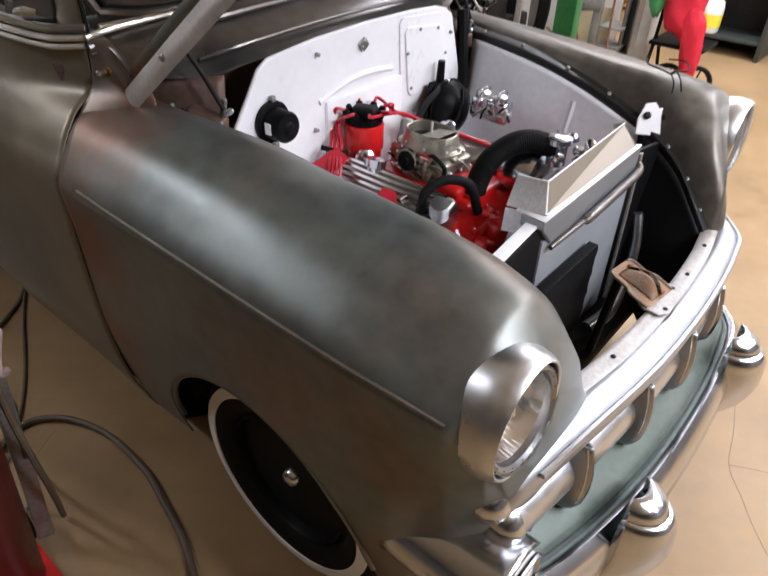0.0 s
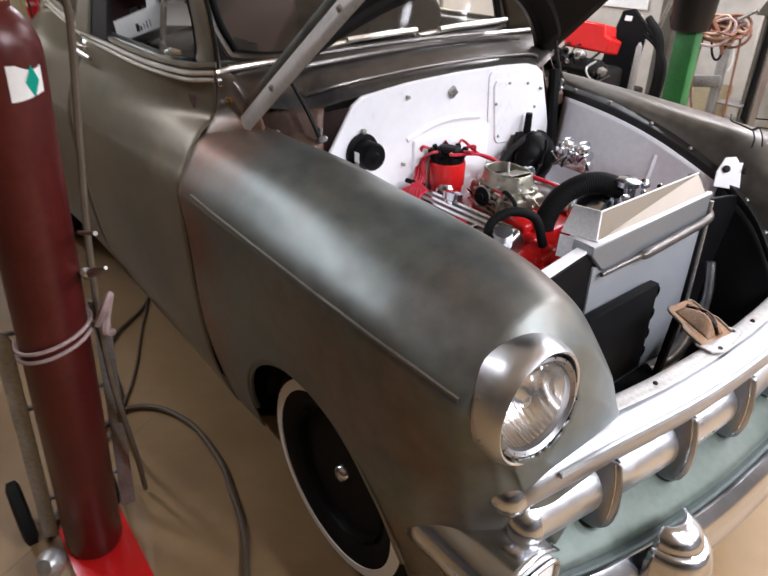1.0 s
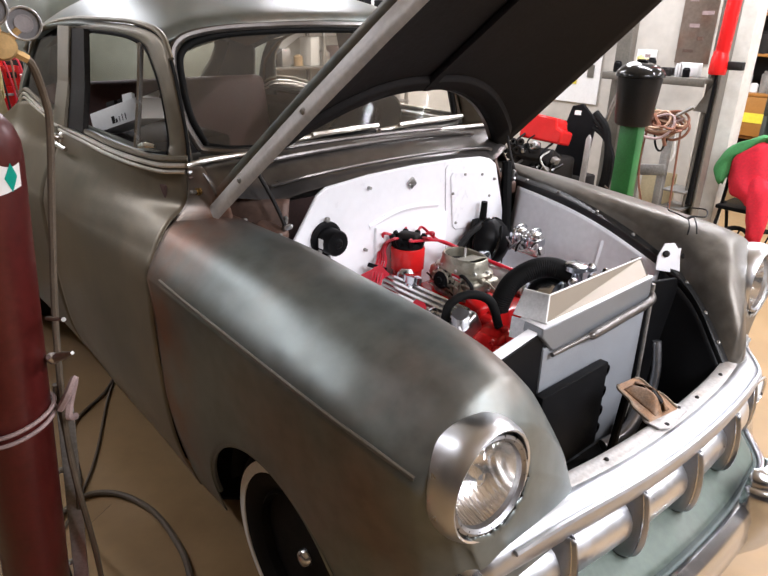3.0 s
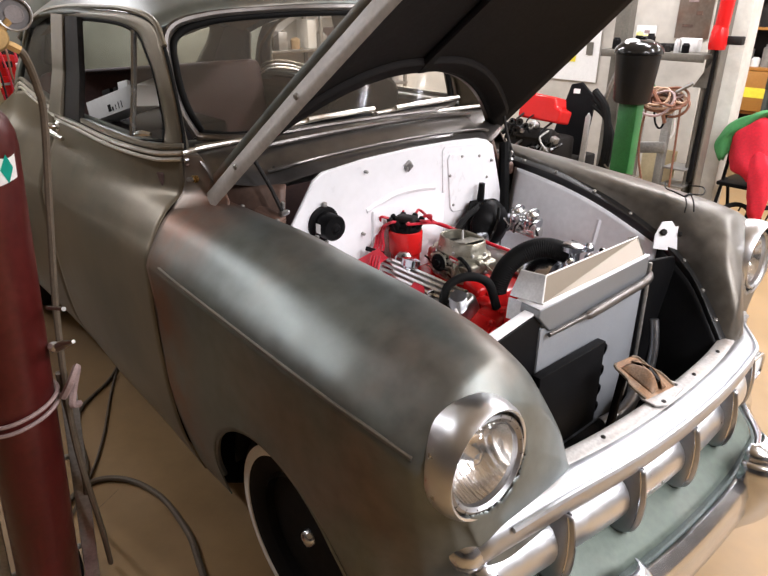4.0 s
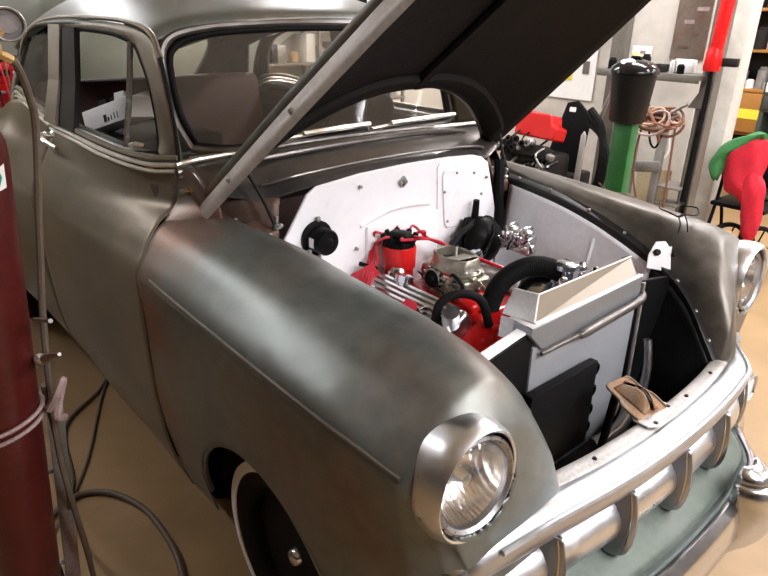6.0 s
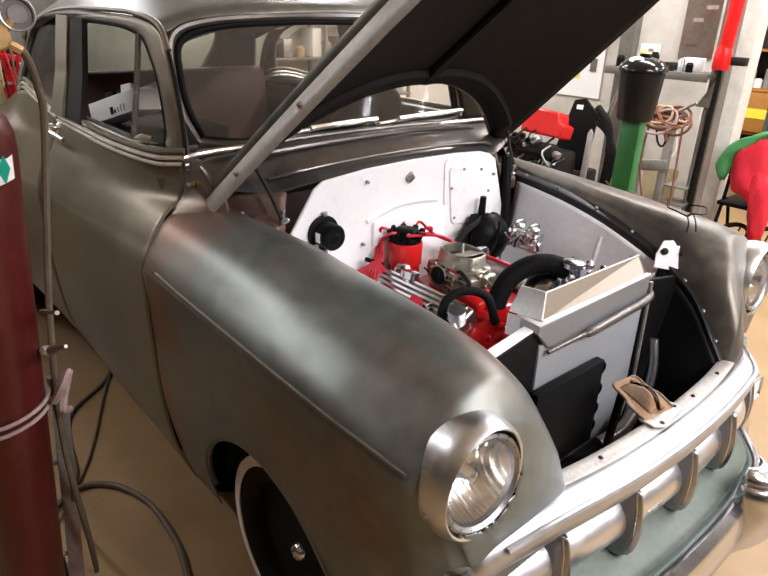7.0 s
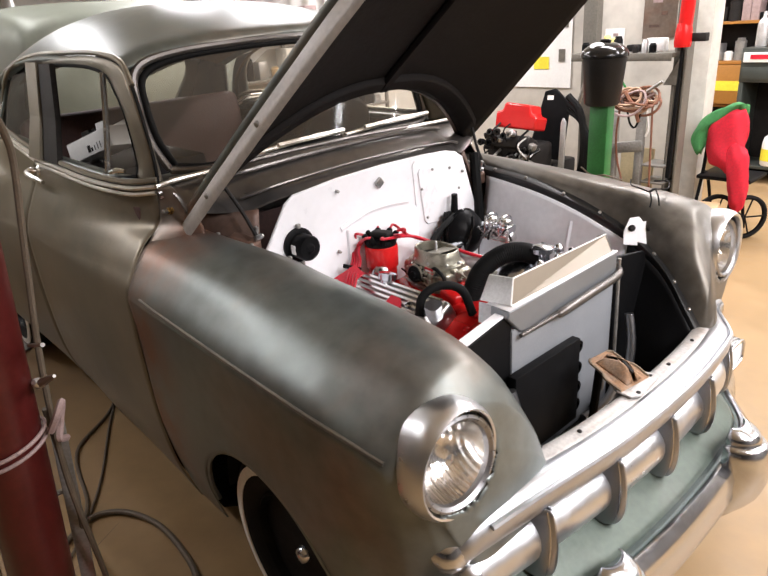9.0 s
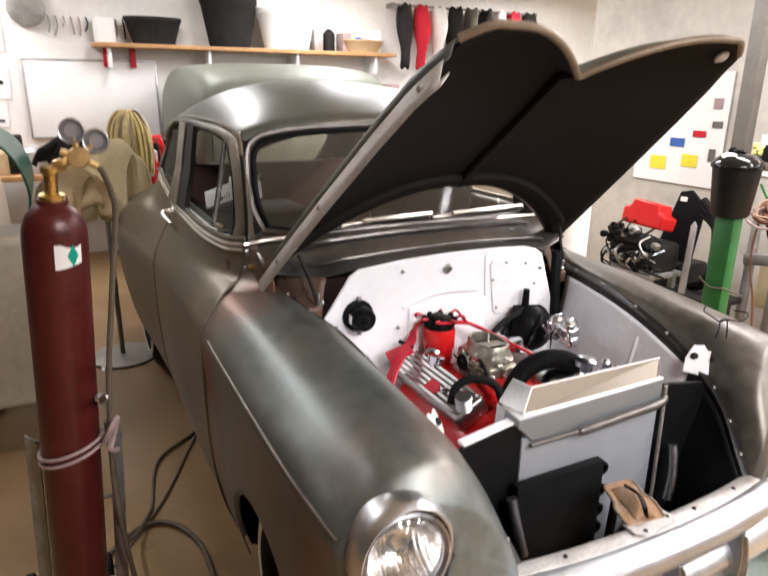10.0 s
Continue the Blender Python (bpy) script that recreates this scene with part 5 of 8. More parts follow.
for s in (-1, 1):
    sp = part("radiator_support", poly_bm([(s * 0.25, 0.32), (s * 0.25, 0.93), (s * 0.30, 0.925), (s * 0.44, 0.90), (s * 0.50, 0.78), (s * 0.49, 0.5), (s * 0.45, 0.32)], 0.012, Matrix(((0, 0, 1, 0.352), (1, 0, 0, 0), (0, 1, 0, 0), (0, 0, 0, 1)))), M["satin"], car, "black radiator support panel", bevel=0.003)
    if s < 0:
        part("support_lip", box_bm(0.03, 0.19, 0.012, (0.345, s * 0.335, 0.918), pose(0, 0, 0, 9, 0, 0), 0.003), M["white"], sp, "white painted support lip")
    bm0 = aim((0.315, s * 0.492, 0.945), (0.62, -0.68 * (1 if s > 0 else -1), 0.38), 0)
    part("support_bracket", poly_bm([(-0.055, -0.045), (0.045, -0.055), (0.06, -0.01), (0.045, 0.035), (0.012, 0.028), (0.0, 0.045), (-0.03, 0.042), (-0.05, 0.0)], 0.006, bm0), M["white"], sp, "white painted bracket", bevel=0.002)
    for dx, dy in ((-0.025, 0.008), (0.03, 0.004)):
        part("bracket_bolt", lathe_bm([(0.011, 0.004), (0.011, 0.012), (0.006, 0.016), (0, 0.016)], 10, bm0 @ pose(dx, dy, 0)), M["dark"], sp)
    if s > 0:
        part("support_brace", tube_bm([(0.375, s * 0.26, 0.93), (0.38, s * 0.262, 0.6), (0.38, s * 0.26, 0.4)], 0.006, 8), M["steel"], sp)
    part("hydraulic_line", tube_bm([(0.43, s * 0.27, 0.58), (0.42, s * 0.29, 0.66), (0.40, s * 0.30, 0.74)], 0.014, 10), M["chrome2"], sp)
part("lower_crossmember", box_bm(0.10, 1.0, 0.06, (0.42, 0, 0.42), None, 0.015), M["body_in"], car)
part("bay_floor", box_bm(0.9, 1.0, 0.01, (-0.02, 0, 0.36), None), M["body_in"], car)
part("drain_tube", tube_bm([(0.43, 0.02, 0.50), (0.45, 0.10, 0.52), (0.44, 0.19, 0.55)], 0.02, 12), M["cowl"], car)
# hood latch on the ledge
LM = pose(0.475, -0.010, 0.748, 0, 17, -8)
lt = part("hood_latch", poly_bm([(0.0, -0.038), (0.012, -0.050), (0.055, -0.052), (0.075, -0.062), (0.128, -0.060), (0.138, -0.048), (0.138, 0.046), (0.126, 0.058), (0.08, 0.060), (0.055, 0.048), (0.012, 0.046), (0.0, 0.034)], 0.005, LM), M["rust"], car, "rusty and cream hood latch bracket", bevel=0.002)
part("latch_foot", poly_bm([(0.562, -0.078), (0.575, 0.046), (0.606, 0.054), (0.625, 0.04), (0.636, -0.068), (0.618, -0.092), (0.58, -0.092)], 0.006, pose(0, 0, 0.709)), M["cream"], lt, "cream painted latch foot", bevel=0.002)
# raised throat of the latch: two cheeks meeting at a ridge, its slot a dark insert for the shade inside
for e in (-1, 1):
    part("latch_cheek", grid_bm(surf([[LM @ Vector((u, e * (0.034 - 0.10 * max(0, u - 0.06)), 0.006)), LM @ Vector((u, e * 0.020, 0.006 + 0.6 * h)), LM @ Vector((u, e * 0.006, 0.006 + h))] for u, h in ((0.020, 0.004), (0.045, 0.022), (0.075, 0.034), (0.100, 0.026), (0.122, 0.004))], 12, 8)), M["rust"], lt, solid=0.003)
part("latch_slot", box_bm(0.040, 0.011, 0.012, (0, 0, 0), LM @ pose(0.088, 0, 0.032, 0, 12, 0), 0.003), M["dark"], lt)
part("latch_slot", box_bm(0.030, 0.008, 0.003, (0, 0, 0), LM @ pose(0.028, 0.022, 0.0065, 0, 0, 25), 0.001), M["dark"], lt)
part("latch_rib", tube_bm([LM @ Vector(p) for p in ((0.002, -0.036, 0.004), (0.014, -0.048, 0.005), (0.055, -0.050, 0.005), (0.076, -0.060, 0.005), (0.126, -0.058, 0.005))], 0.004, 6), M["lip_brown"], lt)
part("latch_rib", tube_bm([LM @ Vector(p) for p in ((0.002, 0.032, 0.004), (0.014, 0.044, 0.005), (0.055, 0.046, 0.005), (0.080, 0.058, 0.005), (0.126, 0.056, 0.005))], 0.004, 6), M["lip_brown"], lt)
part("latch_post", tube_bm([(0.490, -0.02, 0.742), (0.475, -0.01, 0.60), (0.46, 0, 0.45)], 0.012, 8), M["black"], lt)
part("latch_pin", tube_bm([(0.49, 0.03, 0.735), (0.465, 0.055, 0.70), (0.45, 0.06, 0.60)], 0.010, 8), M["steel"], lt)
# latch holes: dark discs in place of shaded openings
for x, y in ((0.604, 0.036), (0.622, -0.060)):
    part("latch_hole", lathe_bm([(0.006, 0), (0.006, 0.0075)], 12, pose(x, y, 0.709)), M["dark"], lt)

# engine
eng = part("engine_block", box_bm(0.50, 0.30, 0.30, (-0.08, 0.0, 0.58), None, 0.03), M["red"], car, "red-painted small V8 engine")
for s in (-1, 1):
    part("cylinder_head", box_bm(0.48, 0.15, 0.12, (-0.09, s * 0.17, 0.70), pose(0, 0, 0, -s * 42, 0, 0), 0.012), M["red"], eng)
    vc = part("valve_cover", box_bm(0.46, 0.115, 0.07, (-0.15, s * 0.200, 0.798), pose(0, 0, 0, -s * 30, 0, 0), 0.015, 3), M["alu"], eng, "finned polished aluminium valve cover")
    for k in range(6):
        b = box_bm(0.42, 0.008, 0.013, (0, 0, 0), pose(-0.15, s * 0.200, 0.798, -s * 30, 0, 0) @ pose(0, (k - 2.5) * 0.018, 0.040))
        part("cover_fin", b, M["polished"], eng)
    part("cover_badge", poly_bm([(-0.03, -0.02), (0.03, -0.02), (0.03, 0.0), (0.01, 0.02), (-0.03, 0.02)], 0.004, pose(-0.15, s * 0.200, 0.798, -s * 30, 0, 0) @ pose(0.06, 0.02 * s, 0.048)), M["redlead"], eng)
    part("cover_bolt", lathe_bm([(0.012, 0), (0.012, 0.012), (0.005, 0.016)], 12, pose(-0.15, s * 0.200, 0.798, -s * 30, 0, 0) @ pose(0.11, 0.01 * s, 0.04)), M["chrome"], eng)
    part("breather", lathe_bm([(0.022, 0), (0.022, 0.03), (0.03, 0.033), (0.03, 0.055), (0.015, 0.06), (0, 0.06)], 20, aim((-0.20, s * 0.18, 0.825), (0, s * -0.3, 1))), M["chrome"], eng, "chrome breather cap")
part("intake_manifold", box_bm(0.36, 0.22, 0.08, (-0.10, 0, 0.77), None, 0.025, 3), M["red"], eng)
part("thermostat_housing", lathe_bm([(0.045, 0), (0.048, 0.03), (0.036, 0.055), (0.034, 0.075)], 20, aim((0.05, -0.045, 0.745), (0.05, 0, 1))), M["red"], eng)
part("water_neck", box_bm(0.085, 0.10, 0.075, (0.0, -0.05, 0.805), pose(0, 0, 0, 0, 10, -10), 0.018, 3), M["red"], eng, "glossy red water neck casting")
part("water_pump", lathe_bm([(0.085, 0), (0.085, 0.03), (0.06, 0.05), (0.045, 0.10), (0.05, 0.11)], 24, aim((0.13, -0.02, 0.70), (1, 0, 0))), M["red"], eng)
part("timing_cover", poly_bm([(-0.20, 0.56), (-0.205, 0.70), (-0.16, 0.785), (-0.09, 0.80), (-0.03, 0.775), (0.05, 0.80), (0.10, 0.77), (0.12, 0.66), (0.10, 0.56)], 0.10, pose(0.055, 0, 0) @ XY), M["red"], eng, "lumpy red front casting", bevel=0.016)
for y, z, w, h in ((-0.165, 0.735, 0.05, 0.075), (-0.10, 0.765, 0.055, 0.06), (-0.115, 0.69, 0.06, 0.05), (-0.04, 0.74, 0.06, 0.07), (0.04, 0.765, 0.05, 0.06), (0.075, 0.70, 0.05, 0.08)):
    part("casting_boss", box_bm(0.05, w, h, (0.165, y, z), pose(0, 0, 0, 120 * y, 8, 60 * y), 0.014, 3), M["red"], eng)
for y, z in ((-0.17, 0.78), (-0.115, 0.805), (-0.06, 0.785), (0.02, 0.80), (-0.19, 0.70), (0.07, 0.79)):
    part("casting_bolt", lathe_bm([(0.009, 0), (0.009, 0.012), (0.004, 0.015)], 6, aim((0.135, y, z), (0.8, -0.1, 0.6))), M["red"], eng)
part("pulley", lathe_bm([(0.03, 0), (0.075, 0.0), (0.07, 0.012), (0.078, 0.025), (0.03, 0.025)], 32, aim((0.255, -0.02, 0.70), (1, 0, 0))), M["chrome"], eng)
cb = part("carburettor", box_bm(0.17, 0.125, 0.06, (-0.13, -0.005, 0.845), None, 0.014, 3), M["carb"], eng, "pale olive cast carburettor")
CB = pose(-0.13, -0.005, 0.0, 0, 0, -6)


def oval(rx, ry, z, n=28):
    return [CB @ Vector((rx * math.copysign(abs(math.cos(a)) ** 0.75, math.cos(a)), ry * math.copysign(abs(math.sin(a)) ** 0.75, math.sin(a)), z)) for a in np.linspace(0, 2 * math.pi, n, endpoint=False)]


part("carb_base", grid_bm([oval(*p) for p in ((0.095, 0.078, 0.803), (0.098, 0.08, 0.806), (0.098, 0.08, 0.816), (0.09, 0.072, 0.819), (0.0, 0.0, 0.819))], close_v=True), M["carb"], eng)
part("air_horn", grid_bm([oval(*p) for p in ((0.098, 0.066, 0.874), (0.102, 0.07, 0.88), (0.102, 0.07, 0.893), (0.088, 0.062, 0.899), (0.082, 0.058, 0.914), (0.08, 0.056, 0.934), (0.077, 0.053, 0.937), (0.073, 0.049, 0.934), (0.071, 0.047, 0.905))], close_v=True), M["carb"], eng, "oval cast air horn with an open top")
# dark floor paints the shade down inside the air horn
part("throat_floor", grid_bm([oval(0.0715, 0.0475, 0.906), oval(0.0, 0.0, 0.906)], close_v=True), M["dark"], eng)
part("throat_bridge", box_bm(0.012, 0.094, 0.02, (0, 0, 0), CB @ pose(-0.005, 0, 0.916), 0.004), M["carb"], eng)
part("choke_flap", poly_bm([(-0.008, -0.04), (0.05, -0.038), (0.052, 0.038), (-0.008, 0.04)], 0.003, CB @ pose(0.008, 0, 0.925, 0, -12, 0)), M["carb"], eng, bevel=0.001)
part("air_stud", lathe_bm([(0.004, 0.90), (0.004, 0.955), (0.002, 0.958)], 8, CB), M["alu_dull"], eng)
for dx in (-0.085, 0.085):
    part("float_bowl", box_bm(0.052, 0.118, 0.062, (0, 0, 0), CB @ pose(dx, 0, 0.852), 0.014, 3), M["carb"], eng, "cast float bowl")
    for dy in (-0.042, 0.0, 0.042):
        part("bowl_screw", lathe_bm([(0.007, 0), (0.007, 0.008), (0.003, 0.011)], 8, aim(CB @ Vector((dx * 1.3, dy, 0.85)), (math.copysign(1, dx), 0, 0.1))), M["alu_dull"], eng)
for k, dx in enumerate((-0.055, -0.02, 0.02, 0.05)):
    part("body_rib", tube_bm([CB @ Vector((dx, -0.066, 0.82)), CB @ Vector((dx, -0.071, 0.85)), CB @ Vector((dx, -0.068, 0.878))], 0.009 + 0.003 * (k % 2), 8), M["carb"], eng)
part("choke_housing", lathe_bm([(0.030, 0), (0.030, 0.016), (0.026, 0.022), (0.012, 0.024), (0.010, 0.030), (0, 0.030)], 24, aim((-0.150, -0.075, 0.862), (0.1, -1, 0.1))), M["black"], eng, "round black choke housing")
part("choke_ring", tube_bm([Vector((-0.150, -0.088, 0.862)) + Vector((0.031 * math.cos(a), 0, 0.031 * math.sin(a))) for a in np.linspace(0, 2 * math.pi, 16)], 0.0035, 6, n=30), M["carb"], eng)
part("carb_tag", box_bm(0.040, 0.005, 0.018, (0, 0, 0), CB @ pose(0.045, -0.073, 0.886), 0.002), M["redlead"], eng, "small red name tag")
part("tag_mark", box_bm(0.026, 0.002, 0.005, (0, 0, 0), CB @ pose(0.045, -0.0765, 0.886)), M["paper"], eng)
for k in range(8):
    a = 2 * math.pi * k / 8 + 0.3
    part("carb_screw", lathe_bm([(0.006, 0), (0.006, 0.010), (0.003, 0.013)], 8, aim(CB @ Vector((0.093 * math.cos(a), 0.062 * math.sin(a), 0.892)), (0, 0, 1))), M["alu_dull"], eng)
rc = random.Random(9)
for k in range(84):
    a = rc.uniform(-0.9 * math.pi, 0.2 * math.pi)
    p = CB @ Vector((0.105 * math.cos(a) * rc.uniform(0.9, 1.05), 0.080 * math.sin(a) * rc.uniform(0.92, 1.08), rc.uniform(0.818, 0.885)))
    mm = aim(p, (math.cos(a), math.sin(a), rc.uniform(-0.2, 0.8)), rc.uniform(0, 90))
    m0 = M[rc.choice(["carb", "alu_dull", "carb", "chrome2", "carb", "dark"])]
    if k % 3 == 0:
        part("carb_fitting", lathe_bm([(0.008, -0.008), (0.009, 0.004), (0.006, 0.010), (0.004, 0.015), (0, 0.016)], 10, mm), m0, eng)
    elif k % 3 == 1:
        part("carb_lug", box_bm(rc.uniform(0.014, 0.03), rc.uniform(0.01, 0.02), rc.uniform(0.008, 0.014), (0, 0, 0), mm, 0.003), m0, eng)
    else:
        q = p + Vector((rc.uniform(-0.05, 0.05), rc.uniform(-0.012, 0.0), rc.uniform(-0.02, 0.02)))
        part("carb_linkage", tube_bm([p, (p + q) / 2 + Vector((0, -0.006, 0.008)), q], 0.003, 6), m0, eng)
part("fuel_line", tube_bm([(-0.03, -0.08, 0.84), (-0.02, -0.09, 0.88), (-0.06, -0.085, 0.90), (-0.09, -0.07, 0.885)], 0.006, 8), M["rubber"], eng)
DX, DY = -0.315, -0.085
ds = part("distributor_cap", lathe_bm([(0.046, 0.80), (0.05, 0.812), (0.05, 0.85), (0.056, 0.856), (0.058, 0.925), (0.055, 0.932), (0.0, 0.932)], 32, pose(DX, DY, 0)), M["red"], eng, "tall red distributor cap")
part("cap_top", lathe_bm([(0.052, 0.932), (0.054, 0.938), (0.050, 0.950), (0.03, 0.956), (0, 0.957)], 28, pose(DX, DY, 0)), M["black"], eng, "black distributor top")
part("coil_cover", box_bm(0.070, 0.045, 0.026, (DX + 0.004, DY, 0.967), pose(0, 0, 0, 0, 0, 20), 0.009, 3), M["dark"], eng, "dark grey coil cover")
part("vacuum_can", lathe_bm([(0.012, 0), (0.028, 0.004), (0.030, 0.012), (0.026, 0.020), (0.010, 0.026), (0.006, 0.032), (0, 0.032)], 24, aim((DX + 0.052, DY - 0.055, 0.852), (0.75, -0.62, 0.25))), M["chrome"], eng, "bright round vacuum canister")
part("hold_down", tube_bm([(DX - 0.06, DY - 0.08, 0.90), (DX - 0.07, DY - 0.09, 0.86), (DX - 0.055, DY - 0.09, 0.80)], 0.007, 8), M["black"], eng)
for k in range(8):
    a = 2 * math.pi * k / 8 + 0.2
    part("plug_tower", lathe_bm([(0.011, 0), (0.012, 0.022), (0.009, 0.034), (0.006, 0.036)], 10, aim((DX + 0.043 * math.cos(a), DY + 0.043 * math.sin(a), 0.940), (math.cos(a) * 0.45, math.sin(a) * 0.45, 1))), M["black"], eng)
    x1 = -0.27 + 0.10 * (k % 4)
    p0 = Vector((DX + 0.058 * math.cos(a), DY + 0.058 * math.sin(a), 0.972))
    p1 = p0 + Vector((0.026 * math.cos(a), 0.026 * math.sin(a), 0.004))
    j = 0.0135 * (k % 4)
    if k in (3, 4, 5, 6):
        route = [(DX - 0.075 + j, DY - 0.055 - 0.3 * j, 0.935), (-0.352 + j, -0.185, 0.898), (-0.318 + j, -0.225, 0.886), (-0.272 + j, -0.275, 0.876), (-0.235 + j, -0.325, 0.835), (-0.21 + 1.5 * j, -0.37, 0.75)]
    else:
        route = [(-0.29 + 0.010 * (k % 4), 0.01, 0.945), (-0.28 + 0.02 * (k % 4), 0.10, 0.900), (x1 - 0.02, 0.20, 0.84), (x1, 0.28, 0.78)]
    part("plug_lead", tube_bm([p0, p1] + route, 0.0048, 6), M["redlead"], eng, "red spark plug lead")
part("lead_guide", poly_bm([(-0.034, -0.045), (0.034, -0.045), (0.030, 0.045), (-0.030, 0.045)], 0.005, aim((-0.282, -0.262, 0.873), (0.15, -0.45, 0.9), -32)), M["redlead"], eng, "flat red guide holding the plug leads", bevel=0.002)
part("lead_comb", box_bm(0.075, 0.010, 0.014, (-0.312, -0.222, 0.888), pose(0, 0, 0, -20, 0, 10), 0.002), M["black"], eng)
hose = part("radiator_hose", tube_bm([(0.055, -0.045, 0.80), (0.058, -0.038, 0.85), (0.07, -0.01, 0.905), (0.10, 0.035, 0.943), (0.14, 0.075, 0.955), (0.20, 0.105, 0.945)], 0.030, 14, n=90, ribs=0.0014), M["rubber"], eng, "ribbed black radiator hose")
alt = part("alternator", lathe_bm([(0.02, -0.01), (0.06, 0.0), (0.068, 0.015), (0.068, 0.085), (0.06, 0.10), (0.02, 0.105)], 32, aim((0.07, 0.10, 0.855), (1, 0, 0))), M["chrome"], eng, "chrome alternator")
part("oil_filler", lathe_bm([(0.020, 0), (0.026, 0.005), (0.020, 0.010), (0.026, 0.016), (0.020, 0.022), (0.026, 0.028), (0.020, 0.034), (0.026, 0.040), (0.020, 0.046), (0.024, 0.052), (0, 0.054)], 20, aim((0.065, -0.225, 0.82), (0.2, -0.3, 1))), M["chrome2"], eng, "ribbed chrome oil filler")
part("bypass_hose", tube_bm([(0.02, -0.245, 0.82), (0.02, -0.225, 0.875), (0.045, -0.175, 0.90), (0.085, -0.125, 0.88), (0.11, -0.105, 0.80)], 0.0135, 10), M["rubber"], eng)
part("alternator_bracket", tube_bm([(0.15, 0.02, 0.80), (0.17, 0.08, 0.86), (0.19, 0.16, 0.90)], 0.010, 8), M["alu_dull"], eng)
# brake booster and master cylinder
bo = part("brake_booster", lathe_bm([(0.04, 0), (0.084, 0.01), (0.090, 0.035), (0.085, 0.048), (0.090, 0.060), (0.078, 0.085), (0.045, 0.105), (0.03, 0.115), (0, 0.115)], 40, aim((-0.36, 0.335, 0.858), (1, -0.05, 0.06))), M["satin"], car, "black brake booster on the firewall")
MC = Vector((-0.145, 0.338, 0.882))
part("master_cylinder", box_bm(0.14, 0.052, 0.040, tuple(MC), None, 0.013, 3), M["polished"], bo, "chrome master cylinder")
part("reservoir", box_bm(0.125, 0.058, 0.034, tuple(MC + Vector((0, 0, 0.032))), None, 0.010, 3), M["chrome"], bo)
for dx in (-0.032, 0.032):
    part("reservoir_cap", lathe_bm([(0.027, 0), (0.028, 0.012), (0.024, 0.020), (0.010, 0.024), (0, 0.025)], 20, aim(MC + Vector((dx, 0, 0.046)), (0, 0, 1))), M["polished"], bo)
    part("cap_bail", tube_bm([MC + Vector((dx, -0.038, 0.01)), MC + Vector((dx, -0.034, 0.066)), MC + Vector((dx, 0, 0.076)), MC + Vector((dx, 0.034, 0.066)), MC + Vector((dx, 0.038, 0.01))], 0.0035, 6, n=18), M["chrome"], bo)
for k in range(9):
    p = MC + Vector((-0.06 + 0.12 * rc.random(), -0.045 + 0.02 * rc.random(), 0.01 + 0.04 * rc.random()))
    part("brake_fitting", tube_bm([p, p + Vector((rc.uniform(-0.03, 0.03), -0.012, 0.018)), p + Vector((rc.uniform(-0.05, 0.05), -0.006, -0.02))], 0.004, 6), M[rc.choice(["chrome", "chrome2", "alu_dull", "dark"])], bo)
part("booster_rim", tube_bm([(-0.312, 0.333 + 0.091 * math.cos(a), 0.861 + 0.091 * math.sin(a)) for a in np.linspace(0, 2 * math.pi, 24)], 0.005, 6, n=48), M["gloss"], bo)
part("booster_strap", tube_bm([(-0.255, 0.325, 0.935), (-0.235, 0.30, 0.905), (-0.232, 0.275, 0.86), (-0.245, 0.262, 0.82)], 0.006, 6, n=16), M["gloss"], bo)
part("check_valve", tube_bm([(-0.345, 0.322, 0.915), (-0.342, 0.322, 0.96), (-0.340, 0.322, 1.012)], 0.015, 10, radii=[0.015, 0.014, 0.012]), M["black"], bo, "black upright check valve")
part("vacuum_hose", tube_bm([(-0.33, 0.305, 0.935), (-0.31, 0.255, 0.93), (-0.30, 0.19, 0.91), (-0.28, 0.115, 0.875), (-0.25, 0.06, 0.85)], 0.011, 8, n=24), M["rubber"], bo)
for k in range(3):
    part("black_hose", tube_bm([(-0.345, 0.30 - 0.012 * k, 0.95), (-0.335, 0.285 - 0.02 * k, 0.90), (-0.33, 0.265 - 0.03 * k, 0.84), (-0.31, 0.25 - 0.03 * k, 0.78)], 0.007, 8, n=18), M["rubber"], bo)
part("harness", tube_bm([(-0.40, 0.51, 1.13), (-0.38, 0.50, 1.0), (-0.36, 0.50, 0.8)], 0.02, 8), M["rubber"], car)

# ---- gas cylinder on its cart ----
cyl = tagged(empty("gas_cylinder", (-0.27, -1.33, FLOOR + 0.09)), "dark maroon gas cylinder strapped to a steel hand cart", "gas cylinder")
# the bottle leans with its cart
lean = Vector((0.159, 0.087, 1.495)).normalized()
side = lean.cross(Vector((1, 0, 0))).normalized()
CM = Matrix((side.cross(lean), side, lean)).transposed().to_4x4()
CM.translation = Vector((-0.429, -1.344, FLOOR + 0.031))
part("cylinder_body", lathe_bm([(0.055, 0), (0.071, 0.01), (0.077, 0.03), (0.077, 1.405), (0.074, 1.435), (0.064, 1.462), (0.047, 1.483), (0.036, 1.492), (0.036, 1.505)], 40, CM), M["maroon"], cyl, "scuffed maroon steel bottle")
vb = part("cylinder_valve", lathe_bm([(0.030, 1.50), (0.030, 1.515), (0.016, 1.52), (0.016, 1.565), (0.022, 1.57), (0.022, 1.585)], 20, CM), M["brass"], cyl, "brass valve")
lab = []
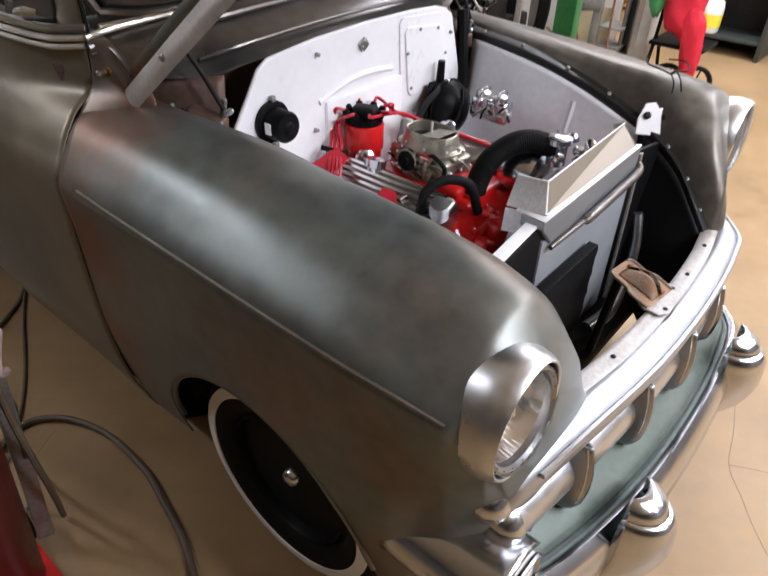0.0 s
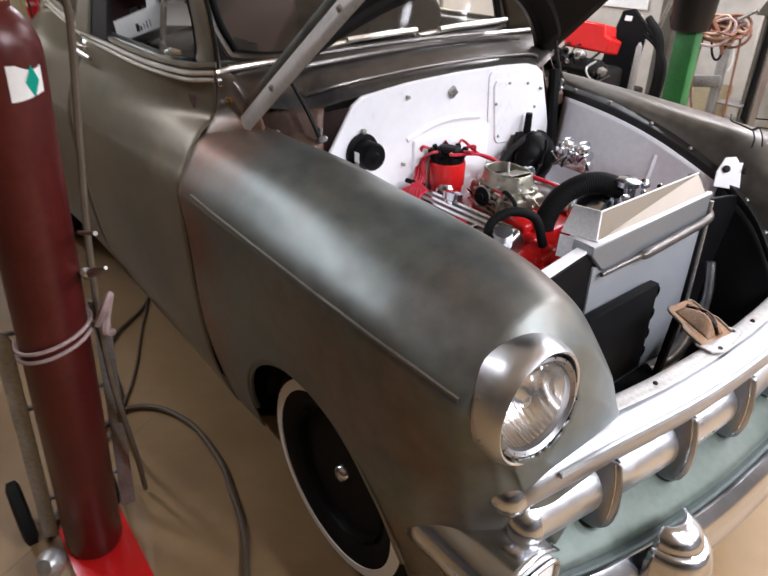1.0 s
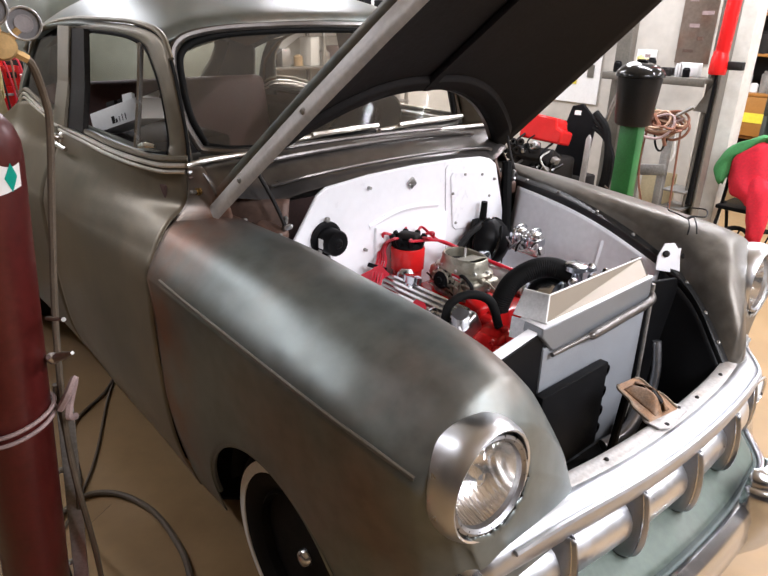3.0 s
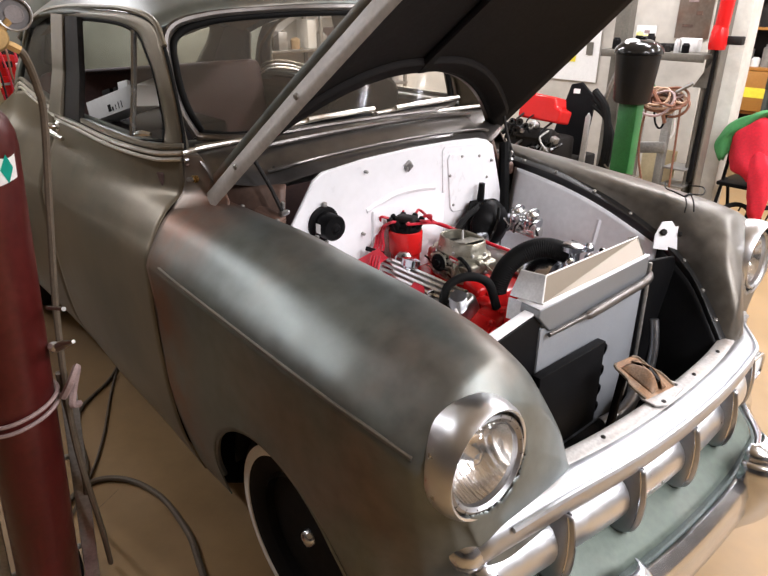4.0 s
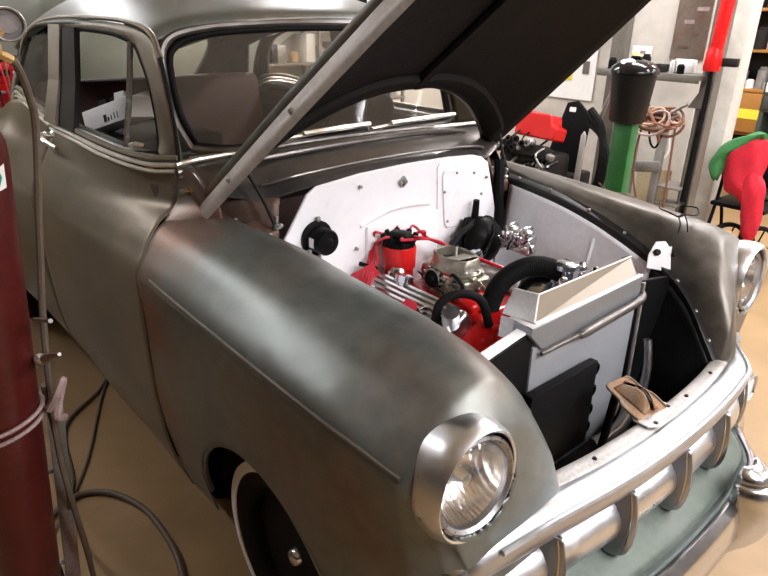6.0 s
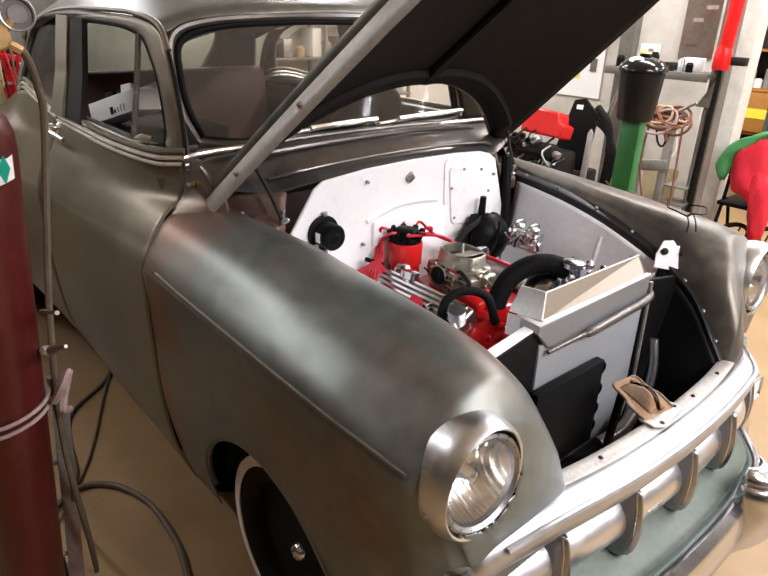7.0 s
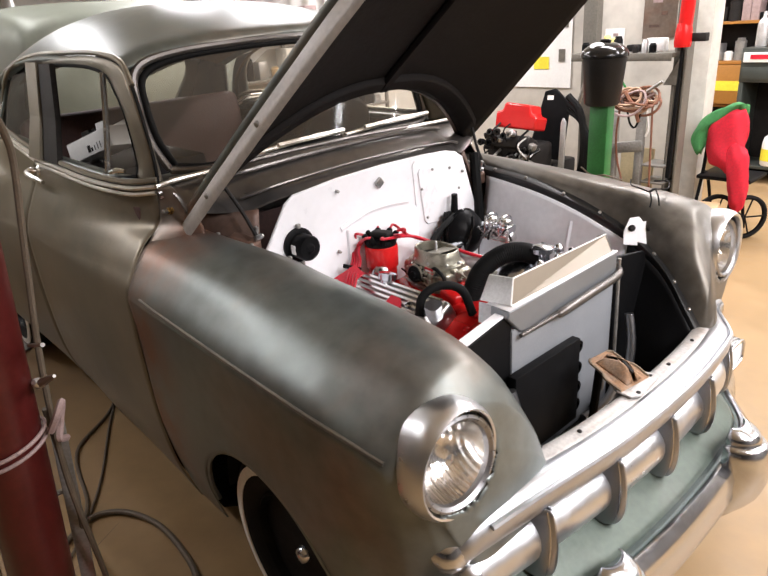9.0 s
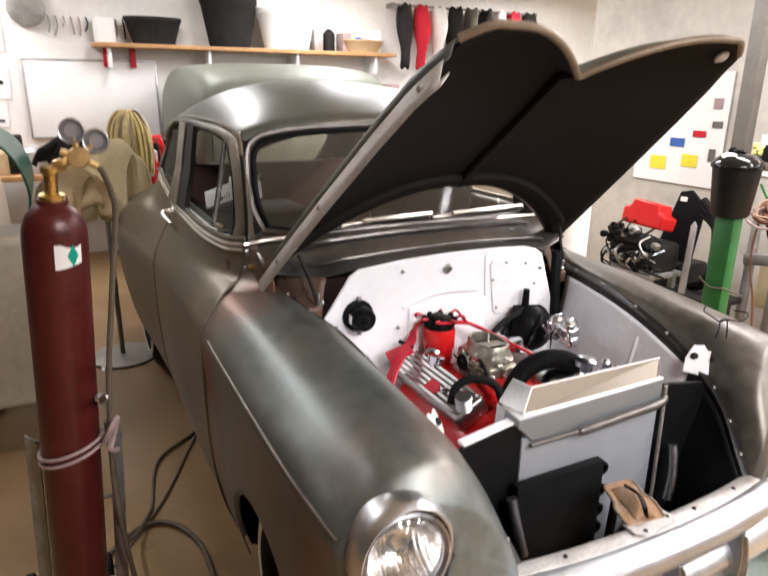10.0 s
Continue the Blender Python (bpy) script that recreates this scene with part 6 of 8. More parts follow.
for a in np.linspace(-0.50, 0.36, 14):
    lab.append([CM @ Vector((0.0782 * math.cos(a + 0.44), 0.0782 * math.sin(a + 0.44), h)) for h in (1.350 + 0.006 * math.sin(3 * a), 1.378, 1.408 - 0.010 * max(0, math.sin(4 * a + 1.2)))])
lb = part("cylinder_label", grid_bm(lab), M["paper"], cyl, "white paper label")
dia = []
for k in range(9):
    f = k / 8
    wd = 0.5 - abs(f - 0.5)
    dia.append([CM @ Vector((0.0792 * math.cos(0.49 + (f - 0.5) * 0.36), 0.0792 * math.sin(0.49 + (f - 0.5) * 0.36), 1.378 + d * wd * 0.058)) for d in (-1, 0, 1)])
part("hazard_diamond", grid_bm(dia), M["teal"], lb, "teal diamond mark")
for k, z in enumerate((0.762, 0.780)):
    ring = [CM @ Vector((0.084 * math.cos(a), 0.084 * math.sin(a), z + 0.03 * math.sin(a + 0.5) + 0.006 * k)) for a in np.linspace(0, 2 * math.pi, 24)]
    part("strap", tube_bm(ring, 0.005, 6, n=70), M["strap"], cyl, "knotted grey strap")
part("strap_knot", tube_bm([CM @ Vector((p[0], p[1], p[2] - 0.036)) for p in ((0.05, 0.085, 0.84), (0.07, 0.10, 0.89), (0.06, 0.12, 0.92), (0.05, 0.11, 0.86), (0.06, 0.10, 0.82), (0.04, 0.12, 0.80))], 0.009, 6), M["strap"], cyl)
# cart behind the bottle
cart = tagged(empty("cylinder_cart", (-0.33, -1.33, FLOOR)), "grey steel two-wheeled cylinder hand cart", "hand cart")
for y in (-0.10, 0.125):
    part("cart_rail", poly_bm([(-0.020, 0.02), (0.020, 0.02), (0.020, 0.745), (0.012, 0.765), (-0.020, 0.79)], 0.006, CM @ pose(-0.07, y, 0) @ pose(0, 0, 0, 90, 0, 70)), M["steel"], cart, "flat steel bar with a clipped top", bevel=0.002)
for h in (0.15, 0.5, 0.745):
    part("cart_rung", tube_bm([CM @ Vector((-0.092, -0.10, h)), CM @ Vector((-0.092, 0.125, h))], 0.008, 8), M["steel"], cart)
part("cart_plate", box_bm(0.30, 0.18, 0.016, (0, 0, 0), CM @ pose(0.05, 0.01, -0.010), 0.003), M["red"], cart, "red painted foot plate")
part("axle_cap", lathe_bm([(0.0, -0.035), (0.025, -0.03), (0.040, -0.005), (0.038, 0.012), (0.022, 0.032), (0, 0.036)], 24, aim((-0.352, -1.468, 0.062), (0.6, -0.6, 0.5))), M["alu_dull"], cart, "round grey axle cap")
for y in (-0.14, 0.10):
    part("cart_wheel", lathe_bm([(0.02, -0.02), (0.08, -0.02), (0.10, -0.012), (0.10, 0.012), (0.08, 0.02), (0.02, 0.02)], 24, aim((-0.60, -1.352 + y, FLOOR + 0.10), (0, 1, 0))), M["rubber"], cart)
ck = tagged(empty("ground_clamp", (-0.3, -1.2, 0.92)), "small bright earth clamp hooked on the cart strap", "clamp")
part("clamp_jaw", tube_bm([(-0.305, -1.205, 0.895), (-0.22, -1.2, 0.94), (-0.15, -1.195, 0.975)], 0.010, 8, radii=[0.012, 0.010, 0.004]), M["steel"], ck)
part("clamp_bolt", lathe_bm([(0.011, 0), (0.013, 0.01), (0.011, 0.025), (0.006, 0.03)], 10, aim((-0.285, -1.20, 0.905), (0.5, -0.6, 0.5))), M["alu_dull"], ck)
part("clamp_pin", tube_bm([(-0.30, -1.20, 1.0), (-0.17, -1.195, 1.045)], 0.005, 8), M["steel"], ck)
# regulator, gauges and hose
reg = tagged(empty("gas_regulator", (-0.27, -1.22, 1.56)), "brass gas regulator with two round dial gauges", "regulator")
RB = Vector((-0.285, -1.184, 1.571))
FACE = (0.96, -0.22, 0.10)
part("regulator_body", lathe_bm([(0.014, -0.035), (0.024, -0.02), (0.026, -0.005), (0.026, 0.012), (0.023, 0.016), (0, 0.017)], 28, aim(RB, FACE)), M["pale_brass"], reg, "round pale brass regulator body")
part("regulator_stem", tube_bm([(-0.29, -1.25, 1.545), (-0.295, -1.215, 1.56), RB + Vector((-0.01, -0.01, 0))], 0.011, 8), M["brass"], reg)
part("inlet_nut", lathe_bm([(0.016, 0), (0.018, 0.005), (0.018, 0.02), (0.014, 0.024)], 6, aim((-0.29, -1.242, 1.548), (0, 1, 0.35))), M["brass"], reg)
for gx, gy, gz in ((-0.280, -1.141, 1.611), (-0.285, -1.193, 1.636)):
    c = Vector((gx, gy, gz))
    g = part("gauge", lathe_bm([(0.020, -0.026), (0.027, -0.022), (0.029, -0.016), (0.0305, 0.0), (0.0305, 0.008), (0.027, 0.010), (0.0265, 0.004), (0.0, 0.004)], 36, aim(c, FACE)), M["gauge_grey"], reg, "round grey dial gauge")
    part("gauge_rim", lathe_bm([(0.0305, 0.002), (0.0315, 0.006), (0.0300, 0.011), (0.0275, 0.010)], 36, aim(c, FACE), cap=False), M["alu_dull"], g)
    part("gauge_dial", lathe_bm([(0.0165, 0.002), (0.0165, 0.0065), (0.0145, 0.0065), (0.0145, 0.0052), (0, 0.0052)], 30, aim(c, FACE)), M["gauge_face"], g)
    part("gauge_needle", box_bm(0.0135, 0.0016, 0.001, (0.004, 0, 0.0062), aim(c, FACE, 40)), M["redlead"], g)
    part("gauge_stem", tube_bm([RB + (c - RB) * 0.35, RB + (c - RB) * 0.75], 0.008, 8), M["pale_brass"], reg)
for d in ((0.0, 0.030, -0.018), (0.0, -0.03, 0.012)):
    part("hose_nut", lathe_bm([(0.009, -0.01), (0.010, 0), (0.009, 0.012)], 6, aim(RB + Vector(d), d)), M["pale_brass"], reg)
tagged(part("gas_hose", tube_bm([RB + Vector((0.0, 0.030, -0.018)), (-0.30, -1.135, 1.535), (-0.335, -1.115, 1.47), (-0.35, -1.112, 1.40), (-0.35, -1.145, 1.18), (-0.35, -1.18, 0.92), (-0.36, -1.20, 0.6), (-0.40, -1.18, 0.25), (-0.55, -1.15, FLOOR + 0.02)], 0.008, 8, n=60), M["rubber_cable"]), "thin dark gas hose hanging beside the cylinder", "hose")
Z = FLOOR + 0.013
tagged(part("floor_cable", tube_bm([(-0.55, -1.45, Z), (-0.85, -1.25, Z), (-0.985, -1.09, Z), (-0.934, -0.975, Z), (-0.762, -0.904, Z), (-0.551, -0.899, Z), (-0.392, -0.926, Z), (-0.1, -1.02, Z), (0.4, -1.35, Z), (0.8, -2.2, Z)], 0.011, 8, n=90), M["rubber_cable"]), "dark cable lying on the concrete floor", "cable")
tagged(part("floor_cable", tube_bm([(-0.36, -1.20, 0.80), (-0.42, -1.19, 0.4), (-0.80, -1.16, 0.05), (-1.10, -1.05, Z - 0.004), (-1.483, -0.963, Z - 0.004), (-1.715, -0.726, Z - 0.004), (-2.1, -0.5, Z - 0.004)], 0.008, 8, n=60), M["rubber_cable"]), "thin dark lead from the cart onto the floor", "cable")
tagged(part("floor_cable", tube_bm([(-0.70, -1.30, Z - 0.006), (-1.006, -1.078, Z - 0.006), (-1.235, -0.943, Z - 0.006), (-1.65, -0.749, Z - 0.006), (-2.2, -0.45, Z - 0.006)], 0.006, 8, n=40), M["rubber_cable"]), "thin brown lead lying on the concrete floor", "cable")
# spectacles left on the far fender
sg = tagged(empty("safety_glasses", (0.32, 0.55, 1.045)), "black wire safety spectacles lying on the bare fender", "spectacles")
part("bridge", tube_bm([(0.312, 0.545, 1.062), (0.318, 0.558, 1.068), (0.320, 0.575, 1.066)], 0.004, 6), M["black"], sg)
for p in ([(0.312, 0.545, 1.062), (0.27, 0.560, 1.066), (0.23, 0.580, 1.067), (0.207, 0.62, 1.075)], [(0.320, 0.575, 1.066), (0.335, 0.625, 1.060), (0.30, 0.70, 1.062), (0.25, 0.70, 1.058)], [(0.31, 0.55, 1.064), (0.335, 0.515, 1.05), (0.345, 0.49, 1.03)], [(0.32, 0.57, 1.066), (0.345, 0.54, 1.052), (0.36, 0.52, 1.03)]):
    part("temple_wire", tube_bm(p, 0.0024, 6), M["black"], sg)

# ---- along the far side ----
def thing(name, label, cat, at, group=""):
    return tagged(empty(name, at), label, cat, group)


rng0 = random.Random(12)
# spare engine with a red rocker cover on a stand
se = thing("spare_engine", "dark greasy engine with a red cover on a low steel stand", "engine", (-1.5, 2.35, FLOOR))
part("block", box_bm(0.40, 0.26, 0.20, (-1.52, 2.44, 0.66), None, 0.03, 2), M["dark"], se)
part("head", box_bm(0.38, 0.12, 0.09, (-1.52, 2.34, 0.765), pose(0, 0, 0, -30, 0, 0), 0.015), M["dark"], se)
part("red_cover", poly_bm([(-0.17, -0.06), (0.16, -0.07), (0.17, 0.02), (0.12, 0.035), (0.105, 0.10), (-0.10, 0.115), (-0.12, 0.06), (-0.17, 0.05)], 0.15, pose(-1.50, 2.50, 0.90, 78, 0, 3)), M["red"], se, "red plastic cover", bevel=0.014)
for k in range(46):
    x, y, z = -1.72 + 0.0095 * k, 2.25 + 0.06 * rng0.random(), 0.60 + 0.26 * rng0.random()
    m0 = M[rng0.choice(["dark", "black", "steel", "dark", "alu_dull", "rubber", "gloss"])]
    if k % 3 == 0:
        part("port", lathe_bm([(0.020, 0), (0.026, 0.035), (0.022, 0.045), (0.012, 0.045), (0.010, 0.015)], 12, aim((x, y, z), (rng0.uniform(-0.3, 0.6), -1, rng0.uniform(-0.2, 0.5)))), m0, se)
    elif k % 3 == 1:
        part("casting", box_bm(rng0.uniform(0.03, 0.08), 0.05, rng0.uniform(0.02, 0.05), (x, y + 0.03, z), pose(0, 0, 0, rng0.uniform(-25, 25), rng0.uniform(-25, 25), 0), 0.008), m0, se)
    else:
        part("lead", tube_bm([(x, y + 0.08, z + 0.08), (x + rng0.uniform(-0.05, 0.05), y - 0.03, z + 0.03), (x + rng0.uniform(-0.08, 0.08), y - 0.02, z - 0.05), (x + 0.05, y + 0.06, z - 0.10)], rng0.uniform(0.005, 0.011), 6), m0, se)
for x in (-1.68, -1.34):
    for y in (2.33, 2.55):
        part("stand_leg", box_bm(0.04, 0.04, 0.58, (x, y, FLOOR + 0.29), None, 0.004), M["steel"], se)
part("stand_top", box_bm(0.44, 0.32, 0.03, (-1.51, 2.43, FLOOR + 0.595), None, 0.004), M["steel"], se)
se.location += Vector((-0.05, -0.055, 0))
# dark stand of frames and loops behind it
mc = thing("welding_machine", "dark steel machine with a slanted black panel and hose loops", "machine", (-1.45, 2.75, FLOOR))
part("case", box_bm(0.34, 0.30, 0.62, (-1.55, 2.80, FLOOR + 0.31), None, 0.02), M["dark"], mc)
part("panel", poly_bm([(-0.20, 0.0), (0.09, 0.0), (0.10, 0.40), (-0.02, 0.50), (-0.10, 0.48)], 0.03, pose(-1.40, 2.66, 0.60, 80, 0, 6)), M["black"], mc, "slanted black side panel", bevel=0.006)
part("plate_label", box_bm(0.045, 0.006, 0.03, (-1.36, 2.56, 1.055), pose(0, 0, 0, -12, 0, 6)), M["paper"], mc)
part("strut", poly_bm([(-0.022, 0), (0.022, 0), (0.018, 0.50), (0.0, 0.53), (-0.018, 0.50)], 0.02, pose(-1.22, 2.50, 0.40, 86, 0, 10)), M["alu_dull"], mc, "bright steel strut", bevel=0.003)
part("base_tray", box_bm(0.44, 0.30, 0.04, (-1.18, 2.62, 0.42), None, 0.01), M["dark"], mc)
part("tray_leg", box_bm(0.05, 0.05, 0.42 - FLOOR, (-1.0, 2.66, (0.42 + FLOOR) / 2), None, 0.004), M["dark"], mc)
part("tray_leg", box_bm(0.05, 0.05, 0.42 - FLOOR, (-1.26, 2.66, (0.42 + FLOOR) / 2), None, 0.004), M["dark"], mc)
for k in range(3):
    part("cable_loop", tube_bm([(-1.26 + 0.03 * k, 2.62, 0.46), (-1.13 + 0.02 * k, 2.60, 0.55), (-1.11 + 0.02 * k, 2.60, 0.78), (-1.16, 2.62, 0.96 - 0.03 * k), (-1.27, 2.64, 1.06 - 0.05 * k)], 0.024 - 0.004 * k, 8), M["rubber"], mc)
part("handle_bar", tube_bm([(-1.20, 2.66, 1.0), (-1.16, 2.66, 1.14), (-1.12, 2.66, 1.24)], 0.014, 8), M["steel"], mc)
part("knob", lathe_bm([(0.02, 0), (0.05, 0.01), (0.055, 0.03), (0.04, 0.05), (0, 0.055)], 16, aim((-1.06, 2.64, 1.08), (0.4, -1, 0.2))), M["black"], mc)
mc.location += Vector((-0.045, -0.045, 0))
wt = thing("plastic_tank", "tall white plastic tank standing behind the car", "tank", (-1.58, 1.66, FLOOR))
part("tank_body", lathe_bm([(0.13, 0), (0.14, 0.02), (0.14, 1.12), (0.12, 1.18), (0.06, 1.21), (0, 1.215)], 32, pose(-1.58, 1.66, FLOOR)), M["whitewall"], wt)
part("tank_hook", tube_bm([(-1.47, 1.57, 1.10), (-1.45, 1.55, 1.05), (-1.46, 1.55, 1.0)], 0.006, 6), M["dark"], wt)
# green pedestal with a black bin
GX, GY = -0.725, 2.02
gp = thing("pedestal", "green painted steel pedestal with a black plastic bin on top", "pedestal", (GX, GY, FLOOR))
part("post", box_bm(0.118, 0.08, 1.15, (GX + 0.004, GY, FLOOR + 0.575), None, 0.010), M["green"], gp)
part("foot", box_bm(0.36, 0.36, 0.03, (GX, GY, FLOOR + 0.015), None, 0.008), M["green"], gp)
part("post_cord", tube_bm([(GX - 0.08, GY - 0.055, 0.74), (GX, GY - 0.062, 0.70), (GX + 0.08, GY - 0.058, 0.71), (GX + 0.16, GY, 0.68)], 0.005, 6), M["rubber_cable"], gp)
part("bin", lathe_bm([(0.088, 0), (0.098, 0.012), (0.120, 0.25), (0.122, 0.262)], 36, pose(GX, GY, 1.10)), M["bin"], gp, "black plastic bin, narrower at the base")
part("bin_lid", lathe_bm([(0.124, 0.258), (0.131, 0.262), (0.131, 0.276), (0.120, 0.298), (0.090, 0.322), (0.05, 0.334), (0.0, 0.337)], 36, pose(GX, GY, 1.10)), M["gloss"], gp, "glossy domed black lid")
part("lid_knob", box_bm(0.06, 0.03, 0.02, (GX - 0.01, GY + 0.02, 1.443), None, 0.008, 3), M["gloss"], gp)
part("lid_badge", lathe_bm([(0.0, 0), (0.034, 0.0), (0.032, 0.004), (0, 0.005)], 20, aim((GX - 0.005, GY - 0.076, 1.424), (0.12, -0.55, 0.82)) @ Matrix.Diagonal((1.2, 0.75, 1, 1))), M["paper"], gp)
# steel press frame with a shelf of small parts
bn = thing("press_frame", "grey steel workshop press frame with a shelf of small parts", "press", (-1.1, 3.0, FLOOR))
part("shelf", box_bm(0.74, 0.22, 0.03, (-1.115, 3.0, 1.295), None, 0.004), M["greypaint"], bn)
part("shelf_lip", box_bm(0.74, 0.012, 0.05, (-1.115, 2.885, 1.285), None, 0.003), M["greypaint"], bn)
part("shelf_block", box_bm(0.20, 0.07, 0.045, (-1.04, 3.06, 1.333), None, 0.006), M["dark"], bn)
part("upright", box_bm(0.11, 0.08, CEIL - FLOOR, (-1.42, 3.04, (CEIL + FLOOR) / 2), None, 0.006), M["greypaint"], bn, "grey steel channel upright")
for dx in (-0.035, 0.035):
    part("upright_flange", box_bm(0.016, 0.10, CEIL - FLOOR, (-0.728 + dx, 3.02, (CEIL + FLOOR) / 2), None, 0.004), M["greypaint"], bn)
part("upright", box_bm(0.06, 0.012, CEIL - FLOOR, (-0.728, 3.064, (CEIL + FLOOR) / 2), None, 0.003), M["greypaint"], bn, "grey steel channel upright")
part("gusset", poly_bm([(0, 0), (0.10, 0), (0.10, 0.18)], 0.012, pose(-0.82, 2.97, 1.10, 90, 0, 0)), M["greypaint"], bn)
for x, w, h in ((-1.115, 0.045, 0.98), (-0.92, 0.05, 1.02)):
    part("leg", box_bm(w, 0.05, h, (x, 2.90, FLOOR + h / 2), None, 0.004), M["steel"], bn)
part("cross_bar", box_bm(0.26, 0.04, 0.075, (-1.02, 2.89, 0.68), pose(0, 0, 0, 0, -9, 0), 0.004), M["steel"], bn)
for z in (0.34, 0.44, 0.56):
    part("tray", box_bm(0.16, 0.20, 0.014, (-0.82, 3.0, z), None, 0.003), M["steel"], bn)
part("back_sheet", box_bm(0.26, 0.010, 0.36, (-1.03, 3.10, 0.46), None, 0.003), M["cream_sheet"], bn, "cream coloured sheet leaning behind the legs")
# coil of hoses hung on the press
hc = thing("hose_coil", "tangled coil of brown and tan air hoses on a hook", "hose", (-0.87, 2.75, 1.0))
rng = random.Random(4)
for k in range(14):
    rx, rz = rng.uniform(0.07, 0.135), rng.uniform(0.022, 0.07)
    cx, cz, ph = -0.865 + rng.uniform(-0.035, 0.035), 1.035 + rng.uniform(-0.04, 0.035), rng.uniform(-0.5, 0.5)
    sl = rng.uniform(-0.25, 0.35)
    ring = [(cx + rx * math.cos(a), 2.74 - 0.008 * k + 0.03 * math.sin(a + ph), cz + rz * math.sin(a) + 0.015 * math.sin(2 * a + k) + sl * rx * math.cos(a)) for a in np.linspace(0, 2 * math.pi, 16)]
    part("hose_loop", tube_bm(ring, 0.0085, 6, n=40), M[["hose_tan", "hose_brown", "hose_tan", "strap", "hose_brown"][k % 5]], hc)
for pts, m0 in (([(-0.985, 2.72, 1.02), (-1.005, 2.72, 0.80), (-0.985, 2.72, 0.62), (-0.93, 2.72, 0.42), (-0.88, 2.72, FLOOR + 0.02)], "hose_brown"), ([(-0.765, 2.72, 1.02), (-0.755, 2.72, 0.80), (-0.745, 2.72, 0.55), (-0.73, 2.72, 0.2), (-0.72, 2.72, FLOOR + 0.02)], "hose_brown"), ([(-0.80, 2.71, 1.0), (-0.775, 2.71, 0.86), (-0.79, 2.71, 0.80)], "paper"), ([(-0.93, 2.70, 0.98), (-0.90, 2.70, 0.88), (-0.86, 2.70, 0.86), (-0.83, 2.70, 0.95)], "rubber")):
    part("hose_tail", tube_bm(pts, 0.007, 6), M[m0], hc)
part("hose_tail", tube_bm([(-0.93, 2.66, 1.09), (-0.86, 2.65, 1.00), (-0.82, 2.66, 0.90)], 0.012, 6), M["hose_brown"], hc)
part("hose_tip", tube_bm([(-1.0, 2.68, 1.20), (-0.93, 2.68, 1.10)], 0.007, 6), M["green"], hc)
part("hose_tip", tube_bm([(-0.80, 2.70, 1.09), (-0.74, 2.70, 1.13), (-0.70, 2.70, 1.155)], 0.011, 8), M["steel"], hc)
for x, h, r, m0 in ((-1.40, 0.075, 0.028, "black"), (-1.15, 0.11, 0.03, "black"), (-1.215, 0.035, 0.05, "dark"), (-0.955, 0.085, 0.022, "alu_dull"), (-0.90, 0.06, 0.024, "black"), (-1.02, 0.05, 0.02, "dark")):
    tagged(part("shelf_can", lathe_bm([(r, 0), (r, h * 0.8), (r * 0.75, h * 0.9), (r * 0.7, h), (0, h)], 18, pose(x, 2.93, 1.31)), M[m0]), "small workshop tin standing on the press shelf", "can", "tins on the press shelf")
rag = bmesh.new()
for k in range(7):
    lathe_bm([(0.0, -0.02), (0.022, -0.012), (0.026, 0.004), (0.016, 0.02), (0, 0.024)], 8, aim((-1.235 + 0.022 * (k % 3), 2.93 + 0.012 * (k % 2), 1.365 + 0.022 * (k // 3)), (0.3 * (k % 3 - 1), -0.5, 1)), bm=rag)
tagged(part("yellow_rag", rag, M["pale_yellow"]), "crumpled pale yellow rag on the press shelf", "rag")
tagged(part("parts_box", box_bm(0.13, 0.06, 0.085, (-0.925, 3.04, 1.353), None, 0.004), M["paper"]), "small white parts box on the press shelf", "box")
# columns
for x, y, w, m0, l in ((-0.855, 3.62, 0.165, "oldwhite", "white painted column"),):
    tagged(part("column", box_bm(w, w, CEIL - FLOOR, (x, y, (CEIL + FLOOR) / 2), None, 0.006), M[m0]), l, "column", kind="structure")
tagged(part("grey_partition", box_bm(2.4, 0.05, CEIL - FLOOR, (-2.20, 3.5, (CEIL + FLOOR) / 2), None, 0.004), M["greywall"]), "dull grey-beige partition panel behind the press", "partition", kind="structure")
# red hydraulic ram hung on the upright
jk = thing("hydraulic_ram", "red hydraulic ram hanging from the press", "hydraulic ram", (-0.72, 3.15, 1.3))
part("ram_body", lathe_bm([(0.040, 0), (0.042, 0.02), (0.045, 1.1), (0.03, 1.12)], 20, pose(-0.675, 2.88, 1.47, 0, 2, 0)), M["red"], jk)
part("ram_end", lathe_bm([(0.05, 0), (0.055, 0.03), (0.05, 0.10), (0.042, 0.14)], 20, pose(-0.68, 2.88, 1.345)), M["red"], jk)
part("ram_bracket", box_bm(0.16, 0.05, 0.05, (-0.62, 2.91, 1.40), None, 0.006), M["dark"], jk)
part("ram_rod", tube_bm([(-0.68, 2.88, 1.36), (-0.685, 2.88, 0.95), (-0.69, 2.88, 0.50)], 0.013, 8, radii=[0.008, 0.014, 0.02]), M["black"], jk)
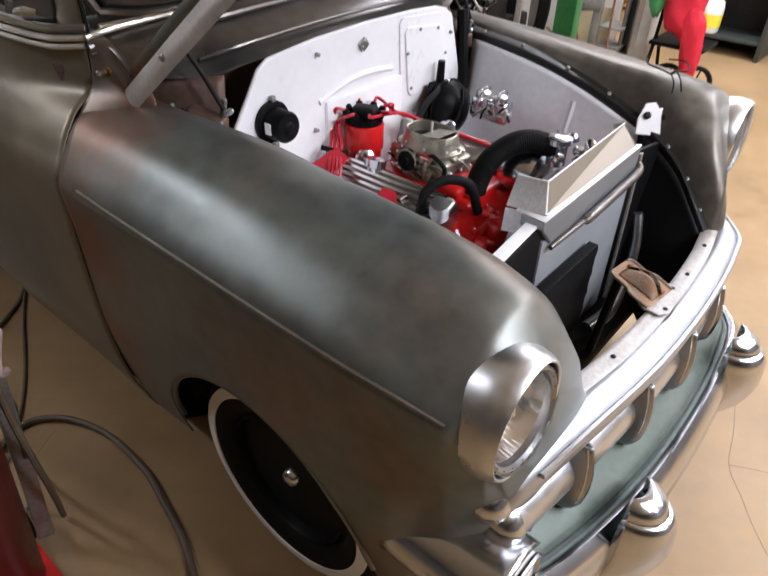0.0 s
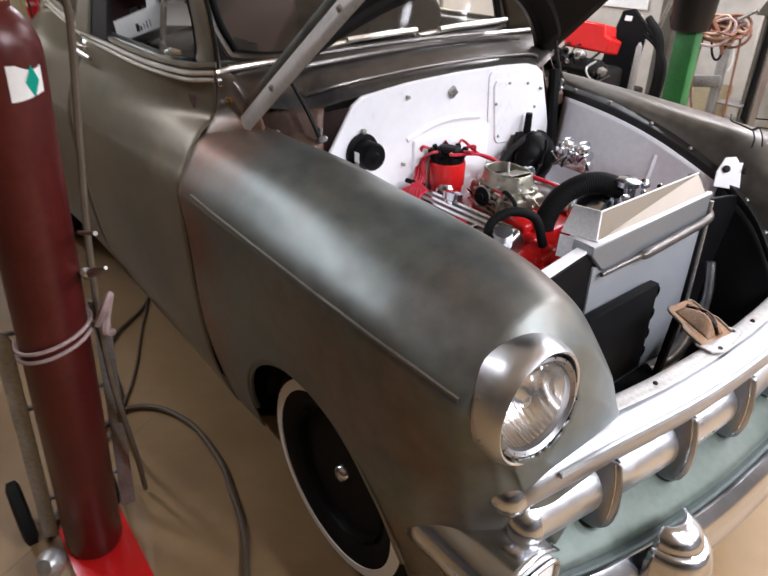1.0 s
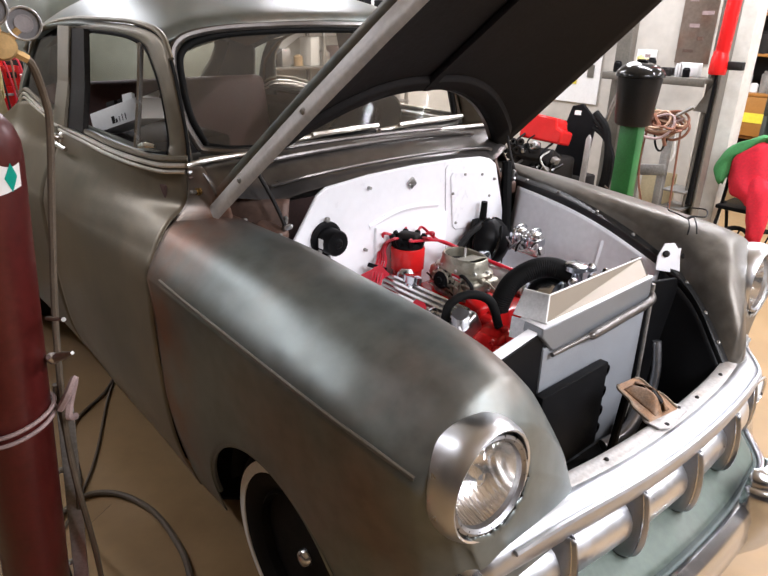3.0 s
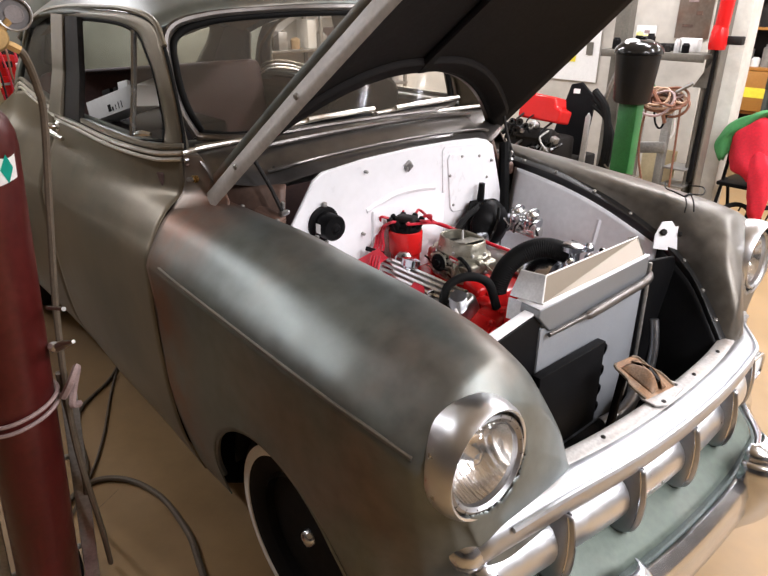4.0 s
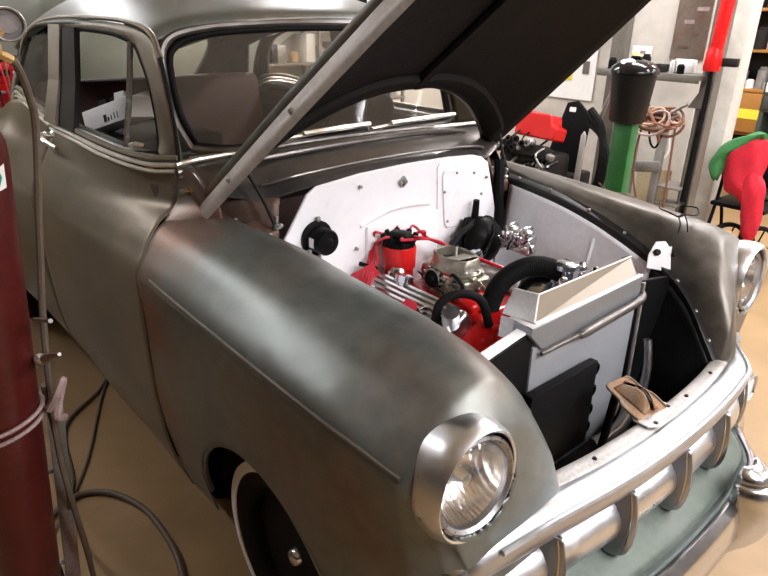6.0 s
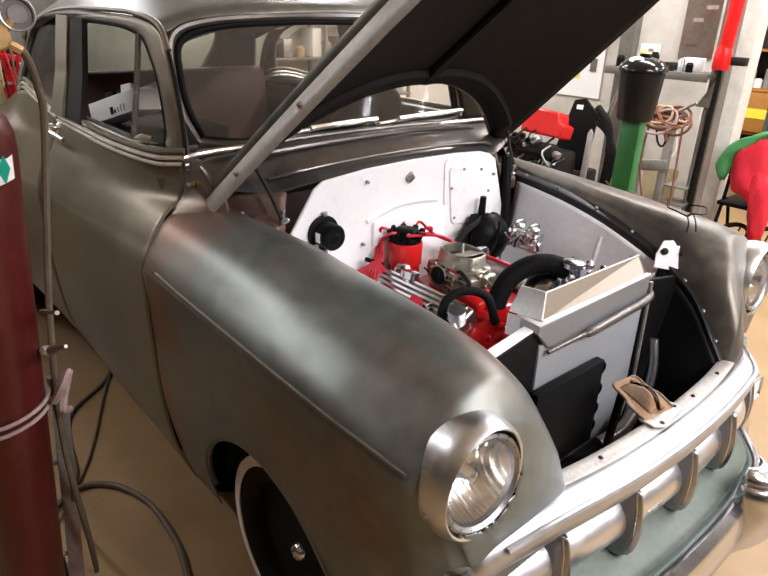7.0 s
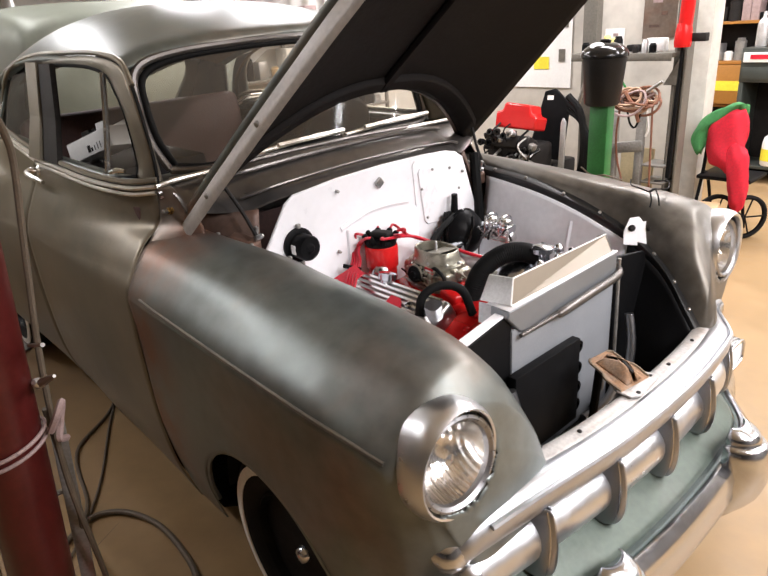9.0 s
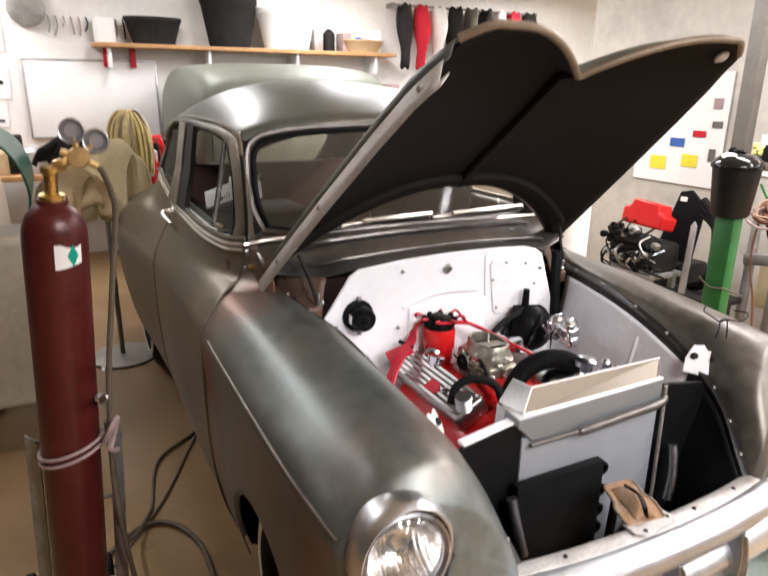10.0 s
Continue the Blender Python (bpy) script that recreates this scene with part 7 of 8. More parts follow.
# posters on the partition
for x, y, z, w, h, m0 in ((-2.28, 3.46, 1.45, 0.85, 0.90, "paper"), (-1.48, 3.466, 1.30, 0.16, 0.30, "paper"), (-1.13, 3.466, 1.62, 0.25, 0.50, "cowlrust")):
    po = tagged(part("poster", box_bm(w, 0.006, h, (x, y, z)), M[m0], smooth=False), "paper poster pinned behind the bench", "poster", "posters")
    if w > 0.8:
        first_poster = po
        continue
    for k in range(5):
        part("print_block", box_bm(w * rng.uniform(0.15, 0.4), 0.003, h * rng.uniform(0.03, 0.07), (x + w * rng.uniform(-0.25, 0.25), y - 0.005, z + h * (0.35 - 0.17 * k))), M[rng.choice(["strap", "dark", "greypaint", "primer_brown"])], po)
for x, z, w, h, m0 in ((-2.45, 1.16, 0.16, 0.11, "yellow"), (-2.14, 1.20, 0.15, 0.10, "yellow"), (-2.28, 1.34, 0.14, 0.07, "blue"), (-2.08, 1.42, 0.12, 0.05, "redlead"), (-1.94, 1.26, 0.06, 0.10, "greypaint"), (-1.93, 1.50, 0.09, 0.05, "greypaint"), (-1.95, 1.66, 0.08, 0.08, "strap")):
    part("print_block", box_bm(w, 0.003, h, (x, 3.452, z)), M[m0], first_poster)
# white heater box high on the wall
hb = thing("wall_heater", "white box heater high on the wall", "heater", (-4.6, 6.5, 2.7))
part("heater_case", box_bm(1.0, 0.30, 0.38, (-4.6, 6.44, 2.76), None, 0.03, 3), M["enamel"], hb)
part("heater_grille", box_bm(0.8, 0.01, 0.06, (-4.6, 6.285, 2.64), None, 0.004), M["steel"], hb)
# open shelf unit with cans at the far end
su = thing("shelf_unit", "orange shelf unit full of small cans and boxes", "shelf unit", (-1.6, 6.3, FLOOR))
for z in (FLOOR + 0.05, 0.5, 0.95, 1.35, 1.75, 2.1):
    part("shelf_board", box_bm(1.5, 0.35, 0.03, (-1.3, 6.35, z), None, 0.003), M["orange"], su)
for x in (-2.04, -0.56):
    part("upright", box_bm(0.04, 0.35, 2.2, (x, 6.35, FLOOR + 1.1), None, 0.003), M["orange"], su)
# dark board added to keep the white wall from showing between shelves
part("back_board", box_bm(1.5, 0.02, 2.15, (-1.3, 6.54, FLOOR + 1.1), None, 0.003), M["dark"], su)
part("drawer", box_bm(0.62, 0.30, 0.40, (-1.66, 6.25, 0.73), None, 0.006), M["orange"], su, "orange drawer front")
part("drawer_mark", box_bm(0.30, 0.004, 0.10, (-1.62, 6.097, 0.72)), M["yellow"], su)
for z in (0.515, 0.965, 1.365, 1.765):
    x = -2.0
    while x < -0.62:
        h, r = rng.uniform(0.06, 0.27), rng.uniform(0.022, 0.062)
        if z < 0.6 and x < -1.3:
            x += 0.1
            continue
        m0 = rng.choice(["dark", "redlead", "blue", "alu_dull", "paper", "black", "dark", "strap", "steel", "cardboard", "dark", "yellow"])
        if rng.random() < 0.5:
            tagged(part("can", lathe_bm([(r, 0), (r, h * 0.85), (r * 0.7, h * 0.9), (r * 0.7, h), (0, h)], 14, pose(x + r, 6.25 + rng.uniform(-0.03, 0.08), z)), M[m0]), "spray can or small tin on the orange shelf", "can", "cans on the orange shelves")
        else:
            tagged(part("carton_box", box_bm(r * 1.9, 0.16, h * 0.8, (x + r, 6.28, z + h * 0.4), pose(0, 0, 0, 0, 0, rng.uniform(-14, 14)), 0.004), M[m0]), "small box on the orange shelf", "box", "boxes on the orange shelves")
        x += 2 * r + 0.006
# dark tool cabinet with bottles on top
tc = thing("tool_cabinet", "dark grey-green steel tool cabinet with bottles on top", "cabinet", (-0.72, 5.3, FLOOR))
part("drawer_case", box_bm(0.85, 0.42, 0.30, (-0.72, 5.35, 1.02), None, 0.01), M["cabinet"], tc)
for k in range(2):
    part("drawer_front", box_bm(0.80, 0.012, 0.11, (-0.72, 5.134, 0.95 + 0.14 * k), None, 0.004), M["cabinet"], tc)
    part("drawer_pull", box_bm(0.30, 0.014, 0.014, (-0.60, 5.122, 0.985 + 0.14 * k), None, 0.003), M["steel"], tc)
for x in (-1.12, -0.32):
    part("side_panel", box_bm(0.04, 0.42, 0.87 - FLOOR, (x, 5.35, (0.87 + FLOOR) / 2), None, 0.006), M["cabinet"], tc)
part("back_panel", box_bm(0.80, 0.02, 0.87 - FLOOR, (-0.72, 5.54, (0.87 + FLOOR) / 2), None, 0.003), M["dark"], tc)
part("lower_shelf", box_bm(0.78, 0.40, 0.03, (-0.72, 5.35, 0.10), None, 0.004), M["cabinet"], tc)
sn = part("plate", box_bm(0.30, 0.008, 0.085, (-0.97, 5.122, 1.09), None, 0.002), M["paper"], tc, "white plate with a red band")
part("plate_band", box_bm(0.22, 0.004, 0.04, (-0.95, 5.116, 1.095)), M["redlead"], sn)
for x, r, h, m0, l in ((-1.04, 0.05, 0.30, "alu_dull", "grey spray bottle on the tool cabinet"), (-0.92, 0.055, 0.34, "enamel", "white bottle on the tool cabinet"), (-0.78, 0.06, 0.36, "yellow", "yellow plastic bottle on the tool cabinet"), (-0.66, 0.05, 0.22, "redlead", "red tin on the tool cabinet"), (-0.55, 0.06, 0.28, "dark", "dark bottle on the tool cabinet")):
    tagged(part("bottle", lathe_bm([(r, 0), (r * 1.02, 0.01), (r, h * 0.62), (r * 0.85, h * 0.72), (r * 0.35, h * 0.82), (r * 0.3, h * 0.98), (0, h)], 20, pose(x, 5.28, 1.172)), M[m0]), l, "bottle", "bottles on the tool cabinet")
jg = tagged(part("jug", lathe_bm([(0.07, 0), (0.082, 0.015), (0.082, 0.20), (0.07, 0.26), (0.03, 0.30), (0.025, 0.34), (0, 0.34)], 20, pose(-0.80, 5.22, 0.117)), M["enamel"]), "white plastic jug with a yellow label in the cabinet", "jug")
part("jug_label", lathe_bm([(0.0835, 0.05), (0.0835, 0.16)], 20, pose(-0.80, 5.22, 0.117), cap=False), M["yellow"], jg)
tagged(part("steel_cabinet", box_bm(0.8, 0.4, 1.9, (-0.1, 6.35, FLOOR + 0.95), None, 0.01), M["dark"]), "tall dark steel cabinet against the wall", "cabinet")
# folding chair with jackets
CHAIR_SHIFT = Vector((-0.09, 0, 0))
ch = thing("folding_chair", "black folding chair draped with red and green jackets", "chair", (-0.45, 3.55, FLOOR))
for x in (-0.60, -0.36):
    part("chair_leg", tube_bm([(x, 3.30, FLOOR + 0.01), (x, 3.45, 0.40), (x, 3.50, 0.84)], 0.013, 8), M["satin"], ch)
    part("chair_leg", tube_bm([(x, 3.74, FLOOR + 0.01), (x, 3.55, 0.38), (x, 3.40, 0.40)], 0.013, 8), M["satin"], ch)
part("chair_seat", box_bm(0.38, 0.32, 0.03, (-0.43, 3.55, 0.40), None, 0.01), M["satin"], ch)


def cloth(name, m0, c, w, h, d, seed, label):
    r = random.Random(seed)
    g = []
    for i in range(13):
        v = i / 12
        row = []
        for j in range(20):
            a = 2 * math.pi * j / 20
            k = (0.55 + 0.45 * math.sin(math.pi * min(1, v * 1.25 + 0.12))) * (1 + 0.12 * math.sin(3 * a + seed + 4 * v) + 0.06 * r.random())
            row.append((c[0] + w * k * math.cos(a) + 0.04 * math.sin(5 * v + seed), c[1] + d * k * math.sin(a), c[2] + h * (0.5 - v) + 0.02 * math.sin(4 * a + seed)))
        g.append(row)
    bm = grid_bm(surf(g, 30, 20), close_v=True)
    for f in (0, -1):
        pass
    return tagged(part(name, bm, M[m0], solid=0.006), label, "jacket")


def draped(name, m0, top, drop, seed, label):
    """Cloth laid over a ridge line: two hanging sides with soft folds."""
    r = random.Random(seed)
    ph = [r.uniform(0, 6.28) for _ in range(4)]
    g = []
    for i in range(25):
        u = i / 24
        x, y, z = curve_pts(top, 25)[i]
        row = []
        for j in range(19):
            v = (j - 9) / 9
            fall = drop[0] if v < 0 else drop[1]
            fold = 0.030 * math.sin(9 * u + ph[0]) + 0.018 * math.sin(21 * u + ph[1] + 3 * v)
            edge = 1 + 0.06 * math.sin(7 * u + ph[2]) + 0.02 * math.sin(17 * u + ph[3])
            row.append((x + 0.03 * math.sin(6 * v + ph[1]) * abs(v), y + v * 0.06 + math.copysign(min(1, abs(v) * 3), v) * 0.05 + fold * abs(v) ** 0.7 * (1 if v < 0 else -1), z - fall * edge * max(0, abs(v) - 0.12) ** 1.15 - 0.02 * abs(math.sin(5 * u + ph[0]))))
        g.append(row)
    return tagged(part(name, grid_bm(g), M[m0], solid=0.008), label, "jacket")


def stuffed(rows, seed, n=28):
    """A soft padded shape: rings of (centre, half width, half depth), rounded off, with shallow creases."""
    r = random.Random(seed)
    ph = [r.uniform(0, 6.28) for _ in range(5)]
    c = curve_pts([(*p, w, d) for p, w, d in rows], 30)
    g = []
    for i, (x, y, z, w, d) in enumerate(c):
        ring = []
        for a in np.linspace(0, 2 * math.pi, n, endpoint=False):
            k = 1 + 0.06 * math.sin(3 * a + ph[0] + 0.25 * i) + 0.05 * math.sin(5 * a + ph[1] - 0.4 * i) + 0.03 * math.sin(9 * a + ph[2] + 0.9 * i)
            ring.append((x + w * k * math.cos(a), y + d * k * math.sin(a), z + 0.012 * math.sin(2 * a + 0.5 * i + ph[3])))
        g.append(ring)
    bm = grid_bm(g, close_v=True)
    bm.verts.ensure_lookup_table()
    bm.faces.new([bm.verts[k] for k in range(n)][::-1])
    bm.faces.new([bm.verts[len(bm.verts) - n + k] for k in range(n)])
    return bm


red_jacket = tagged(part("jacket", stuffed([((-0.42, 3.45, 0.90), 0.03, 0.03), ((-0.43, 3.44, 0.87), 0.085, 0.06), ((-0.46, 3.43, 0.76), 0.135, 0.08), ((-0.45, 3.42, 0.62), 0.125, 0.09), ((-0.41, 3.41, 0.51), 0.11, 0.08), ((-0.39, 3.41, 0.46), 0.05, 0.05)], 5), M["cloth_red"]), "red padded jacket slung over the folding chair", "jacket")
part("sleeve", stuffed([((-0.36, 3.37, 0.66), 0.04, 0.03), ((-0.335, 3.36, 0.58), 0.07, 0.05), ((-0.315, 3.35, 0.42), 0.07, 0.05), ((-0.30, 3.35, 0.27), 0.055, 0.045), ((-0.30, 3.35, 0.20), 0.025, 0.025)], 8), M["cloth_red"], red_jacket)
green_jacket = tagged(part("jacket", stuffed([((-0.36, 3.47, 0.86), 0.02, 0.02), ((-0.40, 3.46, 0.92), 0.05, 0.05), ((-0.50, 3.44, 0.87), 0.065, 0.06), ((-0.58, 3.42, 0.79), 0.06, 0.06), ((-0.63, 3.41, 0.70), 0.06, 0.05), ((-0.63, 3.40, 0.61), 0.04, 0.04), ((-0.62, 3.40, 0.57), 0.015, 0.015)], 12), M["cloth_green"]), "green jacket bunched over the chair back", "jacket")
for x, y in ((-0.46, 3.42), (-0.28, 3.50)):
    part("chair_wheel", lathe_bm([(0.135, -0.012), (0.15, -0.016), (0.165, -0.008), (0.165, 0.008), (0.15, 0.016), (0.135, 0.012)], 28, aim((x, y, FLOOR + 0.165), (0.75, -0.6, 0)), cap=False), M["rubber"], ch)
    for a in range(5):
        part("wheel_spoke", tube_bm([(x, y, FLOOR + 0.165), (x + 0.62 * 0.145 * math.cos(1.257 * a), y + 0.75 * 0.145 * math.cos(1.257 * a), FLOOR + 0.165 + 0.145 * math.sin(1.257 * a))], 0.006, 6), M["satin"], ch)
for ob in (ch, red_jacket, green_jacket):
    ob.location += CHAIR_SHIFT
tagged(part("cardboard_box", box_bm(0.32, 0.30, 0.34, (-0.56, 3.0, FLOOR + 0.17), pose(0, 0, 0, 0, 0, 12), 0.004), M["cardboard"]), "plain brown cardboard box on the floor", "box")

# ---- behind the car ----
c2 = thing("second_car", "grey-green primed body of another old car", "car", (-4.6, 0.6, FLOOR))
g2 = []
for x, w, z in ((-3.95, 0.80, 1.70), (-4.05, 0.88, 1.84), (-4.5, 0.95, 1.93), (-5.2, 0.95, 1.94), (-5.9, 0.88, 1.85)):
    g2.append([(x, 0.75 + w * sy, zz) for sy, zz in ((-1.0, 0.2), (-1.02, 0.9), (-1.0, 1.4), (-0.95, z - 0.12), (-0.7, z - 0.02), (0, z), (0.7, z - 0.02), (0.95, z - 0.12), (1.0, 1.4), (1.02, 0.9), (1.0, 0.2))])
part("body_shell", grid_bm(surf(g2, 24, 60)), M["carbody2"], c2, solid=0.01)
part("front_panel", grid_bm([[(-3.95, 0.75 + 0.80 * sy, 0.2) for sy in np.linspace(-1, 1, 9)], [(-3.94, 0.75 + 0.80 * sy, 1.68 - 0.1 * sy * sy) for sy in np.linspace(-1, 1, 9)]]), M["carbody2"], c2, solid=0.01)
for y in (0.15, 1.35):
    for k in range(4):
        part("wheel", lathe_bm([(0.1, -0.08), (0.30, -0.09), (0.33, -0.04), (0.33, 0.04), (0.30, 0.09), (0.1, 0.08)], 28, aim((-4.3 - 1.2 * (k % 2), y - 0.3 + 0.4 * (k // 2), FLOOR + 0.33), (0, 1, 0))), M["rubber"], c2) if k in (0, 1) else None
# shelf along the back wall
ws = thing("wall_shelf", "long wooden shelf on brackets along the back wall", "shelf", (-6.0, 1.0, 2.1))
part("board", box_bm(0.36, 3.4, 0.04, (-6.0, 0.95, 2.13), None, 0.004), M["wood"], ws)
for y in (-0.6, 0.4, 1.4, 2.4):
    part("bracket", box_bm(0.30, 0.03, 0.20, (-6.03, y, 2.01), None, 0.004), M["enamel"], ws)
for y, r, h, m0, l, cat in ((-0.15, 0.28, 0.26, "dark", "dark metal wash tub on the wall shelf", "tub"), (0.65, 0.30, 0.50, "dark", "black drum on the wall shelf", "drum"), (1.30, 0.34, 0.42, "paper", "pale translucent bucket on the wall shelf", "bucket"), (2.25, 0.26, 0.14, "cardboard", "low brown tray on the wall shelf", "tray")):
    tagged(part(cat, lathe_bm([(r * 0.75, 0), (r, h * 0.85), (r * 1.04, h * 0.88), (r * 1.04, h), (r * 0.9, h), (r * 0.85, h * 0.9)], 28, pose(-5.96, y, 2.152) @ Matrix.Diagonal((0.6, 1, 1, 1))), M[m0]), l, cat)
tagged(part("wall_clock", lathe_bm([(0.16, 0), (0.17, 0.02), (0.16, 0.04), (0.14, 0.045), (0, 0.045)], 32, aim((-6.17, -1.3, 2.45), (1, 0, 0))), M["steel"]), "round grey wall clock", "clock")
wb = tagged(part("whiteboard", box_bm(0.03, 1.25, 0.75, (-6.165, -0.77, 1.60), None, 0.004), M["enamel"]), "large white board on the back wall", "whiteboard")
for y, z, w, h in ((-0.77, 1.985, 1.29, 0.02), (-0.77, 1.215, 1.29, 0.02), (-1.405, 1.60, 0.02, 0.75), (-0.135, 1.60, 0.02, 0.75)):
    part("board_frame", box_bm(0.04, w, h, (-6.165, y, z), None, 0.003), M["alu_dull"], wb)
for y in (-0.62, -0.36):
    tagged(part("red_clamp", box_bm(0.05, 0.06, 0.20, (-6.12, y, 2.02), None, 0.01), M["redlead"]), "small red clamp hanging at the board", "clamp", "clamps")
for y, z, h in ((-1.75, 2.3, 0.5), (-1.75, 1.75, 0.3), (-1.80, 1.45, 0.25)):
    pp = tagged(part("poster", box_bm(0.006, 0.42, h, (-6.19, y, z)), M["paper"], smooth=False), "small printed poster on the back wall", "poster", "posters")
    for k in range(3):
        part("print_block", box_bm(0.003, 0.24, h * 0.12, (-6.184, y + rng.uniform(-0.05, 0.05), z + h * (0.3 - 0.28 * k))), M[rng.choice(["dark", "wood", "green_panel"])], pp)
for k in range(17):
    y = -0.62 + 0.19 * k
    if -0.5 < y < 1.75 and k % 3:
        continue
    h, r = rng0.uniform(0.08, 0.30), rng0.uniform(0.05, 0.085)
    m0 = rng0.choice(["dark", "redlead", "blue", "alu_dull", "paper", "black", "cardboard", "strap"])
    if k % 2:
        tagged(part("shelf_tin", lathe_bm([(r, 0), (r, h * 0.8), (r * 0.6, h * 0.92), (r * 0.3, h), (0, h)], 16, pose(-6.04, y, 2.152)), M[m0]), "tin standing on the long wall shelf", "can", "tins on the wall shelf")
    else:
        tagged(part("shelf_box", box_bm(0.2, r * 2, h, (-6.04, y, 2.152 + h / 2), pose(0, 0, 0, 0, 0, rng0.uniform(-15, 15)), 0.006), M[m0]), "small box standing on the long wall shelf", "box", "boxes on the wall shelf")
for k in range(11):
    y, h = -1.12 + 0.07 * k, rng0.uniform(0.10, 0.2)
    tagged(part("hook_tool", tube_bm([(-6.17, y, 2.40), (-6.15, y + 0.01, 2.40 - h * 0.5), (-6.16, y + rng0.uniform(-0.02, 0.02), 2.40 - h)], 0.008, 6), M[rng0.choice(["dark", "steel", "strap"])]), "small tool hanging on the back wall", "tool", "tools on the back wall")
hr = thing("storage_rack", "steel storage rack stacked with tools and boxes", "rack", (-5.95, 3.4, FLOOR))
for z in (0.55, 1.05, 1.55):
    part("rack_shelf", box_bm(0.42, 2.9, 0.03, (-5.95, 3.5, z), None, 0.003), M["steel"], hr)
for x in (-6.13, -5.77):
    for y in (2.08, 3.5, 4.92):
        part("rack_upright", box_bm(0.04, 0.04, 1.65 - FLOOR, (x, y, (1.65 + FLOOR) / 2), None, 0.003), M["steel"], hr)
for z in (0.567, 1.067, 1.567):
    for k in range(14):
        h, w = rng0.uniform(0.10, 0.34), rng0.uniform(0.05, 0.09)
        m0 = rng0.choice(["dark", "redlead", "cardboard", "alu_dull", "black", "dark", "blue", "paper", "strap"])
        y = 2.2 + 0.2 * k + rng0.uniform(-0.03, 0.03)
        if k % 2:
            tagged(part("rack_tin", lathe_bm([(w, 0), (w, h * 0.8), (w * 0.7, h * 0.9), (w * 0.4, h), (0, h)], 14, pose(-5.9, y, z)), M[m0]), "tin or bottle standing on the storage rack", "can", "tins on the storage rack")
        else:
            tagged(part("rack_box", box_bm(0.25, w * 1.9, h, (-5.93, y, z + h / 2), pose(0, 0, 0, 0, 0, rng0.uniform(-12, 12)), 0.006), M[m0]), "box or case standing on the storage rack", "box", "boxes on the storage rack")
# clothes rail
cr = thing("clothes_rail", "steel rail with hanging dark work clothes", "clothes rail", (-6.0, 3.6, 2.55))
part("rail", tube_bm([(-6.0, 2.7, 2.72), (-6.0, 4.9, 2.72)], 0.015, 8), M["steel"], cr)
for y in (2.7, 4.9):
    part("rail_bracket", box_bm(0.2, 0.03, 0.05, (-6.1, y, 2.72), None, 0.004), M["steel"], cr)
for k in range(9):
    y = 2.85 + 0.24 * k
    m0 = ["dark", "cloth_red", "paper", "dark", "greypaint", "dark", "paper", "cloth_red", "dark"][k]
    cloth("work_coat", m0, (-6.0, y, 2.36), 0.13, 0.74, 0.09, 10 + k, "work coat hanging from the clothes rail")
# workbench and clutter at the left rear
wb2 = thing("workbench", "cluttered wooden workbench against the back wall", "workbench", (-5.4, -1.2, FLOOR))
part("bench_top", box_bm(0.75, 2.6, 0.05, (-5.7, -1.35, 0.90), None, 0.005), M["wood"], wb2)
for x in (-6.0, -5.4):
    for y in (-2.55, -0.15):
        part("bench_leg", box_bm(0.08, 0.08, 0.94, (x, y, FLOOR + 0.47), None, 0.005), M["wood"], wb2)
for k in range(16):
    y = -2.5 + 0.155 * k
    h, w = rng.uniform(0.12, 0.38), rng.uniform(0.06, 0.12)
    m0 = rng.choice(["dark", "cardboard", "skin_tan", "dark", "redlead", "alu_dull", "blue", "strap"])
    if k % 2:
        tagged(part("bench_tin", lathe_bm([(w, 0), (w, h * 0.8), (w * 0.7, h * 0.92), (w * 0.3, h), (0, h)], 16, pose(-5.62 + 0.1 * rng.random(), y, 0.927)), M[m0]), "tin or can on the workbench", "can", "tins on the workbench")
    else:
        tagged(part("bench_box", box_bm(w * 2, w * 1.4, h, (-5.62, y, 0.927 + h / 2), pose(0, 0, 0, 0, 0, rng.uniform(-20, 20)), 0.006), M[m0]), "small box on the workbench", "box", "boxes on the workbench")
# leather apron and gloves hung on a stand behind the cylinder
st = thing("coat_stand", "steel stand hung with tan leather gloves and aprons", "coat stand", (-2.9, -1.0, FLOOR))
part("stand_pole", tube_bm([(-2.95, -0.98, FLOOR + 0.02), (-2.95, -0.98, 1.45)], 0.016, 8), M["steel"], st)
part("stand_base", lathe_bm([(0.22, 0), (0.22, 0.015), (0.03, 0.03)], 24, pose(-2.95, -0.98, FLOOR)), M["steel"], st)
draped("leather_apron", "cream_sheet", [(-2.92, -1.02, 1.38), (-2.90, -0.95, 1.43), (-2.88, -0.86, 1.42), (-2.86, -0.78, 1.34)], (0.55, 0.5), 31, "tan leather welding apron hung on the stand")
draped("leather_glove", "cardboard", [(-2.86, -1.30, 1.20), (-2.82, -1.22, 1.28), (-2.80, -1.12, 1.29), (-2.80, -1.04, 1.22)], (0.30, 0.3), 32, "yellow-tan leather welding gloves hung on the stand")
draped("dark_hood", "dark", [(-2.98, -1.24, 1.40), (-2.95, -1.18, 1.46), (-2.93, -1.12, 1.46), (-2.92, -1.06, 1.40)], (0.16, 0.16), 33, "dark welding hood hung on the stand")
sb = thing("string_mop", "straw-coloured string mop standing head up", "mop", (-3.25, -0.76, FLOOR))
part("mop_stick", tube_bm([(-3.25, -0.76, FLOOR), (-3.25, -0.76, 1.50)], 0.013, 8), M["wood"], sb)
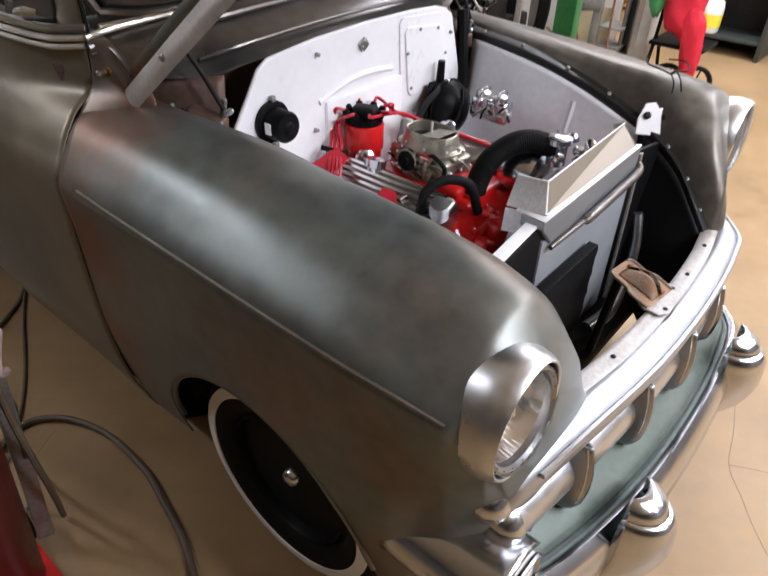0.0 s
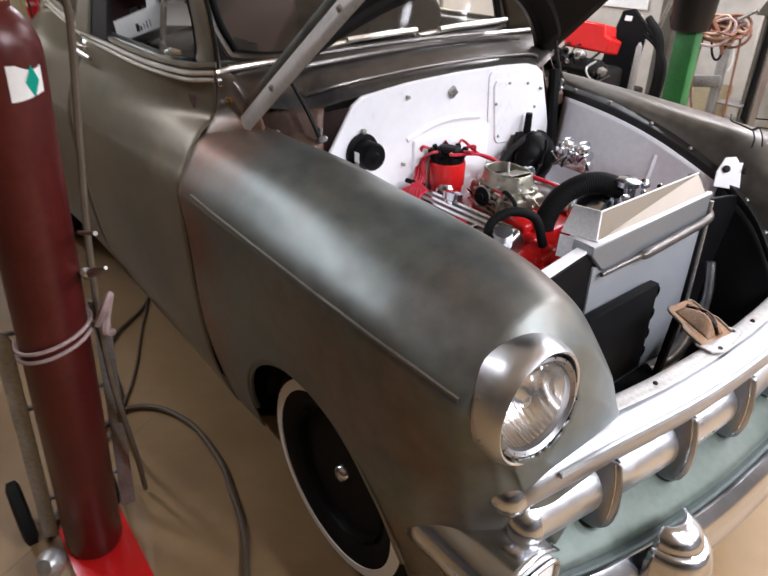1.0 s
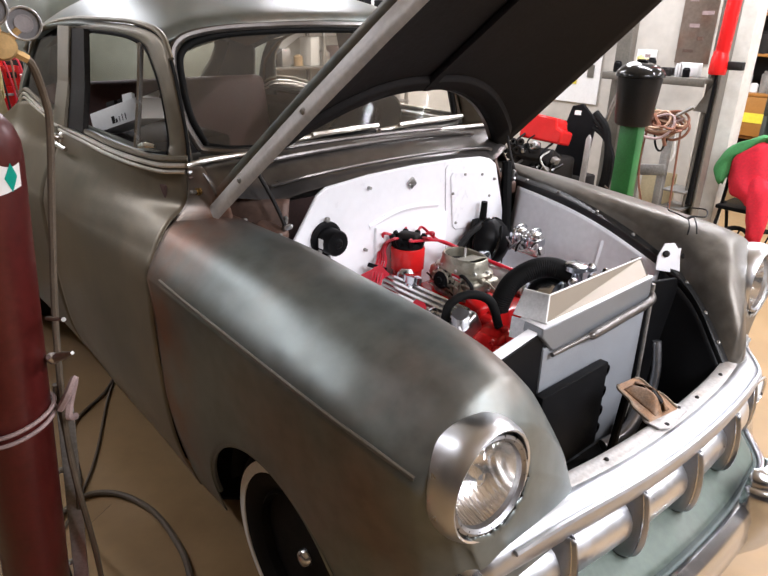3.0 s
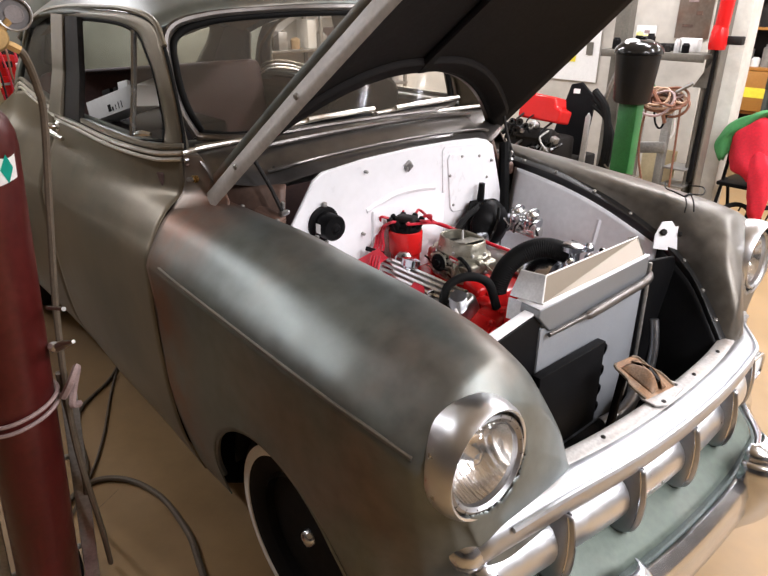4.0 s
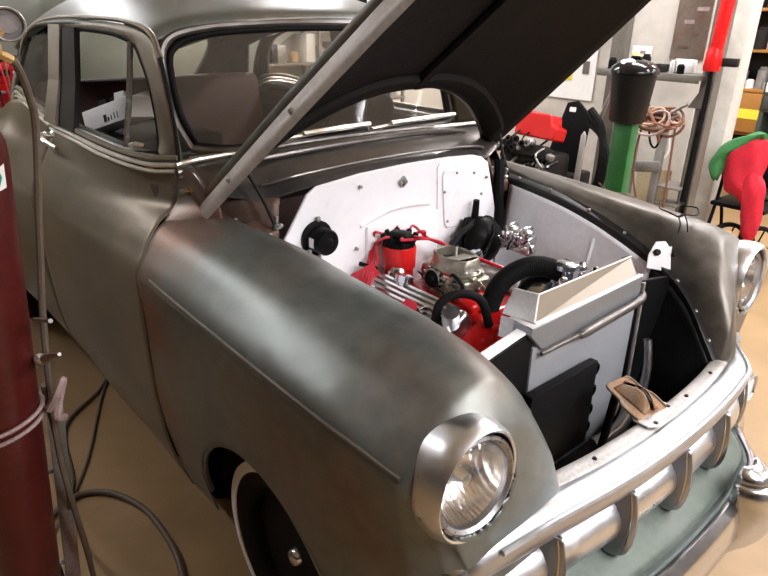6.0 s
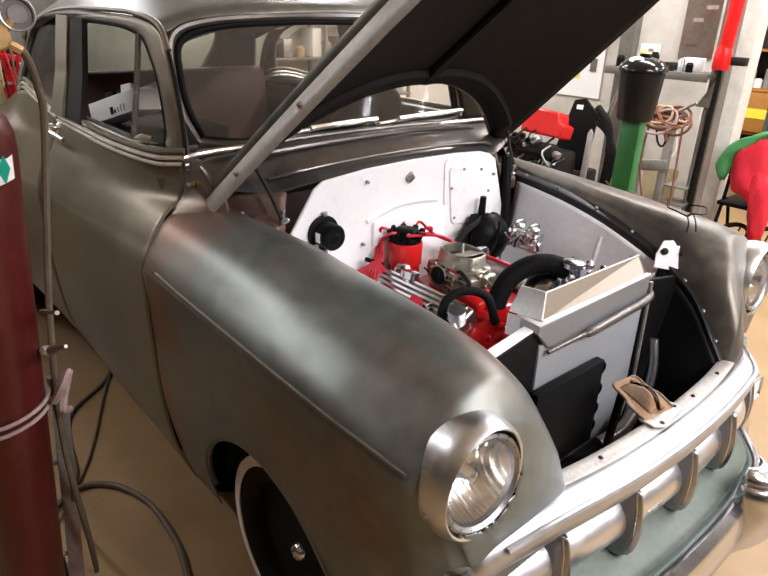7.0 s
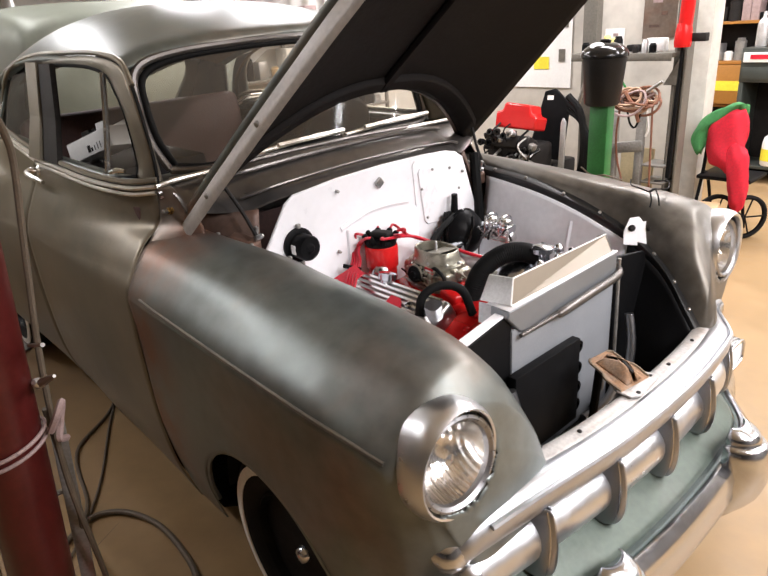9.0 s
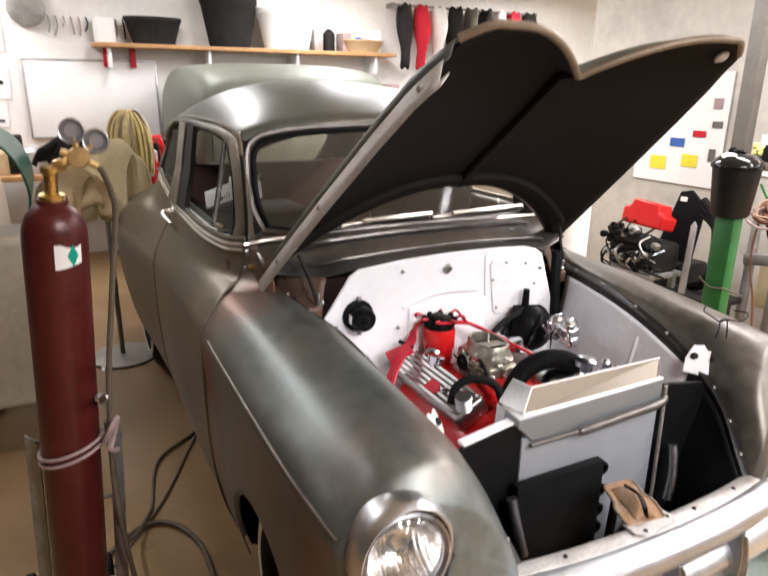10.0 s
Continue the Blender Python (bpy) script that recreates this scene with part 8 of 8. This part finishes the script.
for k in range(72):
    a = 2 * math.pi * k / 72 + rng0.uniform(-0.05, 0.05)
    r, z = rng0.uniform(0.07, 0.125), 1.56 + rng0.uniform(-0.02, 0.02)
    cx, cy = math.cos(a), math.sin(a)
    part("strand", tube_bm([(-3.25, -0.76, z - 0.03), (-3.25 + 0.5 * r * cx, -0.76 + 0.5 * r * cy, z), (-3.25 + r * cx, -0.76 + r * cy, z - 0.09), (-3.25 + 1.15 * r * cx, -0.76 + 1.15 * r * cy, z - 0.24), (-3.25 + 1.1 * r * cx, -0.76 + 1.1 * r * cy, 1.16 + rng0.uniform(-0.06, 0.06))], 0.012, 5, n=12), M["straw" if k % 3 else ("cream_sheet" if k % 2 else "lip_brown")], sb)
# red tool chest behind the car, heaped with tins, cables and boxes
tc = thing("tool_chest", "red steel tool chest with bright drawer lips", "tool chest", (-4.05, -0.47, FLOOR))
part("chest_body", box_bm(0.30, 0.40, 1.17, (-4.05, -0.47, FLOOR + 0.625), None, 0.008), M["red"], tc)
for k in range(8):
    dr = part("drawer", box_bm(0.016, 0.37, 0.125, (-3.894, -0.47, FLOOR + 0.13 + 0.14 * k), None, 0.004), M["red"], tc)
    part("drawer_lip", box_bm(0.014, 0.34, 0.016, (-3.884, -0.47, FLOOR + 0.18 + 0.14 * k), None, 0.003), M["alu_dull"], dr)
for x, y in ((-4.15, -0.62), (-4.15, -0.32), (-3.95, -0.62), (-3.95, -0.32)):
    part("caster", lathe_bm([(0.01, -0.012), (0.02, -0.012), (0.02, 0.012), (0.01, 0.012)], 14, aim((x, y, FLOOR + 0.02), (0, 1, 0))), M["rubber"], tc)
TZ = FLOOR + 1.21
for x, y, w, d, h, m0, l in ((-3.98, -0.555, 0.11, 0.12, 0.09, "enamel", "white box on the tool chest"), (-3.97, -0.425, 0.10, 0.12, 0.13, "red", "red box on the tool chest"), (-4.08, -0.52, 0.16, 0.10, 0.20, "red", "tall red box on the tool chest"), (-4.10, -0.37, 0.12, 0.10, 0.17, "dark", "dark box on the tool chest"), (-3.96, -0.335, 0.06, 0.10, 0.07, "paper", "small white box on the tool chest")):
    bxo = tagged(part("tool_box", box_bm(d, w, h, (x, y, TZ + h / 2), None, 0.005), M[m0]), l, "box")
    part("print_block", box_bm(0.003, w * 0.6, h * 0.3, (x + d / 2 + 0.001, y, TZ + h * 0.55)), M["dark" if m0 in ("red", "paper") else "redlead"], bxo)
for k in range(9):
    y0 = -0.64 + 0.043 * k
    z1 = 0.86 + 0.05 * rng0.random()
    tagged(part("hanging_cable", tube_bm([(-3.99, y0, TZ + 0.17), (-3.90, y0 + 0.01, TZ + 0.16), (-3.865, y0 + 0.03 * rng0.random(), TZ - 0.02), (-3.866, y0 + 0.05 * rng0.random(), z1), (-3.868, y0 + 0.06, z1 + 0.05)], 0.007, 6, n=26), M[("redlead", "hose_brown", "redlead", "dark")[k % 4]]), "thin cable hung over the tool chest", "cable", "cables on the tool chest")
for y, z, m0 in ((-0.58, 1.08, "paper"), (-0.50, 1.02, "redlead"), (-0.40, 1.11, "strap"), (-0.54, 0.94, "yellow"), (-0.36, 0.98, "dark")):
    part("drawer_tag", box_bm(0.004, 0.07, 0.05, (-3.881, y, z), pose(0, 0, 0)), M[m0], tc)
# green and grey fender of a vehicle at the left
pk = thing("parked_vehicle", "old vehicle with a beige and deep green body", "vehicle", (-3.4, -2.4, FLOOR))
part("body_side", grid_bm(surf([[(x, -1.62 - 0.9 * f, z) for f, z in ((0.06, 0.15), (0.0, 0.5), (0.0, 0.9), (0.06, 1.10), (0.3, 1.28), (0.6, 1.36), (1.0, 1.36))] for x in (-2.2, -2.4, -3.2, -4.2, -4.4)], 20, 24)), M["beige"], pk, solid=0.01)
part("body_end", box_bm(0.04, 0.88, 1.20, (-2.22, -2.08, 0.75), None, 0.02), M["beige"], pk)
part("body_end", box_bm(0.04, 0.88, 1.20, (-4.38, -2.08, 0.75), None, 0.02), M["beige"], pk)
part("body_far_side", box_bm(2.16, 0.04, 1.20, (-3.3, -2.50, 0.75), None, 0.02), M["beige"], pk)
part("front_shelf", box_bm(0.32, 0.9, 0.9, (-2.06, -1.80, 0.62), None, 0.06, 3), M["beige"], pk)
part("hood_side", grid_bm(surf([[(x, -1.36 - 0.5 * f, z) for f, z in ((0.05, 1.10), (0.0, 1.25), (0.10, 1.42), (0.35, 1.52), (0.9, 1.56))] for x in (-1.95, -2.1, -2.5, -2.9)], 14, 18)), M["deepgreen"], pk, "deep green painted upper panel", solid=0.01)
part("body_top", box_bm(1.6, 0.7, 0.25, (-3.3, -2.2, 1.45), None, 0.08, 3), M["beige"], pk)
part("tyre", lathe_bm([(0.12, -0.09), (0.30, -0.10), (0.34, -0.05), (0.34, 0.05), (0.30, 0.10), (0.12, 0.09)], 32, aim((-2.7, -1.70, FLOOR + 0.34), (0, 1, 0))), M["rubber"], pk)
part("tyre", lathe_bm([(0.12, -0.09), (0.30, -0.10), (0.34, -0.05), (0.34, 0.05), (0.30, 0.10), (0.12, 0.09)], 32, aim((-3.9, -1.70, FLOOR + 0.34), (0, 1, 0))), M["rubber"], pk)
# office carton left on the rear seat
bx = thing("carton", "open white carton with papers on the rear seat", "carton", (-2.15, -0.22, 0.9))
low, along = Vector((-1.90, -0.557, 1.128)), Vector((0.30, 0.099, 0.096))
n3 = along.cross(Vector((-0.035, 0, 0.09))).normalized()
e3 = along.normalized()
u3 = n3.cross(e3)
CR = Matrix((n3, e3, u3)).transposed().to_4x4()
CR.translation = low + along / 2 + u3 * 0.044 - n3 * 0.07
part("carton_body", box_bm(0.14, 0.33, 0.088, (0, 0, 0), CR, 0.003), M["paper"], bx)
for k, (h, w) in enumerate(((0.030, 0.020), (0.016, 0.010), (0.022, 0.003), (0.028, 0.003), (0.028, 0.003))):
    part("carton_mark", box_bm(0.003, w, h, (0, 0, 0), CR @ pose(0.0705, -0.005 + 0.022 * k, -0.03 + h / 2)), M["dark"], bx)
part("carton_flap", box_bm(0.004, 0.31, 0.05, (0, 0, 0), CR @ pose(-0.07, 0, 0.06, 0, -30, 0)), M["paper"], bx)
for k in range(6):
    part("paper_sheet", box_bm(0.02, 0.05, 0.05, (0, 0, 0), CR @ pose(-0.07 + 0.02 * k, rng.uniform(-0.09, 0.09), 0.055, 0, rng.uniform(-15, 15), rng.uniform(-30, 30))), M[rng.choice(["paper", "strap", "dark"])], bx)
# added block: holds up the carton and fills in the dark beneath it
tagged(part("crate", box_bm(0.56, 0.62, 0.545, (-1.91, -0.33, 0.8425), None, 0.02), M["dark"]), "added dark box on the rear seat carrying the carton", "crate")
